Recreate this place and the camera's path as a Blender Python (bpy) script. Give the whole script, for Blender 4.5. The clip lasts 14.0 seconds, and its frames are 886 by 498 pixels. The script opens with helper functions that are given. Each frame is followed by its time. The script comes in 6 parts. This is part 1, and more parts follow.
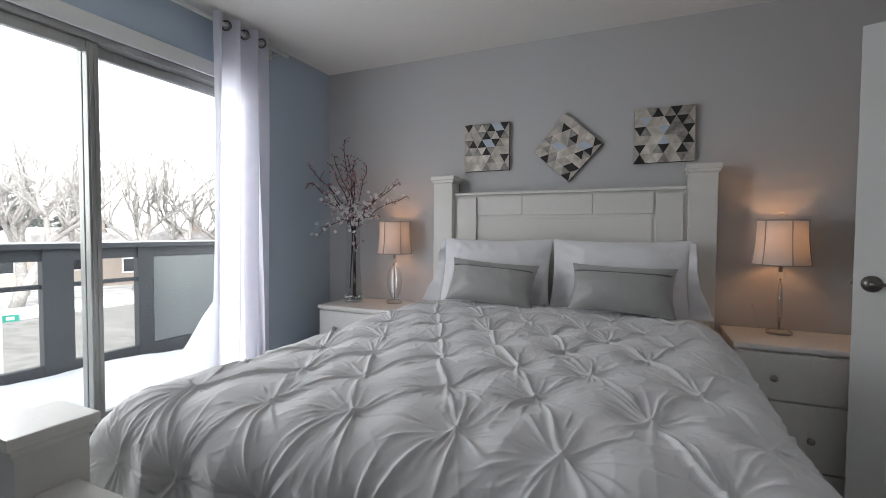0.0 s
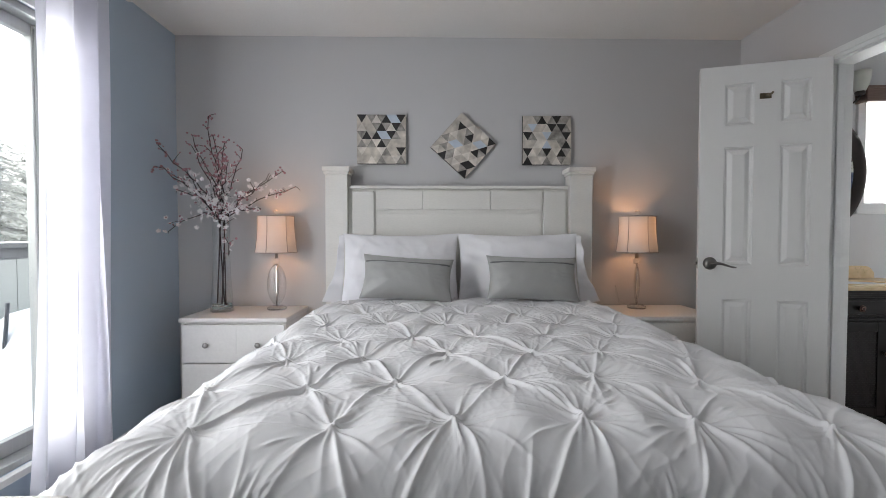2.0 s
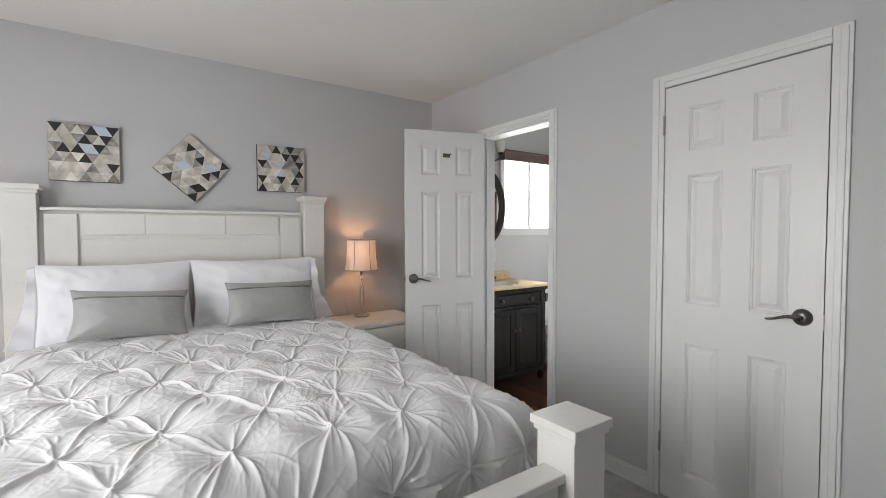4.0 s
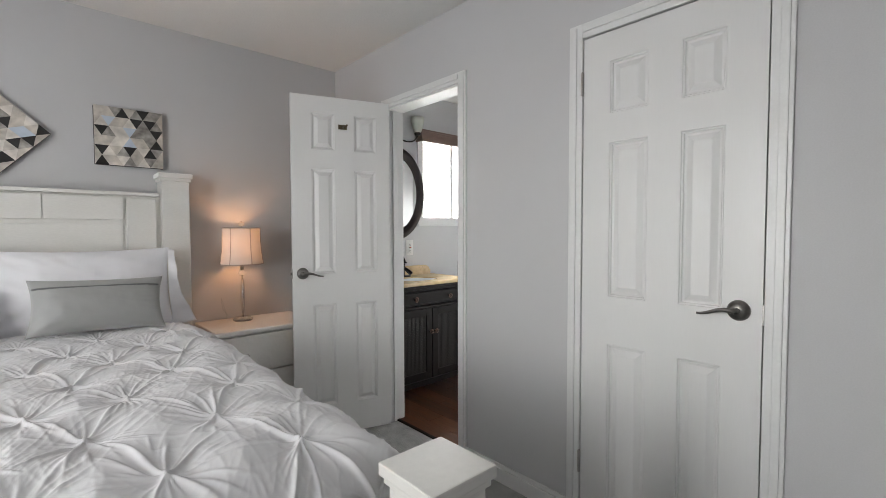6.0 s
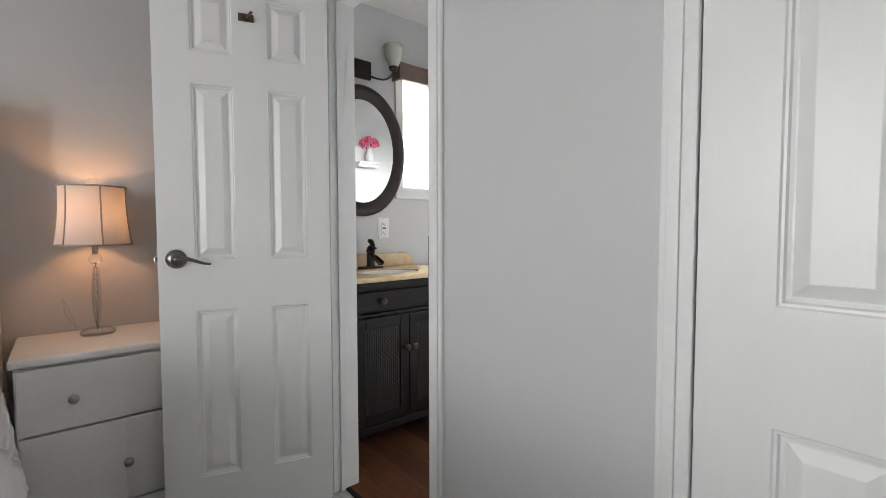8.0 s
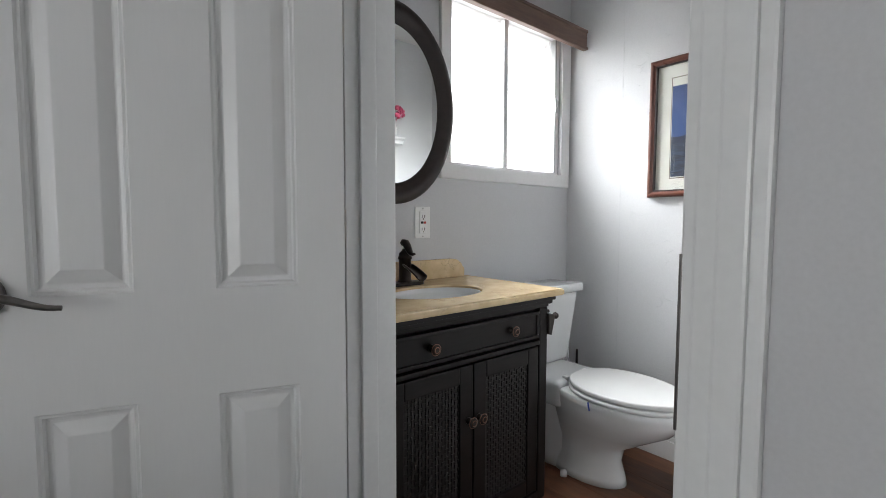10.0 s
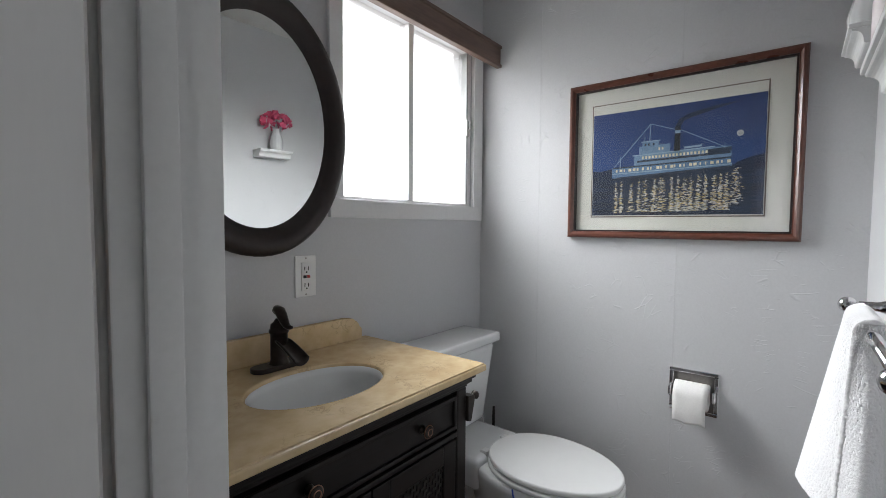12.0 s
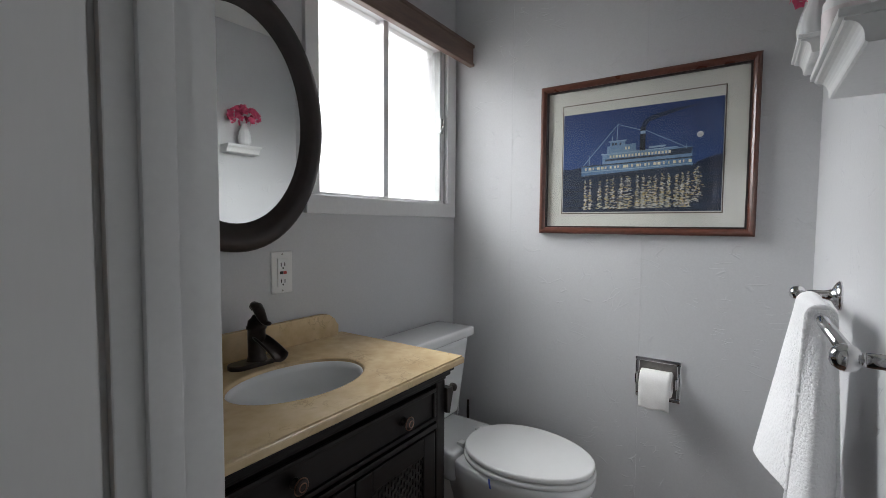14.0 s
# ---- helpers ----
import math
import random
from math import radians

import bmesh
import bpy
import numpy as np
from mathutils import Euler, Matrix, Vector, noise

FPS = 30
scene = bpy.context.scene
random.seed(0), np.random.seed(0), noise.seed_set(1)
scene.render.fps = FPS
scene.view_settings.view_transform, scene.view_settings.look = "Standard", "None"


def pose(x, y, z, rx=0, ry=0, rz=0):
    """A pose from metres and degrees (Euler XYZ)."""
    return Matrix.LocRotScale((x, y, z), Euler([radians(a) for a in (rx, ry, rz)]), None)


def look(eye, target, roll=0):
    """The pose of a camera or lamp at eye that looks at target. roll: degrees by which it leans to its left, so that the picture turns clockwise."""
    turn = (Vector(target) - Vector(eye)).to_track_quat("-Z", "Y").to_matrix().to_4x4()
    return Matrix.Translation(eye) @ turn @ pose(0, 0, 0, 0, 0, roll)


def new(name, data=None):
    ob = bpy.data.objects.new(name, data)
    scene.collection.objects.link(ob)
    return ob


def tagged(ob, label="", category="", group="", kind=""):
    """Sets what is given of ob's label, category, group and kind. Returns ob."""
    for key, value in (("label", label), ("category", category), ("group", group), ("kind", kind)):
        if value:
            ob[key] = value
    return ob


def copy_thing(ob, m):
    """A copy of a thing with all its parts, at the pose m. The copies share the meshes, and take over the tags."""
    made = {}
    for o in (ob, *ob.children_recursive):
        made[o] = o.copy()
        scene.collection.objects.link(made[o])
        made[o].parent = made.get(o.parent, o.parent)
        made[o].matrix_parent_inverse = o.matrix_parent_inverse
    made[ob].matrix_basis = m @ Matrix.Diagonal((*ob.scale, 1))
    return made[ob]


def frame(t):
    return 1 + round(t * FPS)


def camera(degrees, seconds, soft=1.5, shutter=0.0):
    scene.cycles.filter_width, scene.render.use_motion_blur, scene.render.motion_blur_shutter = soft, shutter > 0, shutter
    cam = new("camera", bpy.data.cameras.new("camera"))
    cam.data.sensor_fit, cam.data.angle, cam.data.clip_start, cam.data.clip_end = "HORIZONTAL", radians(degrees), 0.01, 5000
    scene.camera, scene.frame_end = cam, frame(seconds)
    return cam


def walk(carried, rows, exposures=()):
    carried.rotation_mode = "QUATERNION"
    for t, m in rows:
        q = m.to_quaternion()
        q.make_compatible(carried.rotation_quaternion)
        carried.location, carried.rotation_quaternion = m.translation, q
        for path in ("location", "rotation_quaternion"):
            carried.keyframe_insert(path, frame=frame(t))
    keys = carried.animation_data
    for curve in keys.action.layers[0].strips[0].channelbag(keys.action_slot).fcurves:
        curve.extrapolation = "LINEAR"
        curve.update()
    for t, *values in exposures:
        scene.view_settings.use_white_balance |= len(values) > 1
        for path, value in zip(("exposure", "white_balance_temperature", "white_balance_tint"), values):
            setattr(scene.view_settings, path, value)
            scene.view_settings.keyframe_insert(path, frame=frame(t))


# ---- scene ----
cam = camera(89.4, 14.0, soft=0.6)
PATH = [
    (0, (-0.08, -0.092, 1.191), (-0.891, 1.734, 1.119), 0.4),
    (0.5, (-0.297, -0.1, 1.168), (-0.99, 1.775, 1.11), 0.5),
    (1, (-0.462, -0.081, 1.121), (-0.975, 1.851, 1.063), 0.3),
    (1.5, (-0.594, -0.071, 1.114), (-0.874, 1.909, 1.061), 0.1),
    (2, (-0.704, -0.116, 1.141), (-0.666, 1.883, 1.085), 0.0),
    (2.5, (-0.848, -0.21, 1.201), (-0.447, 1.748, 1.14), 0.0),
    (3, (-0.894, -0.304, 1.261), (-0.189, 1.567, 1.201), -0.2),
    (3.5, (-0.883, -0.366, 1.306), (0.085, 1.383, 1.239), -0.3),
    (4, (-0.858, -0.423, 1.32), (0.291, 1.212, 1.246), -0.1),
    (6.5, (-0.182, -0.113, 1.216), (1.165, 1.363, 1.131), -0.2),
    (7, (0.024, 0.045, 1.19), (1.377, 1.515, 1.095), -0.2),
    (7.5, (0.257, 0.256, 1.149), (1.608, 1.727, 1.052), -0.1),
    (8, (0.463, 0.454, 1.106), (1.761, 1.972, 1.01), -0.1),
    (10.3, (0.925, 1.421, 1.109), (2.191, 2.964, 0.982), 0.2),
    (10.5, (0.956, 1.474, 1.12), (2.276, 2.971, 0.998), 0.2),
    (11, (1.07, 1.553, 1.162), (2.494, 2.952, 1.046), 0.3),
    (11.5, (1.134, 1.576, 1.216), (2.641, 2.887, 1.114), 0.3),
    (12, (1.154, 1.588, 1.266), (2.719, 2.829, 1.162), 0.4),
    (12.5, (1.155, 1.596, 1.266), (2.76, 2.784, 1.161), 0.5),
    (13, (1.154, 1.596, 1.267), (2.78, 2.755, 1.161), 0.5),
    (13.5, (1.151, 1.594, 1.263), (2.791, 2.734, 1.154), 0.4),
    (14, (1.117, 1.601, 1.257), (2.768, 2.724, 1.147), 0.4),
]
EXPOSURES = [(0.0, 2.5, 6550, 10), (1.5, 2.7, 6550, 11), (2.5, 3.15, 6650, 10), (3.0, 3.25, 6700, 10), (4.0, 3.32, 6800, 10), (6.5, 3.34, 6800, 10), (8.0, 3.42, 6750, 10), (10.5, 2.65, 6550, 10), (11.5, 2.42, 6550, 10), (12.0, 2.2, 6550, 11), (14.0, 1.9, 6550, 11)]
walk(cam, [(t, look(eye, target, roll)) for t, eye, target, roll in PATH], EXPOSURES)

# ---- light ----
world = bpy.data.worlds.new("overcast")
scene.world = world
world.use_nodes = True
wn, wl = world.node_tree.nodes, world.node_tree.links
wn.clear()
sky = wn.new("ShaderNodeTexSky")
sky.sky_type, sky.sun_disc = "NISHITA", False
sky.sun_elevation, sky.sun_rotation = radians(38), radians(120)
sky.air_density, sky.dust_density, sky.ozone_density = 1.0, 0.6, 1.0
grey = wn.new("ShaderNodeHueSaturation")
grey.inputs["Saturation"].default_value = 0.10
back = wn.new("ShaderNodeBackground")
back.inputs["Strength"].default_value = 0.13
wout = wn.new("ShaderNodeOutputWorld")
wl.new(sky.outputs["Color"], grey.inputs["Color"])
wl.new(grey.outputs["Color"], back.inputs["Color"])
wl.new(back.outputs["Background"], wout.inputs["Surface"])
LAMP_GLOW = 6.0

sun = new("sun", bpy.data.lights.new("sun", "SUN"))
sun.data.energy, sun.data.angle, sun.data.color = 0.5, radians(40), (1.0, 0.98, 0.95)
sun.matrix_world = pose(0, 0, 12, 52, 0, 60)

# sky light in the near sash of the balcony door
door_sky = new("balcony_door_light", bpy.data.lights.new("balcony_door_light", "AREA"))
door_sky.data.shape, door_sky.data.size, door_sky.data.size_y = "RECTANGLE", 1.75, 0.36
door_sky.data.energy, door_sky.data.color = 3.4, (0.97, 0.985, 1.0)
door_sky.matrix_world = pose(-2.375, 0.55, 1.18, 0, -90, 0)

# added lamp lifting sky light in the balcony door strip behind the drawn curtain
veil_fill = new("curtain_fill_light", bpy.data.lights.new("curtain_fill_light", "AREA"))
veil_fill.data.shape, veil_fill.data.size, veil_fill.data.size_y = "RECTANGLE", 1.70, 0.11
veil_fill.data.energy, veil_fill.data.color = 0.75, (0.96, 0.97, 1.0)
veil_fill.matrix_world = pose(-2.395, 1.87, 1.18, 0, -90, 0)

# sky light on the frosted bathroom window
bath_sky = new("bath_window_light", bpy.data.lights.new("bath_window_light", "AREA"))
bath_sky.data.shape, bath_sky.data.size, bath_sky.data.size_y = "RECTANGLE", 0.68, 0.66
bath_sky.data.spread = radians(88)
bath_sky.data.energy, bath_sky.data.color = 2.75, (0.95, 0.98, 1.0)
bath_sky.matrix_world = pose(2.455, 3.04, 1.80, -50, 0, 0)


# ---- materials ----
def shader(name):
    m = bpy.data.materials.new(name)
    m.use_nodes = True
    nt = m.node_tree
    return m, nt.nodes, nt.links, nt.nodes["Principled BSDF"]


def surface(name, colour, rough=0.5, spread=0.06, fine=60.0, coarse=3.0, bump=0.05, depth=0.002, metal=0.0, second=None,
            stretch=(1, 1, 1), coat=0.0, sheen=0.0, detail=4.0, by_piece=0.0):
    """A surface with colour and gloss varied at two scales and a fine relief."""
    m, n, l, b = shader(name)
    co = n.new("ShaderNodeTexCoord")
    mp = n.new("ShaderNodeMapping")
    mp.inputs["Scale"].default_value = stretch
    l.new(co.outputs["Object"], mp.inputs["Vector"])
    a, c = n.new("ShaderNodeTexNoise"), n.new("ShaderNodeTexNoise")
    a.inputs["Scale"].default_value, a.inputs["Detail"].default_value = fine, detail
    c.inputs["Scale"].default_value, c.inputs["Detail"].default_value = coarse, 3.0
    l.new(mp.outputs["Vector"], a.inputs["Vector"])
    l.new(mp.outputs["Vector"], c.inputs["Vector"])
    add = n.new("ShaderNodeMath")
    add.operation = "MULTIPLY_ADD"
    l.new(a.outputs["Fac"], add.inputs[0])
    add.inputs[1].default_value = 0.5
    half = n.new("ShaderNodeMath")
    half.operation = "MULTIPLY"
    half.inputs[1].default_value = 0.5
    l.new(c.outputs["Fac"], half.inputs[0])
    l.new(half.outputs[0], add.inputs[2])
    source = add.outputs[0]
    if by_piece:
        info = n.new("ShaderNodeObjectInfo")
        pm = n.new("ShaderNodeMath")
        pm.operation = "MULTIPLY_ADD"
        l.new(info.outputs["Random"], pm.inputs[0])
        pm.inputs[1].default_value = by_piece
        l.new(source, pm.inputs[2])
        sb = n.new("ShaderNodeMath")
        sb.operation = "SUBTRACT"
        l.new(pm.outputs[0], sb.inputs[0])
        sb.inputs[1].default_value = by_piece / 2
        source = sb.outputs[0]
    ramp = n.new("ShaderNodeValToRGB")
    dark = [v * (1 - spread * 2) for v in colour]
    lite = second or [min(1.0, v * (1 + spread * 2)) for v in colour]
    ramp.color_ramp.elements[0].position, ramp.color_ramp.elements[1].position = 0.3, 0.7
    ramp.color_ramp.elements[0].color = (*dark, 1)
    ramp.color_ramp.elements[1].color = (*lite, 1)
    l.new(source, ramp.inputs["Fac"])
    l.new(ramp.outputs["Color"], b.inputs["Base Color"])
    rr = n.new("ShaderNodeMapRange")
    rr.inputs["To Min"].default_value, rr.inputs["To Max"].default_value = max(0.02, rough - 0.08), min(1, rough + 0.08)
    l.new(c.outputs["Fac"], rr.inputs["Value"])
    l.new(rr.outputs["Result"], b.inputs["Roughness"])
    b.inputs["Metallic"].default_value = metal
    b.inputs["Coat Weight"].default_value = coat
    b.inputs["Sheen Weight"].default_value = sheen
    if bump:
        bp = n.new("ShaderNodeBump")
        bp.inputs["Strength"].default_value, bp.inputs["Distance"].default_value = bump, depth
        l.new(a.outputs["Fac"], bp.inputs["Height"])
        l.new(bp.outputs["Normal"], b.inputs["Normal"])
    return m


def pane_glass(name, tint=(1, 1, 1), gloss=0.7, rough=0.0):
    """A thin pane: clear, with a Fresnel gloss."""
    m, n, l, b = shader(name)
    n.remove(b)
    tr, gl, mx, fr, mu = (n.new("ShaderNodeBsdfTransparent"), n.new("ShaderNodeBsdfGlossy"), n.new("ShaderNodeMixShader"),
                          n.new("ShaderNodeLayerWeight"), n.new("ShaderNodeMath"))
    pw = n.new("ShaderNodeMath")
    pw.operation = "POWER"
    pw.inputs[1].default_value = 4.0
    tr.inputs["Color"].default_value = (*tint, 1)
    gl.inputs["Roughness"].default_value = rough
    mu.operation = "MULTIPLY_ADD"
    mu.inputs[1].default_value, mu.inputs[2].default_value = 0.6 * gloss, 0.035 * gloss
    l.new(fr.outputs["Facing"], pw.inputs[0])
    l.new(pw.outputs[0], mu.inputs[0])
    l.new(mu.outputs[0], mx.inputs[0])
    l.new(tr.outputs[0], mx.inputs[1])
    l.new(gl.outputs[0], mx.inputs[2])
    l.new(mx.outputs[0], n["Material Output"].inputs["Surface"])
    return m


def thin_cloth(name, colour, through_part=0.5, rough=0.9, weave=900.0, bump=0.15):
    """Cloth that lets part of the light through."""
    m, n, l, b = shader(name)
    tl, mx = n.new("ShaderNodeBsdfTranslucent"), n.new("ShaderNodeMixShader")
    ns = n.new("ShaderNodeTexNoise")
    ns.inputs["Scale"].default_value = 14.0
    co = n.new("ShaderNodeTexCoord")
    l.new(co.outputs["Object"], ns.inputs["Vector"])
    ramp = n.new("ShaderNodeValToRGB")
    ramp.color_ramp.elements[0].color = (*[v * 0.92 for v in colour], 1)
    ramp.color_ramp.elements[1].color = (*colour, 1)
    l.new(ns.outputs["Fac"], ramp.inputs["Fac"])
    l.new(ramp.outputs["Color"], b.inputs["Base Color"])
    l.new(ramp.outputs["Color"], tl.inputs["Color"])
    b.inputs["Roughness"].default_value = rough
    wv = n.new("ShaderNodeTexNoise")
    wv.inputs["Scale"].default_value = weave
    l.new(co.outputs["Object"], wv.inputs["Vector"])
    bp = n.new("ShaderNodeBump")
    bp.inputs["Strength"].default_value, bp.inputs["Distance"].default_value = bump, 0.001
    l.new(wv.outputs["Fac"], bp.inputs["Height"])
    l.new(bp.outputs["Normal"], b.inputs["Normal"])
    mx.inputs[0].default_value = through_part
    l.new(b.outputs[0], mx.inputs[1])
    l.new(tl.outputs[0], mx.inputs[2])
    l.new(mx.outputs[0], n["Material Output"].inputs["Surface"])
    return m


def clear_glass(name, tint=(0.97, 0.99, 0.98), rough=0.01):
    m, n, l, b = shader(name)
    b.inputs["Base Color"].default_value = (*tint, 1)
    b.inputs["Transmission Weight"].default_value = 1.0
    b.inputs["Roughness"].default_value = rough
    b.inputs["IOR"].default_value = 1.5
    return m


def plaster(name, colour, scale, strength, depth, rough=0.6, strokes=False):
    """Painted plaster; strokes: long trowel marks over the grain."""
    m = surface(name, colour, rough, 0.025, scale, 0.9, strength, depth)
    if strokes:
        n, l = m.node_tree.nodes, m.node_tree.links
        b = n["Principled BSDF"]
        co = n.new("ShaderNodeTexCoord")
        warp = n.new("ShaderNodeTexNoise")
        warp.inputs["Scale"].default_value = 1.3
        mp = n.new("ShaderNodeMapping")
        mp.inputs["Scale"].default_value, mp.inputs["Rotation"].default_value = (3, 3, 9), (0.7, 0.5, 0.3)
        vo = n.new("ShaderNodeTexVoronoi")
        vo.feature = "DISTANCE_TO_EDGE"
        vo.inputs["Scale"].default_value = 3.1
        mix = n.new("ShaderNodeVectorMath")
        mix.operation = "ADD"
        l.new(co.outputs["Object"], warp.inputs["Vector"])
        l.new(co.outputs["Object"], mix.inputs[0])
        l.new(warp.outputs["Color"], mix.inputs[1])
        l.new(mix.outputs["Vector"], mp.inputs["Vector"])
        l.new(mp.outputs["Vector"], vo.inputs["Vector"])
        rp = n.new("ShaderNodeValToRGB")
        rp.color_ramp.elements[0].color, rp.color_ramp.elements[1].color = (1, 1, 1, 1), (0, 0, 0, 1)
        rp.color_ramp.elements[1].position = 0.035
        l.new(vo.outputs["Distance"], rp.inputs["Fac"])
        patch = n.new("ShaderNodeTexNoise")
        patch.inputs["Scale"].default_value = 13.0
        l.new(co.outputs["Object"], patch.inputs["Vector"])
        pr = n.new("ShaderNodeValToRGB")
        pr.color_ramp.elements[0].position, pr.color_ramp.elements[1].position = 0.55, 0.64
        l.new(patch.outputs["Fac"], pr.inputs["Fac"])
        mu = n.new("ShaderNodeMath")
        mu.operation = "MULTIPLY"
        l.new(rp.outputs["Color"], mu.inputs[0])
        l.new(pr.outputs["Color"], mu.inputs[1])
        b2 = n.new("ShaderNodeBump")
        b2.inputs["Strength"].default_value, b2.inputs["Distance"].default_value = 0.5, 0.0022
        l.new(mu.outputs[0], b2.inputs["Height"])
        l.new(n["Bump"].outputs["Normal"], b2.inputs["Normal"])
        l.new(b2.outputs["Normal"], b.inputs["Normal"])
    return m


def crinkled(m):
    """Adds fine creases to a cloth's relief."""
    n, l = m.node_tree.nodes, m.node_tree.links
    co, ns, bp, mp = n.new("ShaderNodeTexCoord"), n.new("ShaderNodeTexNoise"), n.new("ShaderNodeBump"), n.new("ShaderNodeMapping")
    mp.inputs["Scale"].default_value = (1.0, 0.55, 1.0)
    ns.noise_type = "RIDGED_MULTIFRACTAL"
    ns.inputs["Scale"].default_value, ns.inputs["Detail"].default_value = 16.0, 4.0
    bp.inputs["Strength"].default_value, bp.inputs["Distance"].default_value = 0.45, 0.003
    l.new(co.outputs["Object"], mp.inputs["Vector"])
    l.new(mp.outputs["Vector"], ns.inputs["Vector"])
    l.new(ns.outputs["Fac"], bp.inputs["Height"])
    l.new(n["Bump"].outputs["Normal"], bp.inputs["Normal"])
    l.new(bp.outputs["Normal"], n["Principled BSDF"].inputs["Normal"])
    return m


def veined(m, dark):
    """Fine broken veins and specks in a polished stone."""
    n, l = m.node_tree.nodes, m.node_tree.links
    b = n["Principled BSDF"]
    base = b.inputs["Base Color"].links[0].from_socket
    co, ns, rp, pt, pr, mu, mx = (n.new("ShaderNodeTexCoord"), n.new("ShaderNodeTexNoise"), n.new("ShaderNodeValToRGB"), n.new("ShaderNodeTexNoise"),
                                  n.new("ShaderNodeValToRGB"), n.new("ShaderNodeMath"), n.new("ShaderNodeMixRGB"))
    ns.inputs["Scale"].default_value, ns.inputs["Detail"].default_value, ns.inputs["Distortion"].default_value = 21.0, 8.0, 0.8
    rp.color_ramp.elements[0].position, rp.color_ramp.elements[1].position = 0.475, 0.5
    rp.color_ramp.elements.new(0.525).color = (0, 0, 0, 1)
    pt.inputs["Scale"].default_value = 7.0
    pr.color_ramp.elements[0].position, pr.color_ramp.elements[1].position = 0.52, 0.62
    mu.operation = "MULTIPLY"
    for q in (ns, pt):
        l.new(co.outputs["Object"], q.inputs["Vector"])
    l.new(ns.outputs["Fac"], rp.inputs["Fac"])
    l.new(pt.outputs["Fac"], pr.inputs["Fac"])
    l.new(rp.outputs["Color"], mu.inputs[0])
    l.new(pr.outputs["Color"], mu.inputs[1])
    sc = n.new("ShaderNodeMath")
    sc.operation = "MULTIPLY"
    sc.inputs[1].default_value = 0.34
    l.new(mu.outputs[0], sc.inputs[0])
    l.new(sc.outputs[0], mx.inputs["Fac"])
    l.new(base, mx.inputs["Color1"])
    mx.inputs["Color2"].default_value = (*dark, 1)
    l.new(mx.outputs["Color"], b.inputs["Base Color"])


WALL_GREY = plaster("grey_wall_paint", (0.55, 0.55, 0.56), 220, 0.12, 0.001, 0.55)
WALL_BLUE = plaster("blue_wall_paint", (0.43, 0.52, 0.62), 220, 0.12, 0.001, 0.55)
BATH_WALL = plaster("bath_wall_paint", (0.55, 0.555, 0.565), 160, 0.15, 0.001, 0.38)
BATH_ROUGH = plaster("bath_trowelled_wall", (0.57, 0.575, 0.585), 160, 0.15, 0.001, 0.36, True)
CEIL = plaster("ceiling_stipple", (0.80, 0.79, 0.77), 130, 0.55, 0.004, 0.85)
CARPET = surface("carpet", (0.37, 0.372, 0.366), 0.95, 0.26, 260, 11, 0.9, 0.008, sheen=0.3)
TRIM = surface("white_trim_paint", (0.74, 0.745, 0.74), 0.35, 0.02, 90, 2, 0.04, 0.001)
DOOR_WHITE = surface("white_door_paint", (0.74, 0.74, 0.735), 0.34, 0.008, 40, 2, 0.04, 0.001, stretch=(6, 6, 0.5))
BED_WHITE = surface("white_bed_paint", (0.74, 0.73, 0.70), 0.38, 0.025, 60, 2, 0.05, 0.001, stretch=(1, 1, 4))
STAND_WHITE = surface("cream_stand_paint", (0.74, 0.73, 0.71), 0.36, 0.025, 60, 2, 0.05, 0.001)
NICKEL = surface("brushed_nickel", (0.42, 0.40, 0.38), 0.3, 0.08, 200, 8, 0.05, 0.0005, metal=1.0)
DARK_NICKEL = surface("aged_nickel", (0.20, 0.19, 0.18), 0.32, 0.1, 120, 8, 0.05, 0.0005, metal=1.0)
CHROME = surface("chrome", (0.75, 0.75, 0.76), 0.08, 0.02, 60, 4, 0.0, metal=1.0)
BRONZE = surface("oiled_bronze", (0.035, 0.028, 0.025), 0.33, 0.25, 60, 9, 0.08, 0.0006, metal=0.7)
ALU = surface("aluminium", (0.40, 0.41, 0.40), 0.38, 0.05, 60, 4, 0.05, 0.0005, metal=0.7, stretch=(1, 1, 0.05))
COTTON = crinkled(surface("white_cotton", (0.738, 0.738, 0.755), 0.85, 0.015, 700, 6, 0.15, 0.0006, sheen=0.25))
LINEN = surface("pillow_cotton", (0.80, 0.80, 0.83), 0.85, 0.015, 700, 8, 0.12, 0.0006, sheen=0.25)
SATIN = surface("grey_satin", (0.33, 0.335, 0.33), 0.42, 0.03, 500, 10, 0.08, 0.0004, sheen=0.35)
CURTAIN = thin_cloth("white_curtain_cloth", (0.90, 0.90, 0.97), 0.58)
SHADE = thin_cloth("lamp_shade_cloth", (0.60, 0.56, 0.54), 0.135, weave=500)
SHADE_TRIM = surface("shade_trim", (0.34, 0.32, 0.30), 0.8, 0.1, 400, 20, 0.1)
GLASS = clear_glass("crystal")
CRYSTAL = pane_glass("thin_crystal", (0.90, 0.91, 0.91), 3.0)
VASE_GLASS = pane_glass("vase_glass", (0.93, 0.95, 0.95), 1.0)
PANE = pane_glass("window_pane", (0.97, 0.98, 0.98), 0.5)
BARK = surface("dark_twig", (0.035, 0.020, 0.020), 0.8, 0.3, 90, 20, 0.4, 0.002)
PETAL = surface("white_petal", (0.82, 0.79, 0.80), 0.7, 0.05, 60, 20, 0.0)
PINK = surface("pink_bud", (0.38, 0.20, 0.23), 0.7, 0.15, 60, 20, 0.0)
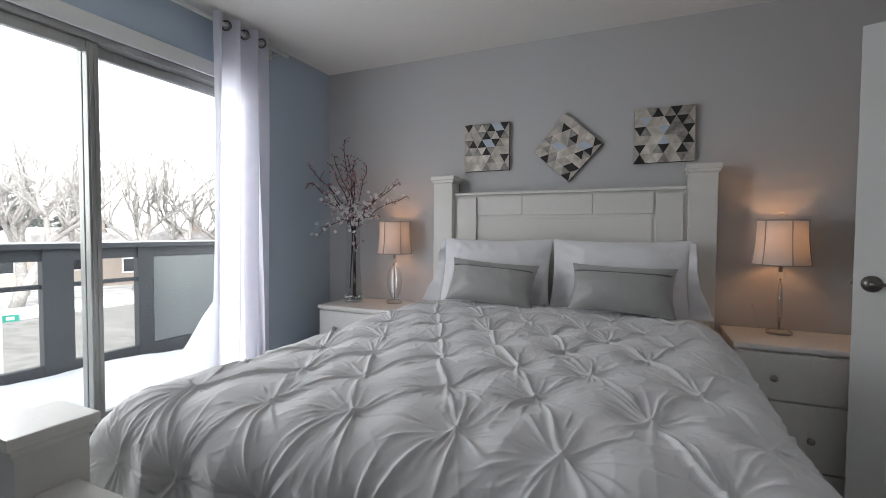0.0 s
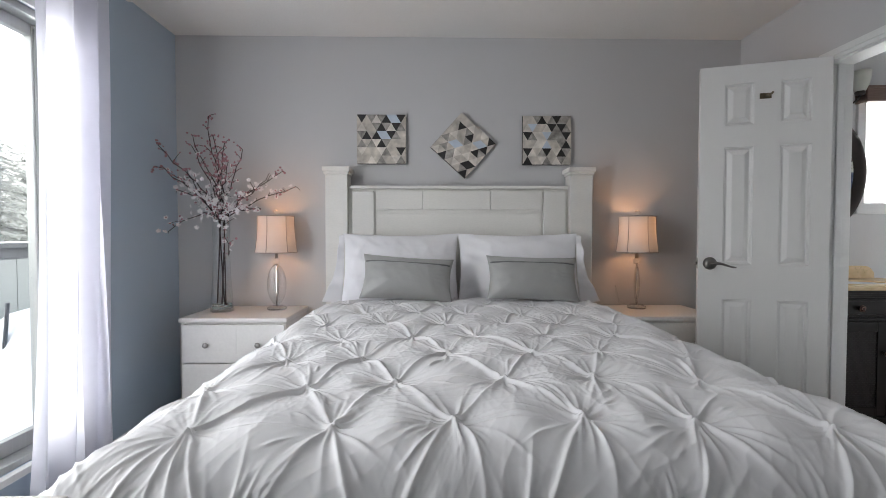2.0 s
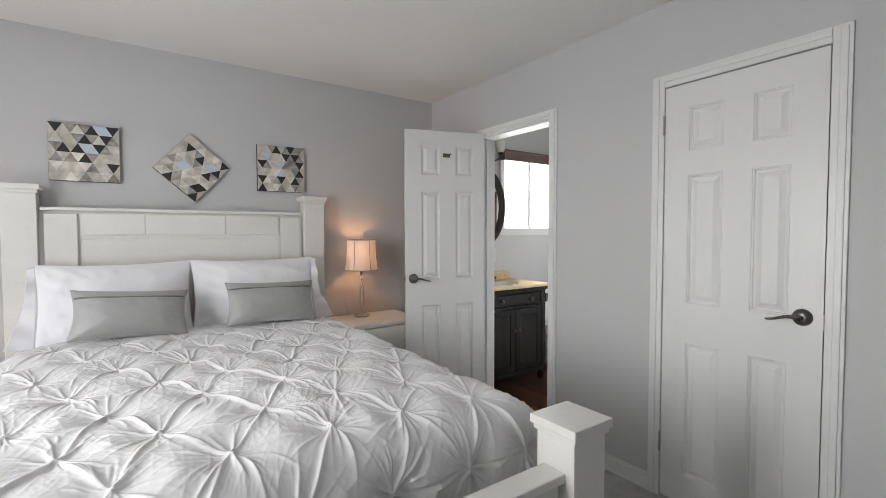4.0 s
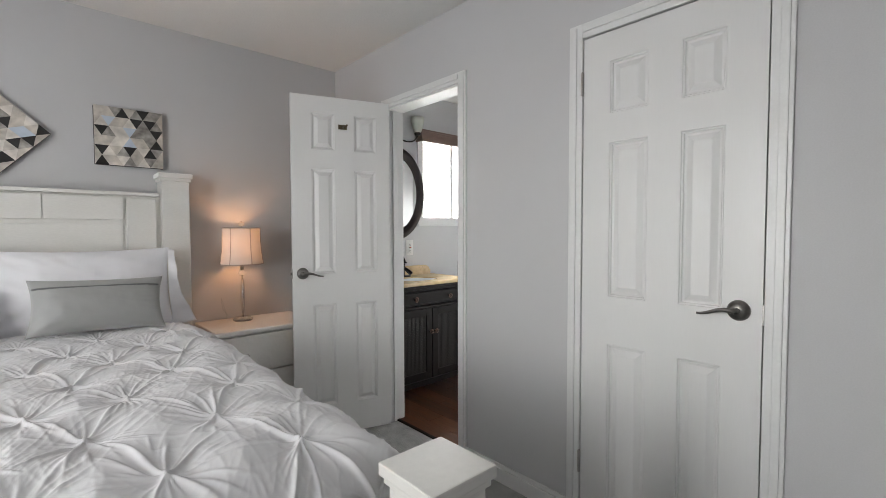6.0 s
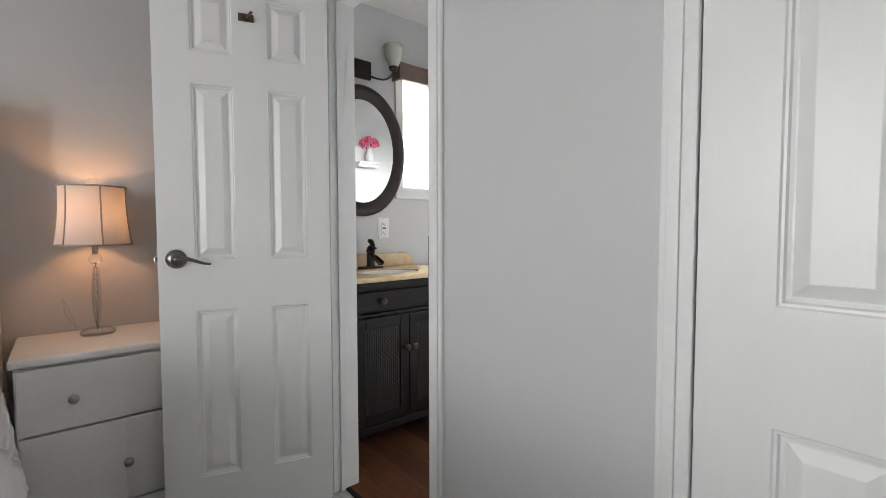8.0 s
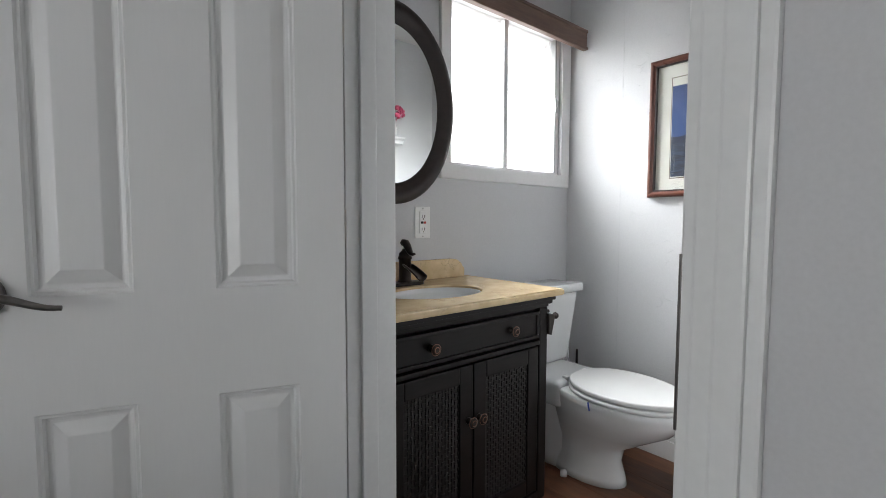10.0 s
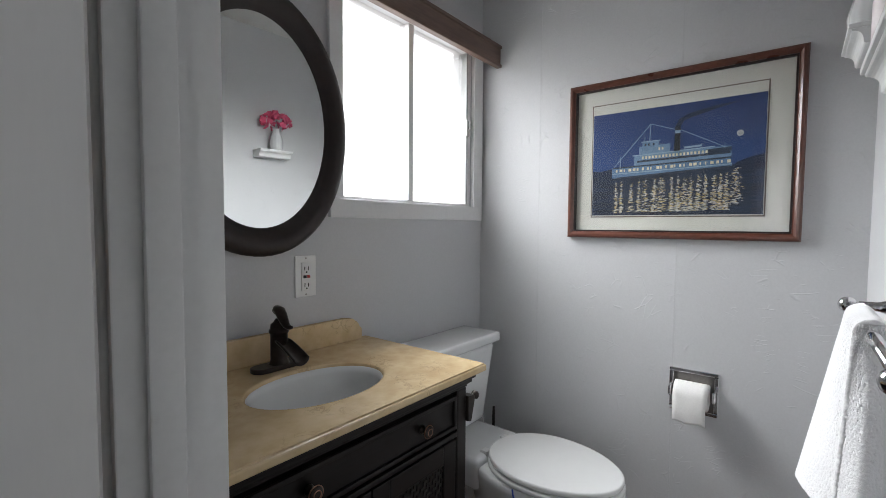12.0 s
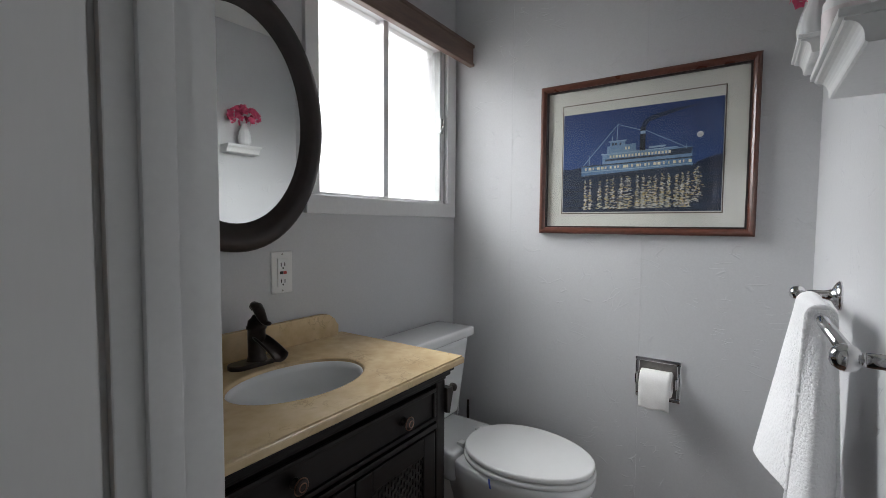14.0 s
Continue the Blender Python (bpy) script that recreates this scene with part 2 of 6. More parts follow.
ROSE = surface("rose_petal", (0.72, 0.10, 0.20), 0.7, 0.2, 80, 30, 0.0)
DARK_WOOD = surface("espresso_wood", (0.0075, 0.0055, 0.005), 0.42, 0.25, 50, 4, 0.08, 0.0006, stretch=(0.3, 2, 2))
MIRROR_WOOD = surface("mirror_wood", (0.017, 0.009, 0.008), 0.5, 0.25, 40, 4, 0.06, 0.0006)
DARK_WOOD.node_tree.nodes["Principled BSDF"].inputs["Specular IOR Level"].default_value = 0.25
STONE = surface("yellow_marble", (0.62, 0.44, 0.23), 0.24, 0.08, 24, 4, 0.03, 0.0005, second=(0.76, 0.60, 0.37), detail=9)
veined(STONE, (0.16, 0.10, 0.05))
PORCELAIN = surface("white_porcelain", (0.72, 0.73, 0.73), 0.12, 0.01, 20, 2, 0.0, coat=0.5)
SEAT_PLASTIC = surface("white_seat", (0.74, 0.745, 0.74), 0.22, 0.01, 20, 2, 0.0)
FRAME_WOOD = surface("red_brown_frame", (0.115, 0.040, 0.026), 0.3, 0.14, 60, 5, 0.04, 0.0004, stretch=(2, 1, 1), coat=0.3)
VALANCE = surface("brown_valance", (0.15, 0.095, 0.075), 0.45, 0.15, 40, 4, 0.08, 0.0006, stretch=(0.3, 2, 3))
TOWEL = surface("white_terry", (0.90, 0.90, 0.91), 0.95, 0.03, 260, 12, 0.4, 0.003, sheen=0.6)
PAPER = surface("toilet_paper", (0.80, 0.79, 0.77), 0.95, 0.03, 200, 10, 0.25, 0.001)
PLASTIC = surface("outlet_plastic", (0.78, 0.78, 0.77), 0.35, 0.01, 30, 3, 0.0)
BLACK = surface("black_slot", (0.01, 0.01, 0.01), 0.5, 0.1, 30, 3, 0.0)
PLANK = surface("laminate_plank", (0.078, 0.029, 0.014), 0.32, 0.28, 18, 3, 0.05, 0.0005, second=(0.155, 0.062, 0.029), stretch=(9, 0.7, 1), detail=8, by_piece=0.35)


# ---- mesh helpers ----
def link(name, bm, material, parent=None, smooth=False, label=""):
    me = bpy.data.meshes.new(name)
    bm.normal_update()
    bm.to_mesh(me)
    bm.free()
    for mt in (material if isinstance(material, (list, tuple)) else [material]):
        me.materials.append(mt)
    if smooth:
        me.polygons.foreach_set("use_smooth", [True] * len(me.polygons))
    ob = new(name, me)
    if parent is not None:
        ob.parent = parent
    if label:
        ob["label"] = label
    return ob


def part(name, bm, material, parent, label="", smooth=False):
    return link(name, bm, material, parent, smooth, label)


def thing(name, label, category, group="", at=(0, 0, 0), turn=0.0):
    ob = new(name)
    ob.matrix_basis = pose(*at, 0, 0, turn)
    ob.empty_display_size = 0.05
    return tagged(ob, label, category, group)


def box(lo, hi, bevel=0.0, bm=None, seg=2):
    own = bmesh.new()
    v = [own.verts.new((x, y, z)) for x in (lo[0], hi[0]) for y in (lo[1], hi[1]) for z in (lo[2], hi[2])]
    for f in ((0, 1, 3, 2), (4, 6, 7, 5), (0, 4, 5, 1), (2, 3, 7, 6), (0, 2, 6, 4), (1, 5, 7, 3)):
        own.faces.new([v[i] for i in f])
    if bevel:
        bmesh.ops.bevel(own, geom=own.edges[:], offset=bevel, segments=seg, profile=0.6, affect="EDGES")
    if bm is None:
        return own
    me = bpy.data.meshes.new("tmp")
    own.to_mesh(me)
    own.free()
    bm.from_mesh(me)
    bpy.data.meshes.remove(me)
    return bm


def lathe(profile, seg=32, bm=None, centre=(0, 0, 0), sx=1.0, sy=1.0):
    """A turned shape from (radius, height) pairs."""
    bm = bm or bmesh.new()
    rings = []
    for r, z in profile:
        rings.append([bm.verts.new((centre[0] + sx * r * math.cos(2 * math.pi * i / seg), centre[1] + sy * r * math.sin(2 * math.pi * i / seg), centre[2] + z)) for i in range(seg)])
    for a, b in zip(rings, rings[1:]):
        for i in range(seg):
            j = (i + 1) % seg
            bm.faces.new((a[i], a[j], b[j], b[i]))
    if profile[0][0] > 1e-6:
        bm.faces.new(rings[0][::-1])
    if profile[-1][0] > 1e-6:
        bm.faces.new(rings[-1])
    bmesh.ops.remove_doubles(bm, verts=bm.verts[:], dist=1e-6)
    return bm


def tube(points, radii, seg=8, bm=None):
    """A round tube along points; radii: one, or one a point."""
    bm = bm or bmesh.new()
    pts = [Vector(p) for p in points]
    if not isinstance(radii, (list, tuple)):
        radii = [radii] * len(pts)
    rings, side = [], None
    for i, p in enumerate(pts):
        way = (pts[min(i + 1, len(pts) - 1)] - pts[max(i - 1, 0)]).normalized()
        if side is None:
            side = way.orthogonal().normalized()
        side = (side - way * side.dot(way)).normalized()
        up = way.cross(side)
        rings.append([bm.verts.new(p + radii[i] * (math.cos(2 * math.pi * k / seg) * side + math.sin(2 * math.pi * k / seg) * up)) for k in range(seg)])
    for a, b in zip(rings, rings[1:]):
        for k in range(seg):
            j = (k + 1) % seg
            bm.faces.new((a[k], a[j], b[j], b[k]))
    bm.faces.new(rings[0][::-1])
    bm.faces.new(rings[-1])
    return bm


def prism(outline, lo, hi, axis="z", bevel=0.0):
    """An outline of 2D points drawn out from lo to hi along an axis."""
    bm = bmesh.new()

    def at(p, h):
        return {"z": (p[0], p[1], h), "y": (p[0], h, p[1]), "x": (h, p[0], p[1])}[axis]
    a = [bm.verts.new(at(p, lo)) for p in outline]
    b = [bm.verts.new(at(p, hi)) for p in outline]
    bm.faces.new(a[::-1])
    bm.faces.new(b)
    for i in range(len(a)):
        j = (i + 1) % len(a)
        bm.faces.new((a[i], a[j], b[j], b[i]))
    bmesh.ops.recalc_face_normals(bm, faces=bm.faces[:])
    if bevel:
        bmesh.ops.bevel(bm, geom=bm.edges[:], offset=bevel, segments=2, profile=0.6, affect="EDGES")
    return bm


def sheet(grid, bm=None):
    """A mesh over an array of points, shape (rows, columns, 3)."""
    bm = bm or bmesh.new()
    r, c = grid.shape[:2]
    v = [[bm.verts.new(grid[i, j]) for j in range(c)] for i in range(r)]
    for i in range(r - 1):
        for j in range(c - 1):
            bm.faces.new((v[i][j], v[i][j + 1], v[i + 1][j + 1], v[i + 1][j]))
    return bm


def grid_object(name, grid, material, parent=None):
    """The same, made fast for large arrays."""
    r, c = grid.shape[:2]
    me = bpy.data.meshes.new(name)
    idx = np.arange(r * c).reshape(r, c)
    quads = np.stack([idx[:-1, :-1], idx[:-1, 1:], idx[1:, 1:], idx[1:, :-1]], -1).reshape(-1, 4)
    me.from_pydata(grid.reshape(-1, 3).tolist(), [], quads.tolist())
    me.polygons.foreach_set("use_smooth", [True] * len(me.polygons))
    me.materials.append(material)
    ob = new(name, me)
    if parent is not None:
        ob.parent = parent
    return ob


def setting(name, bm, material, label, smooth=False):
    return tagged(link(name, bm, material, None, smooth), label, name.split("_")[0], kind="structure")


# ---- rooms ----
WX, EX, NY, SY, TOP = -2.36, 1.30, 2.81, -2.0, 2.425      # bedroom: window wall, door wall, headboard wall, back wall, ceiling
BX0, BX1, BS, BN = 1.41, 2.99, 1.42, 2.81                  # bathroom
DOOR_A, DOOR_B = (1.483, 2.140, 2.021), (0.124, 0.757, 2.019)  # the two openings: from y, to y, height
PAT = (0.33, 1.95, 0.22, 2.085)                           # sliding door: from y, to y, sill, head


def wall_x(name, x0, x1, y0, y1, z1, holes, material, label):
    """A wall along y from y0 to y1 with rectangular openings (from y, to y, sill, head)."""
    bm = bmesh.new()
    y = y0
    for a, b, s, h in sorted(holes):
        box((x0, y, 0), (x1, a, z1), bm=bm)
        if s > 0:
            box((x0, a, 0), (x1, b, s), bm=bm)
        box((x0, a, h), (x1, b, z1), bm=bm)
        y = b
    box((x0, y, 0), (x1, y1, z1), bm=bm)
    return setting(name, bm, material, label)


setting("floor", box((WX - 0.15, SY - 0.1, -0.12), (EX + 0.06, NY + 0.1, 0.0)), CARPET, "grey cut-pile carpet floor of the bedroom")
setting("ceiling", box((WX - 0.15, SY - 0.1, TOP), (BX1 + 0.1, NY + 0.12, TOP + 0.12)), CEIL, "white stippled ceiling over both rooms")
setting("wall_north", box((WX, NY, 0), (EX, NY + 0.12, TOP)), WALL_GREY, "light grey painted wall behind the headboard")
setting("wall_south", box((WX - 0.15, SY - 0.1, 0), (EX + 0.11, SY, TOP)), WALL_GREY, "light grey painted wall at the back of the bedroom")
wall_x("wall_west", WX - 0.15, WX, SY, NY + 0.12, TOP, [PAT], WALL_BLUE, "blue painted wall with the sliding balcony door")
wall_x("wall_east", EX, BX0 - 0.004, SY, NY + 0.12, TOP, [(DOOR_A[0], DOOR_A[1], 0, DOOR_A[2]), (DOOR_B[0], DOOR_B[1], 0, DOOR_B[2])], WALL_GREY, "light grey painted wall with two doorways")
setting("wall_closet", box((BX0, -0.2, 0), (BX0 + 0.05, BS - 0.1, TOP)), WALL_GREY, "plain wall behind the closed door")
setting("wall_bath_west", box((BX0 - 0.004, 2.195, 0), (BX0 + 0.002, BN, TOP)), BATH_WALL, "grey painted bathroom wall beside the doorway")
# bathroom shell
WIN = (2.135, 2.905, 1.355, 2.06)
bmw = bmesh.new()
rings = []
for y in (BN, BN + 0.12):
    for x0, x1, z0, z1 in ((BX0, BX1 + 0.1, 0, TOP), WIN):
        rings.append([bmw.verts.new((x, y, z)) for x, z in ((x0, z0), (x1, z0), (x1, z1), (x0, z1))])
for k in range(4):
    j = (k + 1) % 4
    for p, q in ((rings[0], rings[1]), (rings[2], rings[3]), (rings[0], rings[2]), (rings[1], rings[3])):
        bmw.faces.new((p[k], p[j], q[j], q[k]))
bmesh.ops.recalc_face_normals(bmw, faces=bmw.faces[:])
setting("wall_bath_north", bmw, BATH_WALL, "grey painted bathroom wall with the window")
setting("wall_bath_east", box((BX1, BS - 0.1, 0), (BX1 + 0.1, BN, TOP)), BATH_ROUGH, "grey trowelled bathroom wall with vertical seams")
setting("wall_bath_south", box((BX0, BS - 0.1, 0), (BX1, BS, TOP)), BATH_ROUGH, "grey trowelled bathroom wall with shelves")
for y in (1.94, 2.5):
    tagged(link("seam", box((BX1 - 0.0007, y - 0.0022, 0.1), (BX1 + 0.001, y + 0.0022, TOP), 0.0006), BATH_WALL), "painted panel seam on the bathroom wall", "seam", kind="structure")


# ---- trim ----
def casing(name, x, out, y0, y1, h, width, label):
    """Door casing on a wall face at x: two legs and a head with a stepped profile; out is the way it stands proud."""
    t = thing(name, label, "door casing")
    t["kind"] = "structure"
    for nm, lo, hi in (("leg", (y0 - width, 0), (y0, h + width)), ("leg", (y1, 0), (y1 + width, h + width)), ("head", (y0, h), (y1, h + width))):
        bm = bmesh.new()
        xa, xb = sorted((x, x + out * 0.012))
        box((xa, lo[0], lo[1]), (xb, hi[0], hi[1]), 0.003, bm)
        xa, xb = sorted((x + out * 0.010, x + out * 0.018))
        if nm == "leg":
            c = lo[0] + 0.012 if lo[0] < y0 - 0.001 else lo[0] + width - 0.036
            box((xa, c, lo[1]), (xb, c + 0.024, hi[1] - 0.012), 0.003, bm)
        else:
            box((xa, lo[0], hi[1] - 0.036), (xb, hi[0], hi[1] - 0.012), 0.003, bm)
        part(nm, bm, TRIM, t)
    return t


CW = 0.055
casing("door_casing", EX, -1, DOOR_A[0], DOOR_A[1], DOOR_A[2], CW, "white painted casing round the open bathroom doorway")
casing("door_casing", EX, -1, DOOR_B[0], DOOR_B[1], DOOR_B[2], 0.060, "white painted casing round the closed door")
jamb = thing("door_jamb", "white painted jamb lining the bathroom doorway", "door jamb")
jamb["kind"] = "structure"
for y0, y1 in ((DOOR_A[0], DOOR_A[0] + 0.012), (DOOR_A[1] - 0.012, DOOR_A[1])):
    part("jamb_side", box((EX - 0.004, y0, 0), (BX0 + 0.003, y1, DOOR_A[2]), 0.002), TRIM, jamb)
part("jamb_head", box((EX - 0.004, DOOR_A[0] + 0.012, DOOR_A[2] - 0.012), (BX0 + 0.003, DOOR_A[1] - 0.012, DOOR_A[2]), 0.002), TRIM, jamb)
part("stop", box((EX + 0.026, DOOR_A[1] - 0.022, 0), (EX + 0.062, DOOR_A[1] - 0.012, DOOR_A[2] - 0.012), 0.002), TRIM, jamb)
part("stop", box((EX + 0.045, DOOR_A[0] + 0.012, 0), (EX + 0.08, DOOR_A[0] + 0.024, DOOR_A[2] - 0.012), 0.002), TRIM, jamb)
part("strike_plate", box((EX - 0.004, DOOR_A[0] + 0.010, 0.92), (EX + 0.03, DOOR_A[0] + 0.0135, 1.08), 0.0008), DARK_NICKEL, jamb, "dark metal strike plate")


def baseboard(a, b, side, h=0.09):
    """A skirting board along the wall from a to b; side: the way it stands proud."""
    d = 0.014
    bm = bmesh.new()
    if abs(a[0] - b[0]) < 1e-6:
        x0, x1 = sorted((a[0], a[0] + side * d))
        box((x0, a[1], 0), (x1, b[1], h - 0.02), 0.002, bm)
        x0, x1 = sorted((a[0], a[0] + side * d * 0.55))
        box((x0, a[1], h - 0.02), (x1, b[1], h), 0.003, bm)
    else:
        y0, y1 = sorted((a[1], a[1] + side * d))
        box((a[0], y0, 0), (b[0], y1, h - 0.02), 0.002, bm)
        y0, y1 = sorted((a[1], a[1] + side * d * 0.55))
        box((a[0], y0, h - 0.02), (b[0], y1, h), 0.003, bm)
    return tagged(link("baseboard", bm, TRIM), "white painted baseboard along the wall", "baseboard", kind="structure")


baseboard((EX, DOOR_B[1] + CW), (EX, DOOR_A[0] - CW), -1)
baseboard((EX, SY), (EX, DOOR_B[0] - CW), -1)
baseboard((EX, DOOR_A[1] + CW), (EX, NY), -1)
baseboard((WX, NY), (EX, NY), -1)
baseboard((WX, PAT[1] + 0.08), (WX, NY), 1)
baseboard((BX1, BS), (BX1, BN), -1, 0.11)
baseboard((BX0, BS), (BX1, BS), 1, 0.11)


# ---- doors ----
def panel_mesh(w, h):
    """One raised panel of a moulded door face, in the plane y = 0, its face to -y, with lower left corner at 0."""
    bm = bmesh.new()
    steps = ((0.0, 0.0), (0.003, 0.004), (0.007, 0.0045), (0.010, 0.010), (0.015, 0.0115), (0.018, 0.0115), (0.038, 0.0025), (0.040, 0.002))
    rings = [[bm.verts.new((x, d, z)) for x, z in ((i, i), (w - i, i), (w - i, h - i), (i, h - i))] for i, d in steps]
    for a, b in zip(rings, rings[1:]):
        for k in range(4):
            j = (k + 1) % 4
            bm.faces.new((a[k], a[j], b[j], b[k]))
    bm.faces.new(rings[-1])
    return bm


def six_panel_door(name, width, height, cols, rows, label):
    """A moulded six-panel door. Local x runs from the hinge, the face looks to -y, thickness to +y."""
    d = thing(name, label, "door")
    thick = 0.035
    us = [0.0, *cols[0], *cols[1], width]
    zs = [0.0, *rows[0], *rows[1], *rows[2], height]
    bm = bmesh.new()
    for y in (0.0, thick):
        for i in range(5):
            for j in range(7):
                if i in (1, 3) and j in (1, 3, 5):
                    continue
                q = [bm.verts.new(p) for p in ((us[i], y, zs[j]), (us[i + 1], y, zs[j]), (us[i + 1], y, zs[j + 1]), (us[i], y, zs[j + 1]))]
                bm.faces.new(q if y == 0 else q[::-1])
    for a, b in (((0, 0), (width, 0)), ((width, 0), (width, height)), ((width, height), (0, height)), ((0, height), (0, 0))):
        q = [bm.verts.new(p) for p in ((a[0], 0, a[1]), (a[0], thick, a[1]), (b[0], thick, b[1]), (b[0], 0, b[1]))]
        bm.faces.new(q)
    bmesh.ops.remove_doubles(bm, verts=bm.verts[:], dist=1e-5)
    leaf = part("leaf", bm, DOOR_WHITE, d)
    for c in cols:
        for r in rows:
            p = part("panel", panel_mesh(c[1] - c[0], r[1] - r[0]), DOOR_WHITE, leaf)
            p.matrix_basis = pose(c[0], 0, r[0])
            p = part("panel", panel_mesh(c[1] - c[0], r[1] - r[0]), DOOR_WHITE, leaf)
            p.matrix_basis = pose(c[1], thick, r[0], 0, 0, 180)
    return d


def lever(parent, u, z, towards, label):
    """A lever handle with a round rose, on the face y = 0."""
    r = part("rose", lathe([(0.0, 0.022), (0.018, 0.021), (0.028, 0.015), (0.033, 0.006), (0.034, 0.0)], 32), DARK_NICKEL, parent, label, True)
    r.matrix_basis = pose(u, 0, z, 90)
    pts, rad = [], []
    for i in range(13):
        f = i / 12
        pts.append((u + towards * 0.112 * f, -0.045 + 0.006 * f, z + 0.006 * math.sin(f * 5.2) - 0.012 * f))
        rad.append(0.0085 * (1 - 0.55 * f))
    bm = tube([(u, -0.015, z), (u, -0.045, z)], 0.010, 12)
    tube(pts, rad, 10, bm)
    part("lever", bm, DARK_NICKEL, parent, "", True)


bath_door = six_panel_door("door_1", 0.585, 2.022, ((0.084, 0.218), (0.336, 0.471)), ((0.185, 0.797), (0.980, 1.598), (1.712, 1.925)),
                           "white six-panel door standing open beside the nightstand")
bath_door["kind"] = "structure"
bath_door.matrix_basis = pose(1.2733, 2.0885, 0.012, 0, 0, 180 - 17.75) @ Matrix.Diagonal((1, -1, 1, 1))
lever(bath_door, 0.529, 0.985, -1, "dark nickel lever handle")
hook = bmesh.new()
box((0.262, -0.004, 1.838), (0.314, 0.0, 1.866), 0.001, hook)
tube([(0.286, -0.004, 1.850), (0.282, -0.03, 1.846), (0.274, -0.04, 1.852), (0.268, -0.042, 1.860)], 0.005, 8, hook)
part("hook", hook, surface("old_brass", (0.16, 0.13, 0.09), 0.35, 0.15, 80, 9, 0.05, metal=0.9), bath_door, "small brass robe hook")
part("latch", box((0.5845, 0.008, 0.955), (0.5885, 0.028, 1.015), 0.001), NICKEL, bath_door, "nickel latch plate")
part("latch_bolt", box((0.588, 0.012, 0.975), (0.598, 0.023, 0.993), 0.002), NICKEL, bath_door)

closed_door = six_panel_door("door_2", 0.625, 2.004, ((0.113, 0.262), (0.376, 0.512)), ((0.142, 0.782), (0.972, 1.577), (1.690, 1.892)),
                             "white six-panel door, closed, with a lever handle")
closed_door["kind"] = "structure"
closed_door.matrix_basis = pose(1.297, 0.7545, 0.010, 0, 0, -90)
lever(closed_door, 0.561, 0.975, -1, "brushed nickel lever handle")
for z in (0.22, 1.78):
    hb = bmesh.new()
    lathe([(0.006, 0), (0.006, 0.028), (0.0055, 0.029), (0.006, 0.030), (0.006, 0.06), (0.0055, 0.061), (0.006, 0.062), (0.006, 0.09), (0.003, 0.096)], 12, hb, (-0.004, -0.006, z))
    part("hinge", hb, NICKEL, closed_door, "nickel butt hinge", True)
part("latch", box((0.6255, -0.006, 0.935), (0.6300, 0.006, 1.0), 0.001), NICKEL, closed_door, "nickel latch plate")

# ---- sliding door ----
y0, y1, zs, zh = PAT
slider = thing("window_1", "aluminium sliding balcony door, closed, with white trim", "sliding door")
slider["kind"] = "structure"
for nm, lo, hi in (("frame_head", (WX - 0.13, y0, zh - 0.035), (WX - 0.01, y1, zh)), ("frame_sill", (WX - 0.14, y0, zs), (WX - 0.005, y1, zs + 0.03)),
                   ("frame_side", (WX - 0.13, y0, zs + 0.03), (WX - 0.01, y0 + 0.04, zh - 0.035)), ("frame_side", (WX - 0.13, y1 - 0.04, zs + 0.03), (WX - 0.01, y1, zh - 0.035))):
    part(nm, box(lo, hi, 0.004), ALU, slider)


def sash(ya, yb, x, stile):
    s = part("sash_stile", box((x - 0.018, ya, zs + 0.03), (x + 0.018, ya + stile, zh - 0.035), 0.004), ALU, slider)
    part("sash_stile", box((x - 0.018, yb - stile, zs + 0.03), (x + 0.018, yb, zh - 0.035), 0.004), ALU, slider)
    part("sash_rail", box((x - 0.016, ya + stile, zs + 0.03), (x + 0.016, yb - stile, zs + 0.095), 0.004), ALU, slider)
    part("sash_rail", box((x - 0.016, ya + stile, zh - 0.085), (x + 0.016, yb - stile, zh - 0.035), 0.004), ALU, slider)
    for k in (0.3, 0.65):
        part("sash_bead", box((x + 0.018, ya + stile * k, zs + 0.05), (x + 0.022, ya + stile * (k + 0.15), zh - 0.05), 0.001), ALU, slider)
        part("sash_bead", box((x + 0.018, yb - stile * (k + 0.15), zs + 0.05), (x + 0.022, yb - stile * k, zh - 0.05), 0.001), ALU, slider)
    g = part("pane", box((x - 0.003, ya + stile, zs + 0.095), (x + 0.003, yb - stile, zh - 0.085)), PANE, slider)
    g.visible_shadow = False


sash(y0 + 0.04, 1.175, WX - 0.045, 0.05)
sash(1.125, y1 - 0.04, WX - 0.09, 0.05)
for nm, lo, hi in (("casing_head", (WX, y0 - 0.07, zh - 0.005), (WX + 0.016, y1 + 0.07, zh + 0.075)), ("casing_side", (WX, y1, 0), (WX + 0.016, y1 + 0.07, zh - 0.005)),
                   ("casing_side", (WX, y0 - 0.07, 0), (WX + 0.016, y0, zh - 0.005)), ("stool", (WX - 0.004, y0, zs - 0.03), (WX + 0.03, y1, zs))):
    part(nm, box(lo, hi, 0.004), TRIM, slider)

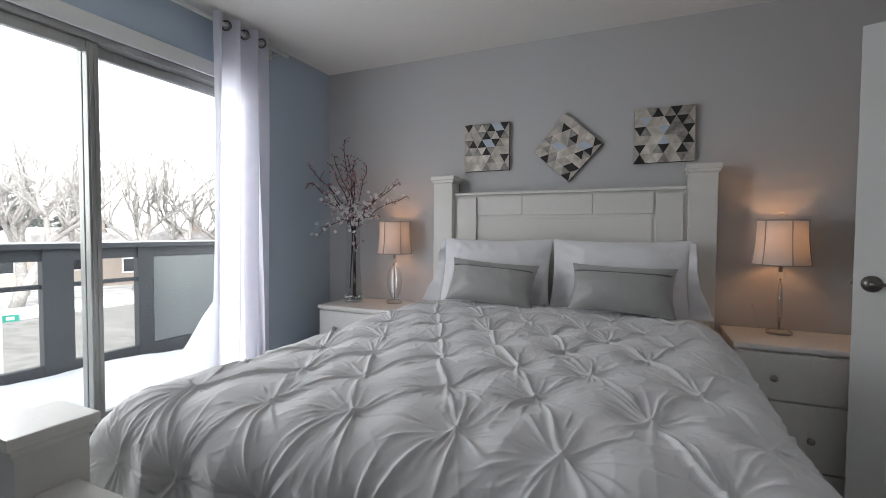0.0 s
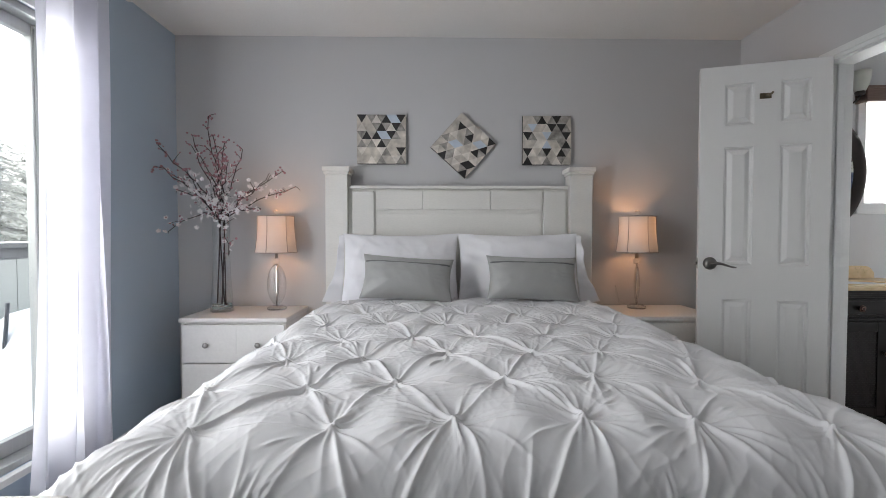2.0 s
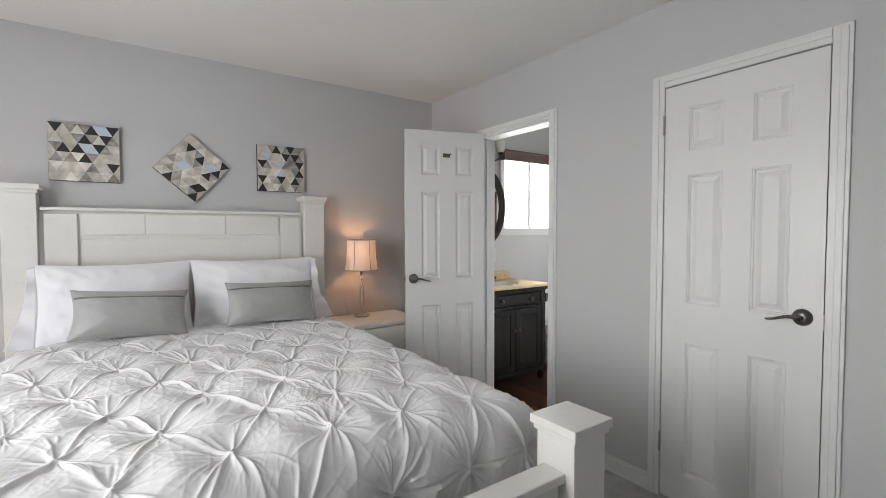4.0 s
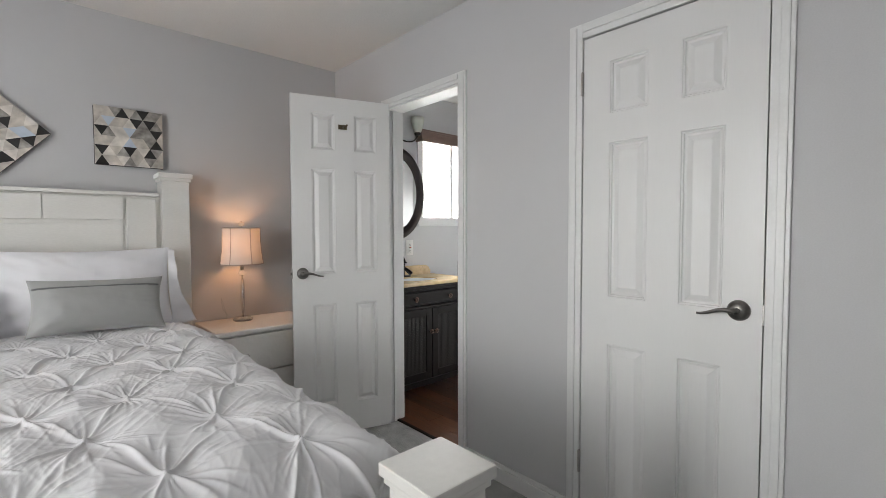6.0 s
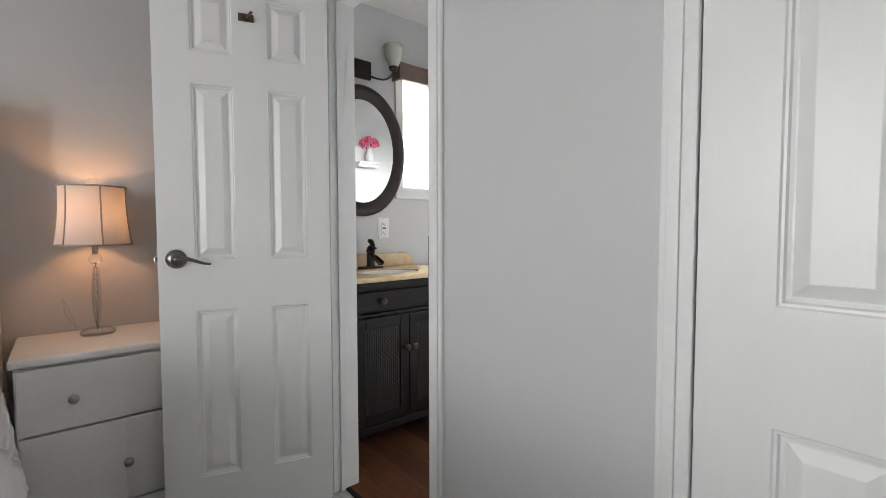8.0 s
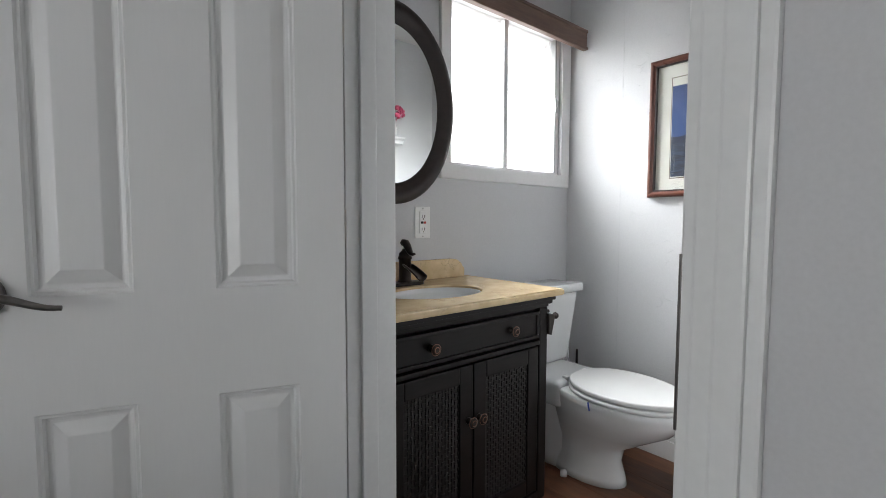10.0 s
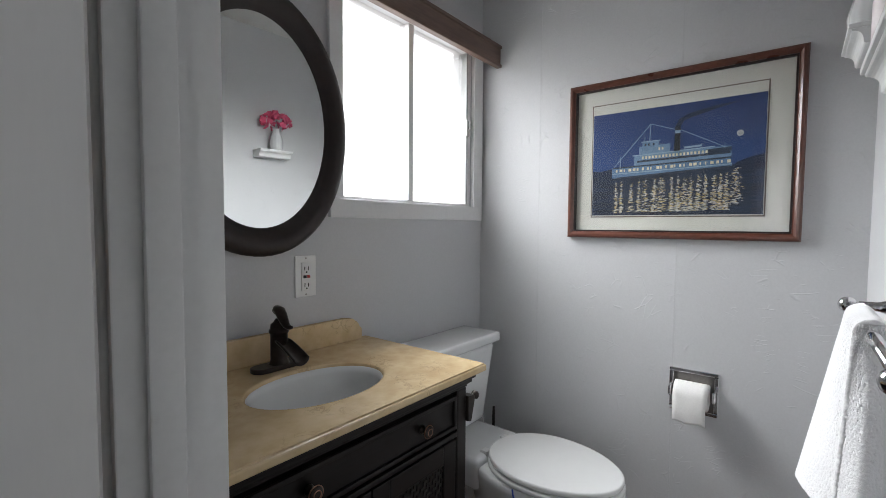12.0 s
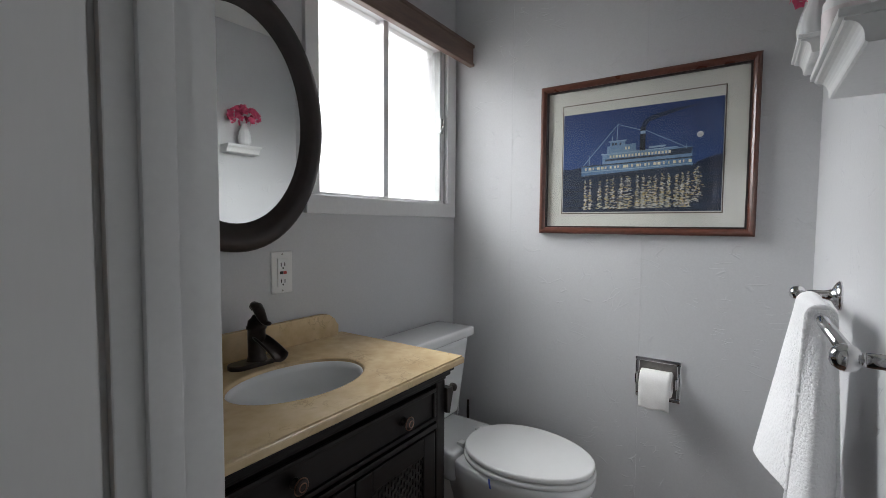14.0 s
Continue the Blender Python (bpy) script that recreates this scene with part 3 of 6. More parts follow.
# ---- curtain and rod ----
rod = thing("curtain_rod", "white curtain rod on wall brackets above the balcony door", "curtain rod")
RZ, RX = 2.365, WX + 0.085
part("pole", tube([(RX, -0.9, RZ), (RX, 2.24, RZ)], 0.012, 14), TRIM, rod, "", True)
part("finial", lathe([(0, 0), (0.016, 0.004), (0.018, 0.02), (0.012, 0.03), (0, 0.034)], 16), TRIM, rod, "", True).matrix_basis = pose(RX, 2.235, RZ, -90)
for y in (2.19, -0.85):
    bm = box((WX, y - 0.012, RZ - 0.035), (WX + 0.008, y + 0.012, RZ + 0.035), 0.002)
    box((WX + 0.006, y - 0.006, RZ - 0.016), (RX + 0.004, y + 0.006, RZ - 0.009), 0.002, bm)
    part("bracket", bm, TRIM, rod)


def curtain(ya, yb, folds):
    c = thing("curtain", "white semi-sheer curtain with dark grommets, drawn aside on its rod", "curtain")
    n, m = 160, 70
    u, v = np.linspace(0, 1, n), np.linspace(0, 1, m)
    U, V = np.meshgrid(u, v)
    flare = 1 + 0.14 * V
    Y = (ya + yb) / 2 + (U - 0.5) * (yb - ya) * flare
    ph = U * folds * 2 * np.pi
    X = RX + 0.044 * (1 - 0.1 * V) * np.sin(ph + 0.5 * np.sin(3 * V + 2 * U)) + 0.008 * np.sin(2.3 * ph + 4 * V + 1)
    Y = Y + 0.012 * np.sin(2 * ph + 1.0) * (0.4 + V)
    Y = Y - 0.05 * V ** 4 * (1 - U) ** 1.5
    Z = RZ + 0.045 - V * (RZ + 0.045 - 0.02) + 0.004 * np.sin(ph)
    ob = grid_object("cloth", np.stack([X, Y, Z], -1), CURTAIN, c)
    k = 0
    while k < folds * 2:
        f = (k + 0.5) / (folds * 2)
        yy = (ya + yb) / 2 + (f - 0.5) * (yb - ya)
        ring = bmesh.new()
        pts = [(0.026 * math.cos(a), 0, 0.026 * math.sin(a)) for a in [2 * math.pi * i / 20 for i in range(21)]]
        tube(pts, 0.006, 8, ring)
        part("grommet", ring, DARK_NICKEL, c, "dark metal grommet", True).matrix_basis = pose(RX, yy, RZ, 0, 0, 25 if k % 2 else -25)
        k += 1
    return c


curtain(1.68, 2.07, 3)

# ---- bed ----
BC = -0.548
bed = thing("bed", "white painted wooden bed with panelled headboard and square posts", "bed")


def bed_post(x0, x1, y0, y1, h):
    p = part("post", box((x0, y0, 0), (x1, y1, h - 0.045), 0.004), BED_WHITE, bed)
    part("cap", box((x0 - 0.008, y0 - 0.008, h - 0.045), (x1 + 0.008, y1 + 0.008, h - 0.028), 0.003), BED_WHITE, p)
    part("cap", box((x0 - 0.016, y0 - 0.016, h - 0.028), (x1 + 0.016, y1 + 0.016, h), 0.004), BED_WHITE, p)


for sx in (-1, 1):
    xa, xb = sorted((BC + sx * 0.695, BC + sx * 0.832))
    bed_post(xa, xb, 2.672, 2.795, 1.572)
    xa, xb = sorted((BC + sx * 0.70, BC + sx * 0.842))
    bed_post(xa, xb, 0.375, 0.515, 0.768)
    part("side_rail", box((BC + sx * 0.76 - 0.013, 0.515, 0.14), (BC + sx * 0.76 + 0.013, 2.672, 0.38), 0.004), BED_WHITE, bed)
part("head_panel", box((BC - 0.695, 2.72, 0.3), (BC + 0.695, 2.745, 1.44), 0.003), BED_WHITE, bed)
part("head_cap", box((BC - 0.685, 2.690, 1.44), (BC + 0.685, 2.755, 1.458), 0.004), BED_WHITE, bed)
for sx in (-1, 1):
    xa, xb = sorted((BC + sx * 0.535, BC + sx * 0.672))
    part("stile", box((xa, 2.700, 0.45), (xb, 2.722, 1.425), 0.004), BED_WHITE, bed)
xs = (BC - 0.525, -0.777, -0.352, BC + 0.525)
for a, b in zip(xs, xs[1:]):
    part("rail_panel", box((a + 0.0016, 2.704, 1.308), (b - 0.0016, 2.722, 1.43), 0.004), BED_WHITE, bed)
part("lower_panel", box((BC - 0.52, 2.712, 0.45), (BC + 0.52, 2.722, 1.285), 0.003), BED_WHITE, bed)
part("foot_panel", box((BC - 0.70, 0.43, 0.12), (BC + 0.70, 0.46, 0.60), 0.004), BED_WHITE, bed)
part("foot_cap", box((BC - 0.70, 0.405, 0.60), (BC + 0.70, 0.487, 0.628), 0.005), BED_WHITE, bed)

mattress = tagged(link("mattress", box((BC - 0.74, 0.66, 0.40), (BC + 0.74, 2.66, 0.69), 0.05, seg=4), COTTON, None, True), "white mattress under the duvet on the bed", "mattress")
boxspring = tagged(link("box_spring", box((BC - 0.74, 0.64, 0.14), (BC + 0.74, 2.66, 0.40), 0.02), COTTON, None, True), "white box spring within the bed rails", "box spring")


def duvet():
    """A pintucked duvet: gathered points on a staggered lattice with folds that run out from each."""
    rs = np.random.RandomState(7)
    ns, nt = 960, 980
    s = np.linspace(-1.2, 1.2, ns)
    t = np.linspace(-0.42, 1.95, nt)
    S, T = np.meshgrid(s, t)

    def fall(d, r, steep):
        """Arc length past the edge to (run, drop)."""
        d = np.maximum(d, 0)
        top = radians(steep)
        arc = np.minimum(d, r * top)
        rest = d - arc
        ang = arc / r
        return r * np.sin(ang) + rest * math.cos(top), r * (1 - np.cos(ang)) + rest * math.sin(top)
    flat, foot = 0.66, 0.0
    rx, dx = fall(np.abs(S) - flat, 0.19, 82)
    ry, dy = fall(foot - T, 0.16, 88)
    X = BC + np.sign(S) * (np.minimum(np.abs(S), flat) + rx)
    Y = 0.74 + np.maximum(T, foot) - ry
    drop = (dx ** 3 + dy ** 3) ** (1 / 3)
    Z = 0.772 + 0.022 * np.cos(S / 0.75 * 1.2) - 0.03 * np.clip((T - 1.45) / 0.5, 0, 1) - drop
    P = np.stack([X, Y, Z], -1)
    gs, gt = np.gradient(P, axis=1), np.gradient(P, axis=0)
    N = np.cross(gs, gt)
    N /= np.linalg.norm(N, axis=-1, keepdims=True) + 1e-9
    H = np.zeros_like(S)
    W = np.zeros_like(S)
    for k in range(14):
        a, w = rs.uniform(0, np.pi), rs.uniform(6, 22)
        W += np.sin(w * (S * np.cos(a) + T * np.sin(a)) + rs.uniform(0, 6.28)) / 14
    nodes = {}
    for j in range(-2, 9):
        for i in range(-6, 7):
            nodes[i, j] = ((i + (0.0 if j % 2 else 0.5)) * 0.241 + rs.uniform(-0.018, 0.018), -0.01 + j * 0.2455 + rs.uniform(-0.018, 0.018))
    least = np.full_like(S, 9.0)
    for (i, j), (cs, ct) in nodes.items():
        ds, dt = S - cs, T - ct
        d = np.sqrt(ds * ds + dt * dt)
        least = np.minimum(least, d)
        near = d < 0.24
        if not near.any():
            continue
        dd = d[near]
        th = np.arctan2(dt[near], ds[near]) + 0.25 * W[near] * np.clip(dd / 0.08, 0, 1)
        f = np.zeros_like(dd)
        n = rs.randint(13, 19)
        for k in range(n):
            mid = 2 * np.pi * (k + rs.uniform(-0.4, 0.4)) / n
            long = 0.32 + 0.68 * abs(math.sin(mid)) ** 0.8
            reach, high = rs.uniform(0.05, 0.135) * long, rs.uniform(0.25, 1.3) * long
            bend = rs.uniform(-1.2, 1.2)
            off = np.arctan2(np.sin(th - mid - bend * dd), np.cos(th - mid - bend * dd))
            away = off * dd
            slim = rs.uniform(0.0024, 0.0042) + 0.016 * dd
            lee = np.where(away > 0, slim, slim * rs.uniform(1.0, 2.2))
            f += high * np.exp(-np.abs(away / lee) ** 1.35) * (1 - np.exp(-dd / 0.012)) * np.exp(-(dd / reach) ** 1.6) * (np.abs(off) < 1.3)
        for k in range(16):
            mid, r0, span = rs.uniform(0, 2 * np.pi), rs.uniform(0.045, 0.135), rs.uniform(0.018, 0.045)
            off = np.arctan2(np.sin(th - mid), np.cos(th - mid))
            f += rs.uniform(0.10, 0.38) * np.exp(-np.abs(off * dd / (0.0028 + 0.012 * dd)) ** 1.5) * np.exp(-((dd - r0) / span) ** 2) * (np.abs(off) < 1.3)
        H[near] += 0.0130 * f + 0.007 * np.exp(-(dd / 0.009) ** 2)
        step = (-1, 0) if j % 2 else (0, 1)
        for o in ((i + step[0], j + 1), (i + step[1], j + 1)):
            if o not in nodes:
                continue
            es, et = nodes[o][0] - cs, nodes[o][1] - ct
            ln = math.hypot(es, et)
            along = (ds * es + dt * et) / ln
            bow = rs.uniform(-0.012, 0.012)
            across = (ds * -et + dt * es) / ln + 0.008 * W + bow * np.sin(np.pi * np.clip(along / ln, 0, 1))
            on = (along > 0) & (along < ln) & (np.abs(across) < 0.05)
            taper = np.sin(np.pi * np.clip(along[on] / ln, 0, 1)) ** 0.4
            H[on] += taper * rs.uniform(0.001, 0.010) * np.exp(-np.abs(across[on] / 0.0065) ** 1.5)
    H += 0.026 * (1 - np.exp(-(least / 0.075) ** 2)) - 0.018
    for j in range(-2, 9):
        H -= 0.0022 * np.exp(-np.abs((T + 0.01 - j * 0.2455 + 0.014 * W) / 0.0045) ** 1.5)
    for k in range(30):
        a = rs.uniform(-0.7, 0.7) + (np.pi / 2 if k % 4 == 0 else 0)
        w = rs.uniform(70, 210)
        ph = w * (S * np.cos(a) + T * np.sin(a)) + 3.0 * W * rs.uniform(2, 7) + rs.uniform(0, 6)
        where = np.clip(np.sin(rs.uniform(6, 16) * S + rs.uniform(0, 6)) * np.sin(rs.uniform(6, 16) * T + rs.uniform(0, 6)) - 0.15, 0, 1)
        H += (0.15 / w) * (1 - np.abs(np.sin(ph / 2))) ** 3 * where
    H += 0.010 * np.sin(S * 4.1 + 0.7) * np.sin(T * 3.3 + 0.4)
    P = P + N * H[..., None]
    side = 0.016 * np.sin(9 * T + 1.2 * np.sin(5 * T)) * np.clip((dx - 0.1) / 0.3, 0, 1)
    P[..., 0] += np.sign(S) * side
    P[..., 1] = np.minimum(P[..., 1], 2.64)
    ob = grid_object("duvet", P, COTTON)
    # the gathered stitch at each point
    tuck = bmesh.new()
    rim = [tuck.verts.new(((0.012 if k % 2 else 0.006) * math.cos(math.pi * k / 7), (0.012 if k % 2 else 0.006) * math.sin(math.pi * k / 7), -0.004)) for k in range(14)]
    crown = [tuck.verts.new((0.004 * math.cos(math.pi * k / 7), 0.004 * math.sin(math.pi * k / 7), 0.003 if k % 2 else 0.0015)) for k in range(14)]
    for k in range(14):
        tuck.faces.new((rim[k], rim[(k + 1) % 14], crown[(k + 1) % 14], crown[k]))
    tuck.faces.new(crown)
    first_tuck = None
    for (i, j), (cs, ct) in nodes.items():
        if not (s[3] < cs < s[-4] and t[3] < ct < t[-4]):
            continue
        r, c = int(np.argmin(np.abs(t - ct))), int(np.argmin(np.abs(s - cs)))
        if P[r, c, 1] > 2.6:
            continue
        if first_tuck is None:
            first_tuck = q = part("tuck", tuck, COTTON, ob, "", True)
        else:
            q = new("tuck", first_tuck.data)
            q.parent = ob
        q.matrix_basis = Matrix.Translation(P[r, c]) @ Vector(N[r, c]).to_track_quat("Z", "Y").to_matrix().to_4x4() @ pose(0, 0, 0.001, 0, 0, rs.uniform(0, 360))
    return tagged(ob, "white pintucked duvet with gathered star folds, spread over the bed", "duvet")


duvet()


# darker satin for the cushion's seam line, standing in for shade in its groove
SATIN_DARK = surface("seam_shade_satin", (0.13, 0.135, 0.135), 0.4, 0.08, 300, 10, 0.05)


def cushion(name, w, h, d, at, lean, turn, material, seed, label, category, group, puff=0.72, hem=0, band=False, wrinkle=0.022, ears=1.0, roll=0.0):
    """A stuffed cushion standing on its long edge; w wide, h high, d thick."""
    rs = np.random.RandomState(seed)
    n = 90
    u = np.linspace(-1, 1, n)
    U, V = np.meshgrid(u, u)
    c = thing(name, label, category, group)
    body = np.clip((1 - np.abs(U) ** 2.3) * (1 - np.abs(V) ** 2.1), 0, 1) ** puff
    X = U * w / 2 * (1 - 0.05 * ears * (1 - np.abs(V) ** 2) * np.abs(U) ** 3)
    Z = V * h / 2 * (1 - 0.07 * ears * (1 - np.abs(U) ** 2) * np.abs(V) ** 3)
    W = np.zeros_like(U)
    for k in range(18):
        a, f = rs.uniform(0, np.pi), rs.uniform(4, 16)
        ph = f * (U * w / h * np.cos(a) + V * np.sin(a)) + 1.5 * np.sin(rs.uniform(1, 4) * U + rs.uniform(0, 6))
        W += (1 - 2 * np.abs(np.sin(ph / 2))) * rs.uniform(0.2, 1) / f
    edge = np.maximum(np.abs(U), np.abs(V))
    ang = np.arctan2(V, U)
    W += 0.35 * np.sin(ang * 17 + 3 * np.sin(ang * 3)) * np.clip((edge - 0.55) / 0.45, 0, 1) * (1 - edge ** 6)
    front = -(d / 2) * body - wrinkle * W * (1 - edge ** 8) - 0.004
    rear = (d / 2) * body + wrinkle * 0.6 * W * (1 - edge ** 8) + 0.004
    f = grid_object("front", np.stack([X, front, Z], -1), material, c)
    b = grid_object("back", np.stack([X, rear, Z], -1)[:, ::-1], material, c)
    rim = []
    for arr in (np.stack([X, front, Z], -1), np.stack([X, rear, Z], -1)):
        rim.append(np.concatenate([arr[0, :], arr[1:, -1], arr[-1, ::-1][1:], arr[::-1, 0][1:]]))
    grid_object("seam", np.stack(rim), material, c)
    if band:
        r = int(n * 0.80)
        pts = [(X[r, k], front[r, k] - 0.003, Z[r, k] - 0.010 * math.cos(U[r, k] * 1.4)) for k in range(2, n - 2, 2)]
        part("seam_line", tube(pts, 0.0042, 6), SATIN_DARK, c, "gathered seam, its groove's shade in darker satin", True)
    if hem:
        f, g = np.meshgrid(np.linspace(0, 1, 16), np.linspace(0, 1, 40))
        hx = hem * (w / 2 * (0.965 + 0.02 * np.abs(g * 2 - 1)) + f * (0.030 + 0.075 * (1 - g) ** 2))
        hy = -0.006 - 0.016 * f * np.sin(g * 9 + 1) - 0.03 * f * (1 - g) + 0.008 * np.sin(g * 23) * f
        hz = (g - 0.5) * h * (0.96 + 0.02 * f) + 0.012 * f * np.cos(g * 3)
        ob = grid_object("pillowcase_hem", np.stack([hx, hy, hz], -1), material, c)
        ob.modifiers.new("thickness", "SOLIDIFY").thickness = 0.003
    c.matrix_basis = pose(*at, lean, roll, turn)
    return c


cushion("pillow", 0.69, 0.43, 0.20, (-0.905, 2.545, 0.950), -14, 1, LINEN, 1, "white cotton bed pillow leaning on the headboard", "pillow", "white pillows", hem=-1)
cushion("pillow", 0.72, 0.43, 0.20, (-0.205, 2.545, 0.950), -14, -2, LINEN, 2, "white cotton bed pillow leaning on the headboard", "pillow", "white pillows", hem=1)
for sx, sd in ((-0.85, 5), (-0.17, 6)):
    cushion("bolster_cushion", 0.50, 0.255, 0.165, (sx, 2.318, 0.912), -24, 3 if sd == 5 else -2, SATIN, sd, "grey satin lumbar cushion leaning on the pillows", "cushion", "grey cushions", puff=0.54, band=True, wrinkle=0.005, ears=1.5, roll=4.0 if sd == 5 else 1.5)


# ---- nightstands ----
def nightstand():
    n = thing("nightstand", "cream painted two-drawer nightstand with round knobs beside the bed", "nightstand", "nightstands")
    w, d, h = 0.575, 0.415, 0.69
    part("top", box((-0.012, -0.014, h - 0.028), (w + 0.012, d, h), 0.009, seg=3), STAND_WHITE, n)
    for x in (0, w - 0.018):
        part("side", box((x, 0.0, 0.0), (x + 0.018, d - 0.004, h - 0.028), 0.002), STAND_WHITE, n)
    part("back", box((0.018, d - 0.014, 0.05), (w - 0.018, d - 0.004, h - 0.028)), STAND_WHITE, n)
    part("shadow_frame", box((0.018, 0.012, 0.10), (w - 0.018, 0.03, h - 0.028)), STAND_WHITE, n)
    for z0, z1, knobs in ((0.440, 0.652, (0.145, 0.43)), (0.135, 0.432, (0.2875,))):
        dr = part("drawer", box((0.004, -0.012, z0), (w - 0.004, 0.012, z1), 0.004), STAND_WHITE, n)
        part("groove", box((w / 2 - 0.004, -0.0128, z0 + 0.006), (w / 2 + 0.02, -0.0116, z1 - 0.006), 0.0004), STAND_WHITE, dr)
        for x in knobs:
            k = part("knob", lathe([(0.006, 0), (0.006, 0.01), (0.012, 0.014), (0.0155, 0.02), (0.0145, 0.026), (0.008, 0.03), (0, 0.031)], 24), NICKEL, dr, "brushed nickel knob", True)
            k.matrix_basis = pose(x, -0.012, (z0 + z1) / 2 - 0.005, 90)
    pts = [(0.0, 0.0)]
    for i in range(25):
        f = i / 24
        pts.append((0.05 + f * (w - 0.10), 0.012 + 0.05 * math.sin(math.pi * f) ** 0.6))
    pts += [(w, 0.0), (w, 0.126), (0.0, 0.126)]
    part("apron", prism(pts, -0.008, 0.012, "y"), STAND_WHITE, n)
    return n


left_stand = nightstand()
left_stand.matrix_basis = pose(-2.11, 2.385, 0)
copy_thing(left_stand, pose(0.335, 2.385, 0))


# ---- table lamps ----
def table_lamp():
    l = thing("table_lamp", "glass table lamp with oval disc and pale fabric shade, lit", "lamp", "bedside lamps")
    part("base", lathe([(0.0, 0.0), (0.056, 0.0), (0.058, 0.006), (0.055, 0.014), (0.046, 0.016), (0.044, 0.022), (0.03, 0.026), (0, 0.026)], 40), CRYSTAL, l, "clear glass foot", True)
    ring = bmesh.new()
    lathe([(0.060 * math.sin(math.pi * i / 24), 0.152 - 0.124 * math.cos(math.pi * i / 24)) for i in range(25)], 40, ring, (0, 0, 0), 1.0, 0.22)
    part("oval_disc", ring, CRYSTAL, l, "clear glass oval", True)
    part("rod", tube([(0, 0, 0.026), (0, 0, 0.285)], 0.005, 12), CHROME, l, "chrome rod", True)
    ball = [(0.022 * math.sin(math.pi * i / 12), 0.295 - 0.022 * math.cos(math.pi * i / 12)) for i in range(13)]
    part("ball", lathe(ball, 24), GLASS, l, "glass ball", True)
    part("neck", lathe([(0.010, 0.315), (0.010, 0.352), (0.013, 0.354), (0.013, 0.43), (0.0, 0.432)], 16), NICKEL, l, "", True)
    shade = []
    for i in range(15):
        f = i / 14
        shade.append((0.122 - 0.016 * f - 0.005 * math.sin(math.pi * f), 0.352 + 0.222 * f))
    bm = bmesh.new()
    seg = 48
    rings = [[bm.verts.new((r * math.cos(2 * math.pi * k / seg), r * math.sin(2 * math.pi * k / seg), z)) for k in range(seg)] for r, z in shade]
    for a, b in zip(rings, rings[1:]):
        for k in range(seg):
            bm.faces.new((a[k], a[(k + 1) % seg], b[(k + 1) % seg], b[k]))
    sh = part("shade", bm, SHADE, l, "pale grey fabric shade", True)
    for r, z in (shade[0], shade[-1]):
        hoop = tube([(r * math.cos(2 * math.pi * k / 48), r * math.sin(2 * math.pi * k / 48), z) for k in range(49)], 0.0032, 6)
        part("trim", hoop, SHADE_TRIM, sh, "dark fabric trim", True)
    for k in range(6):
        a = 2 * math.pi * (k + 0.35) / 6
        part("rib", tube([((r + 0.001) * math.cos(a), (r + 0.001) * math.sin(a), z) for r, z in shade], 0.0026, 6), SHADE_TRIM, sh, "dark fabric rib", True)
    spider = tube([(-0.104, 0, 0.572), (0.104, 0, 0.572)], 0.002, 6)
    tube([(0, 0, 0.40), (0, 0, 0.585)], 0.003, 6, spider)
    part("harp", spider, NICKEL, l)
    fin = [(0.016 * math.sin(math.pi * i / 10), 0.600 - 0.016 * math.cos(math.pi * i / 10)) for i in range(11)]
    part("finial", lathe(fin, 20), GLASS, l, "glass ball finial", True)
    bulb = [(0.028 * math.sin(math.pi * i / 10) if i < 8 else 0.013, 0.488 - 0.036 * math.cos(math.pi * i / 10)) for i in range(1, 9)]
    part("bulb", lathe([(0.012, 0.43), *bulb[1:6], (0.0, 0.525)], 16), BULB, l, "glowing warm bulb", True)
    return l


def emitter(name, colour, strength):
    m, n, l, b = shader(name)
    b.inputs["Emission Color"].default_value = (*colour, 1)
    b.inputs["Emission Strength"].default_value = strength
    return m


BULB = emitter("lit_bulb", (1.0, 0.50, 0.22), LAMP_GLOW)
lamp_a = table_lamp()
lamp_a.matrix_basis = pose(-1.68, 2.665, 0.691)
copy_thing(lamp_a, pose(0.565, 2.665, 0.691, 0, 0, 78))
cord = tagged(link("lamp_cord", tube([(0.54, 2.72, 0.70), (0.50, 2.74, 0.715), (0.47, 2.745, 0.76), (0.462, 2.75, 0.83), (0.475, 2.755, 0.80), (0.50, 2.77, 0.71), (0.50, 2.803, 0.60)], 0.0018, 6), VASE_GLASS, None, True), "thin clear lamp cord hanging behind the nightstand", "cord")

# ---- vase with branches ----
def open_lathe(profile, seg):
    """A turned shape left open at its top."""
    bm = lathe(profile, seg)
    bm.faces.ensure_lookup_table()
    top = max(f.calc_center_median().z for f in bm.faces)
    bmesh.ops.delete(bm, geom=[f for f in bm.faces if len(f.verts) > 4 and f.calc_center_median().z > top - 1e-4], context="FACES")
    return bm


vase = thing("vase", "tall clear glass vase with a narrow waist on the nightstand", "vase")
prof = []
for i in range(21):
    f = i / 20
    prof.append((0.043 + 0.022 * (1 - f) ** 2.2 + 0.010 * f ** 5, 0.012 + 0.55 * f))
part("glass_wall", open_lathe([(0.0, 0.0), (0.062, 0.0), (0.066, 0.006), *prof], 40), VASE_GLASS, vase, "", True)
part("water", lathe([(0.0, 0.0), (0.058, 0.0), (0.056, 0.03), (0.0, 0.03)], 32, None, (0, 0, 0.016)), clear_glass("vase_water", (0.9, 0.93, 0.9)), vase, "a little water", True)
VX, VY, VZ = -1.985, 2.60, 0.691
vase.matrix_basis = pose(VX, VY, VZ)

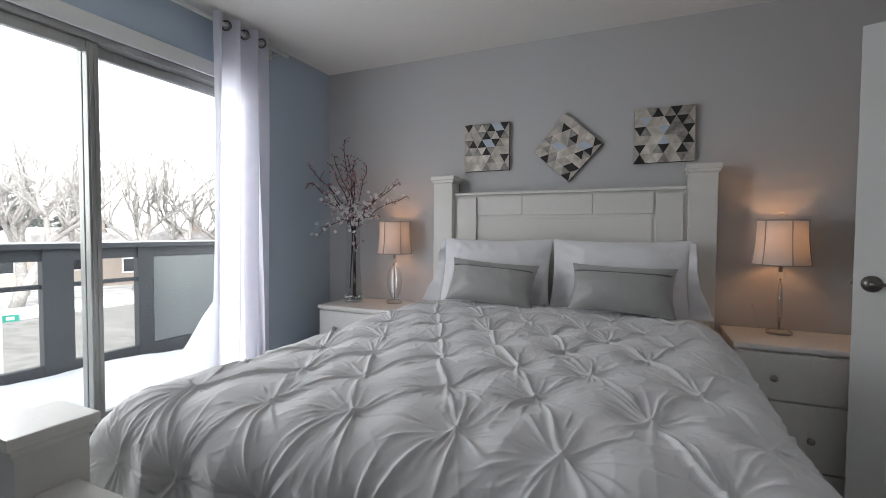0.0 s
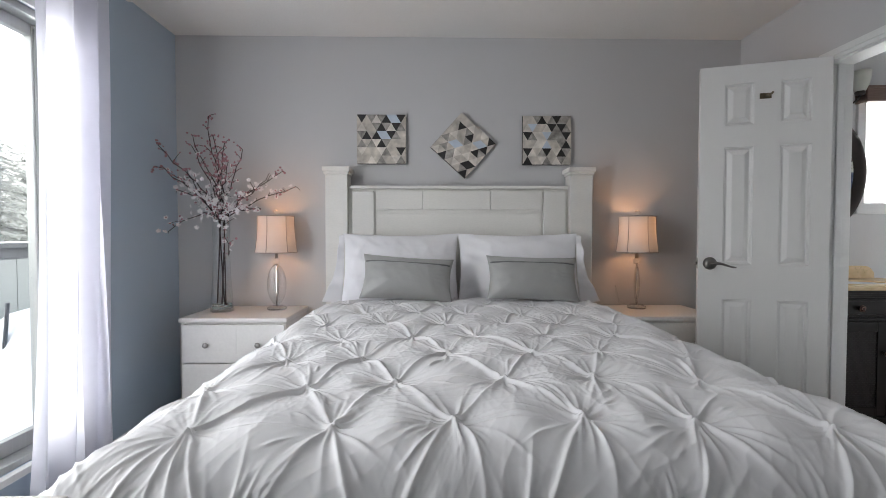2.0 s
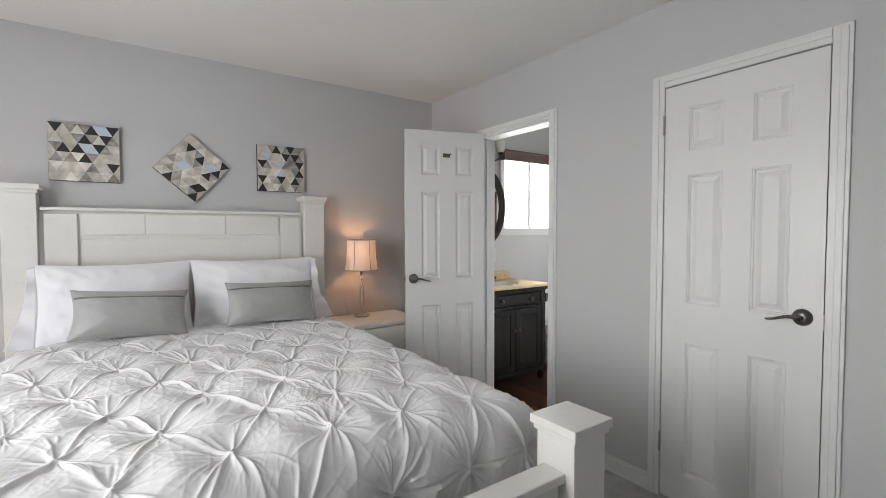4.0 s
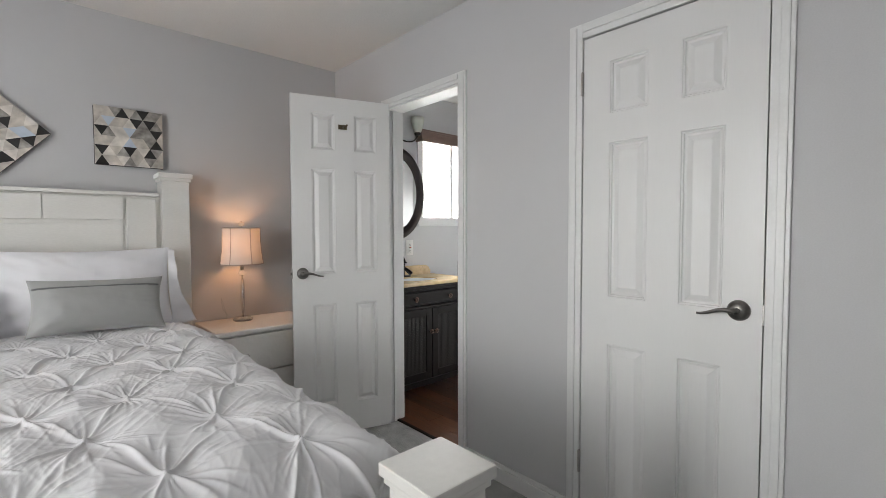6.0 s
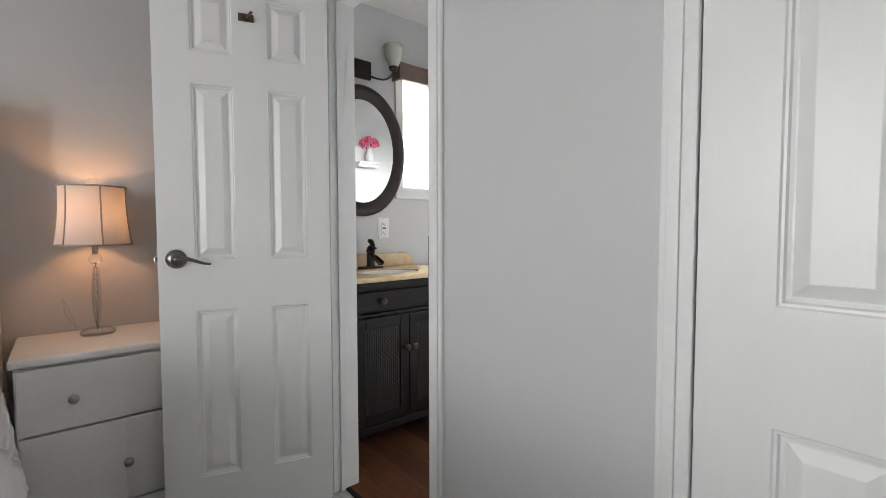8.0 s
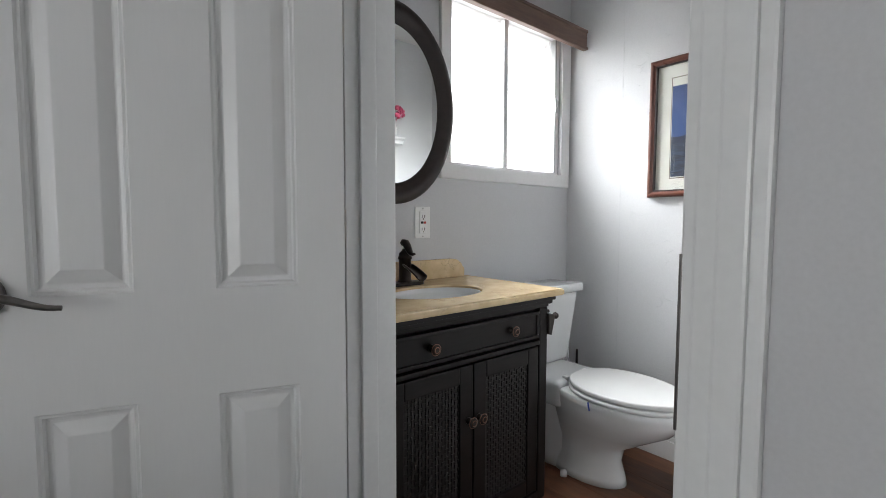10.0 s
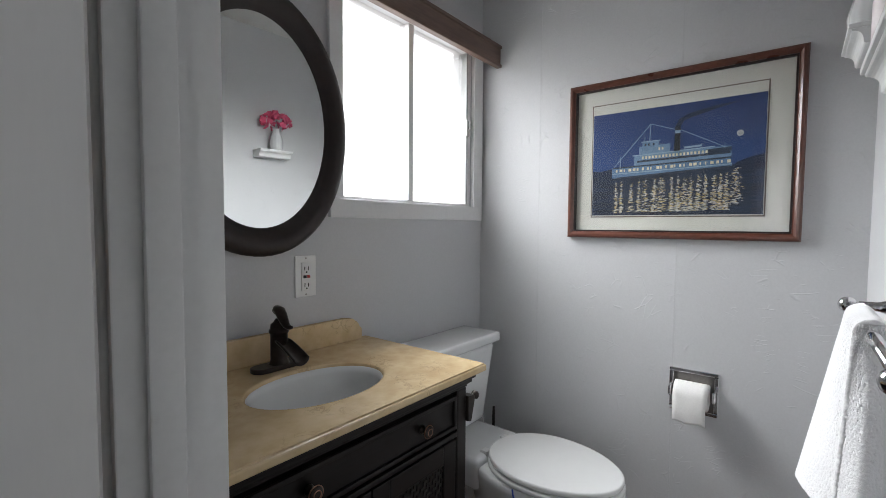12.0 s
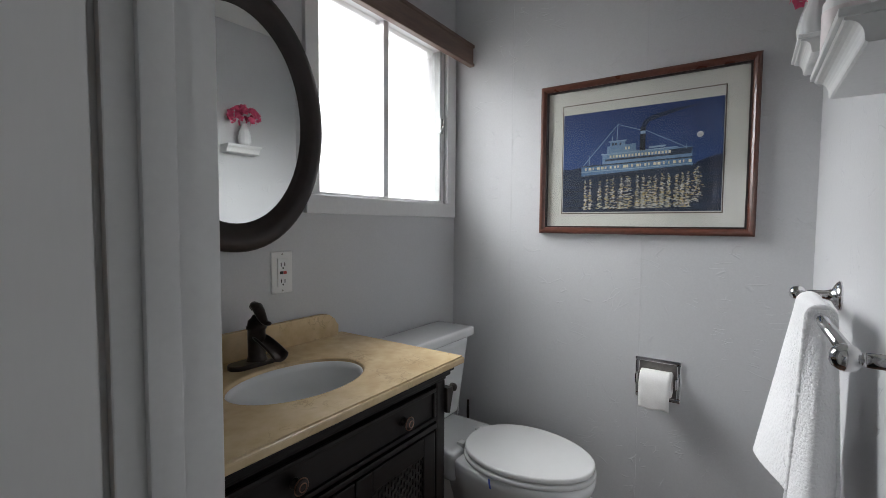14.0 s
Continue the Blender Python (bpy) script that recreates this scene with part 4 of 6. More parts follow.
bouquet = thing("blossom_branches", "dark twigs with white and pink blossoms standing in the vase", "branches")
rs = random.Random(11)
TIPS = ((-2.035, 1.84), (-2.10, 1.66), (-1.93, 1.69), (-1.815, 1.65), (-1.62, 1.53), (-1.525, 1.43), (-2.285, 1.66), (-2.33, 1.56),
        (-2.30, 1.16), (-1.90, 1.04), (-1.715, 1.30), (-2.22, 1.42), (-1.75, 1.40), (-2.17, 1.53), (-2.0, 1.74), (-1.88, 1.56), (-2.14, 1.74), (-1.96, 1.60), (-2.24, 1.50), (-1.70, 1.47))
white, buds = bmesh.new(), bmesh.new()


def blossom(at, size, bm):
    n = Vector((rs.uniform(-1, 1), rs.uniform(-1.4, 0.2), rs.uniform(-0.6, 1))).normalized()
    side = n.orthogonal().normalized()
    up = n.cross(side)
    for k in range(5):
        a = 2 * math.pi * k / 5 + rs.uniform(-0.15, 0.15)
        way = math.cos(a) * side + math.sin(a) * up
        cross = n.cross(way)
        tip = at + way * size + n * size * 0.25
        m1 = at + way * size * 0.6 + cross * size * 0.42 + n * size * 0.22
        m2 = at + way * size * 0.6 - cross * size * 0.42 + n * size * 0.22
        bm.faces.new([bm.verts.new(p) for p in (at, m1, tip, m2)])


def bud(at, size, bm):
    bmesh.ops.create_icosphere(bm, subdivisions=1, radius=size, matrix=Matrix.Translation(at))


def twig(points, r0, r1, parent):
    rad = [r0 + (r1 - r0) * i / (len(points) - 1) for i in range(len(points))]
    return part("branch", tube(points, rad, 6), BARK, parent, "", True)


for n, (tx, tz) in enumerate(TIPS):
    foot = Vector((VX + rs.uniform(-0.025, 0.025), VY + rs.uniform(-0.02, 0.02), VZ + 0.03))
    mouth = Vector((VX + rs.uniform(-0.03, 0.03), VY + rs.uniform(-0.025, 0.025), VZ + 0.55))
    tip = Vector((tx, VY + rs.uniform(-0.16, 0.06), tz))
    low = tz < 1.25
    knee = mouth + (tip - mouth) * 0.42 + Vector((0, 0, 0.14 if low else 0.05))
    pts = []
    for i in range(15):
        f = i / 14
        if f < 0.4:
            p = foot.lerp(mouth, f / 0.4) if n < 4 else mouth.lerp(mouth + Vector((0, 0, 0.02)), f)
        else:
            g = (f - 0.4) / 0.6
            p = mouth * (1 - g) ** 2 + knee * 2 * g * (1 - g) + tip * g * g
            p = p + Vector((rs.uniform(-1, 1), rs.uniform(-1, 1), rs.uniform(-1, 1))) * 0.010
        pts.append(p)
    main = twig(pts, 0.0044, 0.0021, bouquet)
    for i in range(6, 15):
        p = pts[i]
        high = p.z > 1.48
        for q in range(3):
            side = Vector((rs.uniform(-1, 1), rs.uniform(-1, 1), rs.uniform(-0.5, 1)))
            end = p + side * rs.uniform(0.02, 0.065)
            if q == 0:
                part("twig", tube([p, p.lerp(end, 0.5) + Vector((0, 0, 0.004)), end], [0.0022, 0.0017, 0.0012], 5), BARK, main, "", True)
            if high or rs.random() < 0.35:
                for e in (end, p + side * 0.012):
                    bud(e, rs.uniform(0.004, 0.0075), buds)
                if rs.random() < 0.25:
                    blossom(end, 0.010, buds)
            if not high or rs.random() < 0.08:
                if rs.random() < 0.62:
                    blossom(end, rs.uniform(0.011, 0.017), white)
for k in range(46):
    a = Vector((VX + rs.gauss(0.01, 0.075), VY - 0.05 + rs.gauss(0, 0.05), VZ + 0.65 + rs.gauss(0, 0.055)))
    blossom(a, rs.uniform(0.012, 0.018), white)
part("white_blossom", white, PETAL, bouquet, "white silk blossoms")
part("pink_bud", buds, PINK, bouquet, "small pink buds")

# ---- wall art ----
ART = [surface("art_black", (0.018, 0.017, 0.017), 0.5, 0.3, 30, 9, 0.0), surface("art_marble_grey", (0.20, 0.185, 0.17), 0.5, 0.45, 26, 9, 0.0, second=(0.55, 0.52, 0.48), detail=9),
       surface("art_cream", (0.52, 0.48, 0.43), 0.5, 0.26, 22, 9, 0.0, detail=9), surface("art_pale_blue", (0.50, 0.57, 0.65), 0.5, 0.06, 30, 9, 0.0),
       surface("art_light", (0.66, 0.62, 0.57), 0.5, 0.2, 22, 9, 0.0), surface("canvas_edge", (0.06, 0.055, 0.055), 0.7, 0.3, 40, 9, 0.1)]


TONES = {"b": 0, "g": 1, "c": 2, "u": 3, "l": 4}


def canvas(cx, cz, side, turn, rows, label):
    """A wrapped canvas printed with six rows of triangles; rows: their tones from the top, left to right."""
    a = thing("canvas_print", label, "wall art", "canvas prints")
    th = 0.026
    part("stretcher", box((-side / 2, 0.0, -side / 2), (side / 2, th, side / 2), 0.003), ART[5], a, "dark wrapped canvas edge")
    bm = bmesh.new()
    lim = side / 2 - 0.001
    w, h = 2 * lim / 5, 2 * lim / 6
    for j, tones in enumerate(rows):
        zt = lim - j * h
        for i in range(-1, 10):
            x0 = -lim + i * w / 2
            hangs = (i + j) % 2 == 0
            tri = [(x0, zt), (x0 + w, zt), (x0 + w / 2, zt - h)] if hangs else [(x0, zt - h), (x0 + w, zt - h), (x0 + w / 2, zt)]
            f = bm.faces.new([bm.verts.new((max(-lim, min(lim, x)), -0.001, z)) for x, z in tri])
            f.material_index = TONES[tones[max(0, min(8, i))]] if 0 <= i < 9 else 2
    bmesh.ops.recalc_face_normals(bm, faces=bm.faces[:])
    if sum(f.normal.y for f in bm.faces) > 0:
        bmesh.ops.reverse_faces(bm, faces=bm.faces[:])
    part("print", bm, ART, a, "black, cream and pale blue triangles")
    a.matrix_basis = pose(cx, NY - th - 0.002, cz) @ pose(0, 0, 0, 0, turn, 0)
    return a


canvas(-1.044, 1.765, 0.315, 0, ("bcglgbuub", "lccgbglbg", "gbcbuubgc", "gcglbgccc", "lccclgccb", "cclcgcclg"), "square canvas print of black, cream and blue triangles")
canvas(-0.518, 1.727, 0.300, 42, ("ccclcclcb", "cbcgbcuub", "clccgclbg", "gcuucclcl", "cgcglccbb", "lcbgclcgb"), "canvas print of triangles hung on its corner")
canvas(0.022, 1.762, 0.315, 0, ("ccgbcgbgg", "lucclbgbg", "bgllugggb", "cclluccgb", "blcgbclbg", "bcclgclgc"), "square canvas print of grey and cream triangles")


# ---- bathroom ----
def loft(rings, seg=40, bm=None, cap=True):
    """A skin over ellipses (cx, cy, a, b, z)."""
    bm = bm or bmesh.new()
    vs = [[bm.verts.new((cx + a * math.cos(2 * math.pi * k / seg), cy + b * math.sin(2 * math.pi * k / seg), z)) for k in range(seg)] for cx, cy, a, b, z in rings]
    for p, q in zip(vs, vs[1:]):
        for k in range(seg):
            bm.faces.new((p[k], p[(k + 1) % seg], q[(k + 1) % seg], q[k]))
    if cap:
        bm.faces.new(vs[0][::-1])
        bm.faces.new(vs[-1])
    return bm


planks = thing("bath_floor", "red-brown laminate plank floor of the bathroom", "floor")
planks["kind"] = "structure"
part("underlay", box((EX + 0.062, BS, -0.12), (BX1, BN, -0.006)), BLACK, planks)
part("threshold", box((EX + 0.045, DOOR_A[0] + 0.012, -0.006), (EX + 0.066, DOOR_A[1] - 0.012, 0.008), 0.003), DARK_WOOD, planks, "dark threshold strip")

# vanity
van = thing("vanity_cabinet", "espresso wood vanity with cane door panels and small knobs", "vanity")
CX0, CX1, CY = 1.465, 2.200, 2.330
part("body", box((CX0 + 0.02, CY + 0.02, 0.10), (CX1 - 0.01, 2.80, 0.70), 0.003), DARK_WOOD, van)
for x in (CX0, CX1 - 0.045):
    part("corner_post", box((x, CY - 0.004, 0.085), (x + 0.045, CY + 0.06, 0.80), 0.006), DARK_WOOD, van)
for x in (CX0 + 0.025, CX1 - 0.025):
    for y in (CY + 0.03, 2.76):
        part("foot", lathe([(0.016, 0), (0.02, 0.01), (0.03, 0.045), (0.022, 0.07), (0.03, 0.085), (0.03, 0.09)], 20, None, (x, y, 0)), DARK_WOOD, van, "turned foot", True)
for lo, hi in (((CX0 + 0.02, CY + 0.018, 0.70), (CX1 - 0.01, CY + 0.034, 0.80)), ((CX1 - 0.026, CY + 0.034, 0.70), (CX1 - 0.01, 2.80, 0.80))):
    part("apron", box(lo, hi, 0.002), DARK_WOOD, van)
for z0, z1, o in ((0.80, 0.812, 0.004), (0.812, 0.826, 0.014), (0.826, 0.842, 0.022)):
    part("cornice", box((CX0 - o * 0.3, CY - o, z0), (CX1 + o, CY + 0.04, z1), 0.003), DARK_WOOD, van)
    part("cornice", box((CX1 - 0.04, CY + 0.04, z0), (CX1 + o, 2.80, z1), 0.003), DARK_WOOD, van)
part("waist_moulding", box((CX0 + 0.045, CY - 0.006, 0.668), (CX1 - 0.045, CY + 0.02, 0.684), 0.004), DARK_WOOD, van)
part("base_moulding", box((CX0 + 0.045, CY - 0.008, 0.085), (CX1 - 0.045, CY + 0.02, 0.125), 0.006), DARK_WOOD, van)
dr = part("drawer", box((CX0 + 0.052, CY - 0.002, 0.694), (CX1 - 0.052, CY + 0.02, 0.790), 0.003), DARK_WOOD, van)
for lo, hi in (((CX0 + 0.052, 0.778), (CX1 - 0.052, 0.790)), ((CX0 + 0.052, 0.694), (CX1 - 0.052, 0.706)), ((CX0 + 0.052, 0.706), (CX0 + 0.064, 0.778)), ((CX1 - 0.064, 0.706), (CX1 - 0.052, 0.778))):
    part("bead", box((lo[0], CY - 0.009, lo[1]), (hi[0], CY + 0.0, hi[1]), 0.003), DARK_WOOD, dr)


COPPER = surface("worn_copper", (0.30, 0.17, 0.12), 0.4, 0.2, 90, 20, 0.05, 0.0004, metal=0.8)


def small_knob(parent, x, y, z):
    bm = lathe([(0.010, 0), (0.010, 0.004), (0.0055, 0.006), (0.0055, 0.014), (0.013, 0.018), (0.0155, 0.022), (0.0125, 0.026), (0.006, 0.0275), (0.0, 0.0265)], 22)
    part("knob", bm, BRONZE, parent, "oiled bronze knob", True).matrix_basis = pose(x, y, z, 90) @ Matrix.Diagonal((1.1, 1.1, 1.05, 1))
    for r in (0.0165, 0.0085):
        ring = tube([(x + r * math.cos(a), y - (0.0235 if r > 0.015 else 0.0285), z + r * math.sin(a)) for a in [2 * math.pi * i / 24 for i in range(25)]], 0.0013, 6)
        part("knob_ring", ring, COPPER, parent, "worn copper edge", True)


for x in (1.665, 2.005):
    small_knob(dr, x, CY - 0.002, 0.742)
MID = (CX0 + CX1) / 2
CANE = surface("cane_weave", (0.011, 0.009, 0.0085), 0.5, 0.3, 200, 9, 0.0)
for a, b, kx in ((CX0 + 0.050, MID - 0.002, MID - 0.022), (MID + 0.002, CX1 - 0.050, MID + 0.022)):
    z0, z1, st = 0.130, 0.662, 0.055
    dd = part("door", box((a, CY - 0.004, z0), (a + st, CY + 0.018, z1), 0.004), DARK_WOOD, van)
    part("stile", box((b - st, CY - 0.004, z0), (b, CY + 0.018, z1), 0.004), DARK_WOOD, dd)
    part("rail", box((a + st, CY - 0.004, z0), (b - st, CY + 0.018, z0 + st), 0.004), DARK_WOOD, dd)
    part("rail", box((a + st, CY - 0.004, z1 - st), (b - st, CY + 0.018, z1), 0.004), DARK_WOOD, dd)
    part("cane_backing", box((a + st, CY + 0.008, z0 + st), (b - st, CY + 0.012, z1 - st)), BLACK, dd)
    weave = bmesh.new()
    p = 0.0125
    nx, nz = int((b - a - 2 * st) / p), int((z1 - z0 - 2 * st) / p)
    for i in range(nx + 1):
        x = a + st + (i + 0.3) * p
        box((x, CY + 0.003, z0 + st), (min(x + 0.0075, b - st), CY + 0.0055, z1 - st), bm=weave)
    for j in range(nz + 1):
        z = z0 + st + (j + 0.3) * p
        for i in range(nx + 1):
            x = a + st + (i + 0.3) * p
            if (i + j) % 2 == 0:
                box((x - 0.002, CY + 0.0005, z), (min(x + 0.0095, b - st), CY + 0.004, z + 0.0075), bm=weave)
    part("cane_panel", weave, CANE, dd, "woven cane panel")
    small_knob(dd, kx, CY - 0.004, 0.487)

hk = prism([(CX1 - 0.004, 0.700), (CX1 + 0.012, 0.695), (CX1 + 0.028, 0.752), (CX1 + 0.028, 0.770), (CX1 - 0.004, 0.774)], CY - 0.014, CY + 0.014, "y", 0.002)
tube([(CX1 + q, CY, 0.760) for q in (0.024, 0.038, 0.042, 0.049, 0.056, 0.060)], [0.009, 0.007, 0.010, 0.0135, 0.011, 0.004], 14, hk)
part("side_hook", hk, BRONZE, van, "dark bronze side hook")

# marble top with sink cut-out
top = thing("countertop", "yellow marble vanity top with backsplash on the cabinet", "countertop")
TX0, TX1, TY0, TY1, TZ0, TZ1 = 1.425, 2.238, 2.292, 2.805, 0.843, 0.867
SX, SYC, SA, SB = 1.835, 2.525, 0.185, 0.128
angs = sorted([2 * math.pi * k / 64 for k in range(64)] + [math.atan2(y - SYC, x - SX) % (2 * math.pi) for x in (TX0, TX1) for y in (TY0, TY1)])
bm = bmesh.new()
ro, ri, rm, rl, rb = [], [], [], [], []
for a in angs:
    c, s_ = math.cos(a), math.sin(a)
    k = min([((TX1 if c > 0 else TX0) - SX) / c if abs(c) > 1e-9 else 9e9, ((TY1 if s_ > 0 else TY0) - SYC) / s_ if abs(s_) > 1e-9 else 9e9])
    ro.append(bm.verts.new((SX + k * c, SYC + k * s_, TZ1)))
    rb.append(bm.verts.new((SX + k * c, SYC + k * s_, TZ0)))
    ri.append(bm.verts.new((SX + (SA + 0.007) * c, SYC + (SB + 0.007) * s_, TZ1)))
    rm.append([bm.verts.new((SX + (SA + 0.007 - q) * c, SYC + (SB + 0.007 - q) * s_, TZ1 - h)) for q, h in ((0.003, 0.0006), (0.006, 0.0028), (0.007, 0.006))])
    rl.append(bm.verts.new((SX + (SA - 0.004) * c, SYC + (SB - 0.004) * s_, TZ0)))
for k in range(len(angs)):
    j = (k + 1) % len(angs)
    bm.faces.new((ri[k], ro[k], ro[j], ri[j]))
    bm.faces.new((ro[k], rb[k], rb[j], ro[j]))
    ringk, ringj = [ri[k], *rm[k], rl[k]], [ri[j], *rm[j], rl[j]]
    for q in range(4):
        bm.faces.new((ringk[q], ringk[q + 1], ringj[q + 1], ringj[q]))
    bm.faces.new((rb[k], rl[k], rl[j], rb[j]))
bmesh.ops.recalc_face_normals(bm, faces=bm.faces[:])
part("slab", bm, STONE, top)
part("edge_lip", box((TX0, TY0 - 0.006, TZ0 + 0.002), (TX1 + 0.005, TY0 + 0.004, TZ1 - 0.004), 0.004), STONE, top)
bs = [(TX0, TZ1), (2.205, TZ1), (2.205, TZ1 + 0.035), (2.195, TZ1 + 0.045), (2.188, TZ1 + 0.058), (2.165, TZ1 + 0.075), (2.135, TZ1 + 0.080), (TX0, TZ1 + 0.080)]
part("backsplash", prism(bs, 2.785, 2.806, "y", 0.002), STONE, top)
sink = tagged(link("sink", loft([(SX, SYC, SA - 0.001, SB - 0.001, TZ1 - 0.009), (SX, SYC, SA - 0.0045, SB - 0.0045, TZ1 - 0.010), (SX, SYC, SA - 0.008, SB - 0.008, TZ0 - 0.003), (SX, SYC, SA * 0.93, SB * 0.92, 0.80), (SX, SYC, SA * 0.75, SB * 0.72, 0.755),
                         (SX, SYC, SA * 0.45, SB * 0.45, 0.728), (SX, SYC, 0.02, 0.02, 0.722)], 48, None, False), PORCELAIN, None, True), "white oval undermount sink in the vanity top", "sink")
drain = part("drain", lathe([(0.021, 0.722), (0.021, 0.725), (0.0, 0.726)], 20, None, (SX, SYC, 0)), BRONZE, sink, "dark drain")

# pump-handle faucet
fau = thing("faucet", "oil-rubbed bronze pump-style faucet on the vanity top", "faucet")
part("base_plate", prism([(math.copysign(0.052, math.cos(a)) + 0.030 * math.cos(a), 0.030 * math.sin(a)) for a in [2 * math.pi * (i + 0.5) / 32 for i in range(32)]], 0.0, 0.016, "z", 0.004), BRONZE, fau)
part("body", lathe([(0.030, 0.014), (0.026, 0.02), (0.0235, 0.03), (0.0235, 0.118), (0.027, 0.122), (0.027, 0.130), (0.024, 0.134), (0.022, 0.150), (0.014, 0.158), (0.010, 0.168), (0.0, 0.17)], 28), BRONZE, fau, "", True)
trough = bmesh.new()
nseg, rows = 10, []
for i in range(9):
    f = i / 8
    cy, cz, r = -0.012 - 0.095 * f, 0.100 - 0.045 * f ** 1.4, 0.021 + 0.003 * f
    rows.append([(r * math.cos(math.pi + math.pi * k / nseg), cy, cz + r * math.sin(math.pi + math.pi * k / nseg)) for k in range(nseg + 1)])
sheet(np.array(rows), trough)
sp = part("spout", trough, BRONZE, fau, "open trough spout", True)
md = sp.modifiers.new("thickness", "SOLIDIFY")
md.thickness = 0.004
part("pump_handle", tube([(0, 0.012, 0.182), (0, 0.016, 0.192), (0, 0.008, 0.199), (0, -0.004, 0.196), (0, -0.014, 0.183), (0, -0.026, 0.164), (0, -0.038, 0.150), (0, -0.050, 0.146), (0, -0.060, 0.148)], [0.006, 0.010, 0.014, 0.0155, 0.015, 0.013, 0.010, 0.008, 0.006], 12), BRONZE, fau, "", True)
fau.matrix_basis = pose(1.838, 2.712, TZ1) @ Matrix.Diagonal((1, 1, 0.82, 1))

candle = thing("candle_jar", "small cream candle jar on the vanity top", "candle")
part("jar", lathe([(0.0, 0), (0.034, 0), (0.036, 0.004), (0.036, 0.07), (0.033, 0.07), (0.033, 0.055), (0, 0.055)], 28), surface("candle_wax", (0.62, 0.56, 0.42), 0.4, 0.04, 30, 5, 0.0), candle, "", True)
candle.matrix_basis = pose(1.62, 2.70, TZ1)

# toilet
toi = thing("toilet", "white two-piece toilet with closed lid beside the vanity", "toilet")
XC = 2.617
tk = bmesh.new()
box((XC - 0.19, 2.620, 0.415), (XC + 0.19, 2.795, 0.765), 0.03, tk, 4)
for v in tk.verts:
    f = (v.co.z - 0.415) / 0.35
    v.co.x = XC + (v.co.x - XC) * (0.90 + 0.17 * f)
    v.co.y = 2.795 + (v.co.y - 2.795) * (0.86 + 0.2 * f)
part("tank", tk, PORCELAIN, toi, "", True)
part("tank_lid", box((XC - 0.222, 2.595, 0.762), (XC + 0.222, 2.800, 0.805), 0.016, seg=4), PORCELAIN, toi, "", True)
bowl = loft([(XC, 2.42, 0.108, 0.185, 0.0), (XC, 2.42, 0.104, 0.18, 0.03), (XC, 2.42, 0.090, 0.160, 0.10), (XC, 2.41, 0.092, 0.165, 0.16), (XC, 2.36, 0.122, 0.215, 0.225), (XC, 2.315, 0.158, 0.262, 0.285), (XC, 2.295, 0.176, 0.281, 0.33),
             (XC, 2.285, 0.182, 0.288, 0.36), (XC, 2.285, 0.184, 0.290, 0.385), (XC, 2.285, 0.176, 0.282, 0.392)], 48)
part("bowl", bowl, PORCELAIN, toi, "", True)
part("deck", box((XC - 0.155, 2.46, 0.30), (XC + 0.155, 2.78, 0.418), 0.03, seg=4), PORCELAIN, toi, "", True)
part("trapway", loft([(XC, 2.58, 0.10, 0.17, 0.0), (XC, 2.58, 0.095, 0.165, 0.05), (XC, 2.60, 0.11, 0.15, 0.2), (XC, 2.62, 0.13, 0.15, 0.33)], 36), PORCELAIN, toi, "", True)


def egg(z0, z1, grow, y0):
    outline = []
    for k in range(56):
        a = 2 * math.pi * k / 56
        y = math.sin(a)
        b = 0.262 if y < 0 else 0.215
        wx = 0.184 * (1 - 0.10 * max(0, -y) ** 2)
        outline.append((XC + (wx + grow) * math.copysign(abs(math.cos(a)) ** 0.9, math.cos(a)), y0 + (b + grow) * y))
    bmx = prism(outline, z0, z1, "z")
    bmesh.ops.bevel(bmx, geom=[e for e in bmx.edges if abs(e.verts[0].co.z - e.verts[1].co.z) < 1e-6], offset=min(0.007, (z1 - z0) * 0.45), segments=3, profile=0.5, affect="EDGES")
    return bmx


part("seat", egg(0.394, 0.412, 0.004, 2.262), SEAT_PLASTIC, toi, "", True)
part("lid", egg(0.415, 0.436, 0.0, 2.262), SEAT_PLASTIC, toi, "closed white lid", True)
for x in (-0.07, 0.07):
    part("lid_hinge", box((XC + x - 0.018, 2.462, 0.405), (XC + x + 0.018, 2.496, 0.428), 0.008), SEAT_PLASTIC, toi)
for sx in (-1, 1):
    part("floor_bolt_cap", lathe([(0.016, 0), (0.015, 0.02), (0.008, 0.03), (0, 0.031)], 16, None, (XC + sx * 0.125, 2.45, 0.0)), SEAT_PLASTIC, toi, "", True)
lev = lathe([(0.015, 0), (0.017, 0.004), (0.012, 0.010), (0.008, 0.012), (0.008, 0.028), (0.0, 0.028)], 20)
lv = part("flush_lever", lev, BRONZE, toi, "dark bronze flush lever", True)
lv.matrix_basis = pose(XC - 0.165, 2.600, 0.715, 90)
part("lever_arm", tube([(XC - 0.165, 2.572, 0.715), (XC - 0.135, 2.566, 0.712), (XC - 0.10, 2.566, 0.706)], [0.007, 0.006, 0.008], 10), BRONZE, lv).parent = toi
part("blue_strip", tube([(XC - 0.186, 2.30, 0.393), (XC - 0.190, 2.296, 0.380), (XC - 0.189, 2.292, 0.362)], 0.003, 6), surface("blue_plastic", (0.05, 0.10, 0.45), 0.4, 0.05, 30, 3, 0.0), toi, "blue cleaner clip")
supply = tagged(link("water_valve", tube([(2.90, 2.795, 0.17), (2.90, 2.74, 0.17), (2.89, 2.72, 0.22), (2.87, 2.70, 0.34), (2.865, 2.70, 0.45)], 0.006, 10), CHROME, None, True), "chrome water supply hose behind the toilet", "hose")

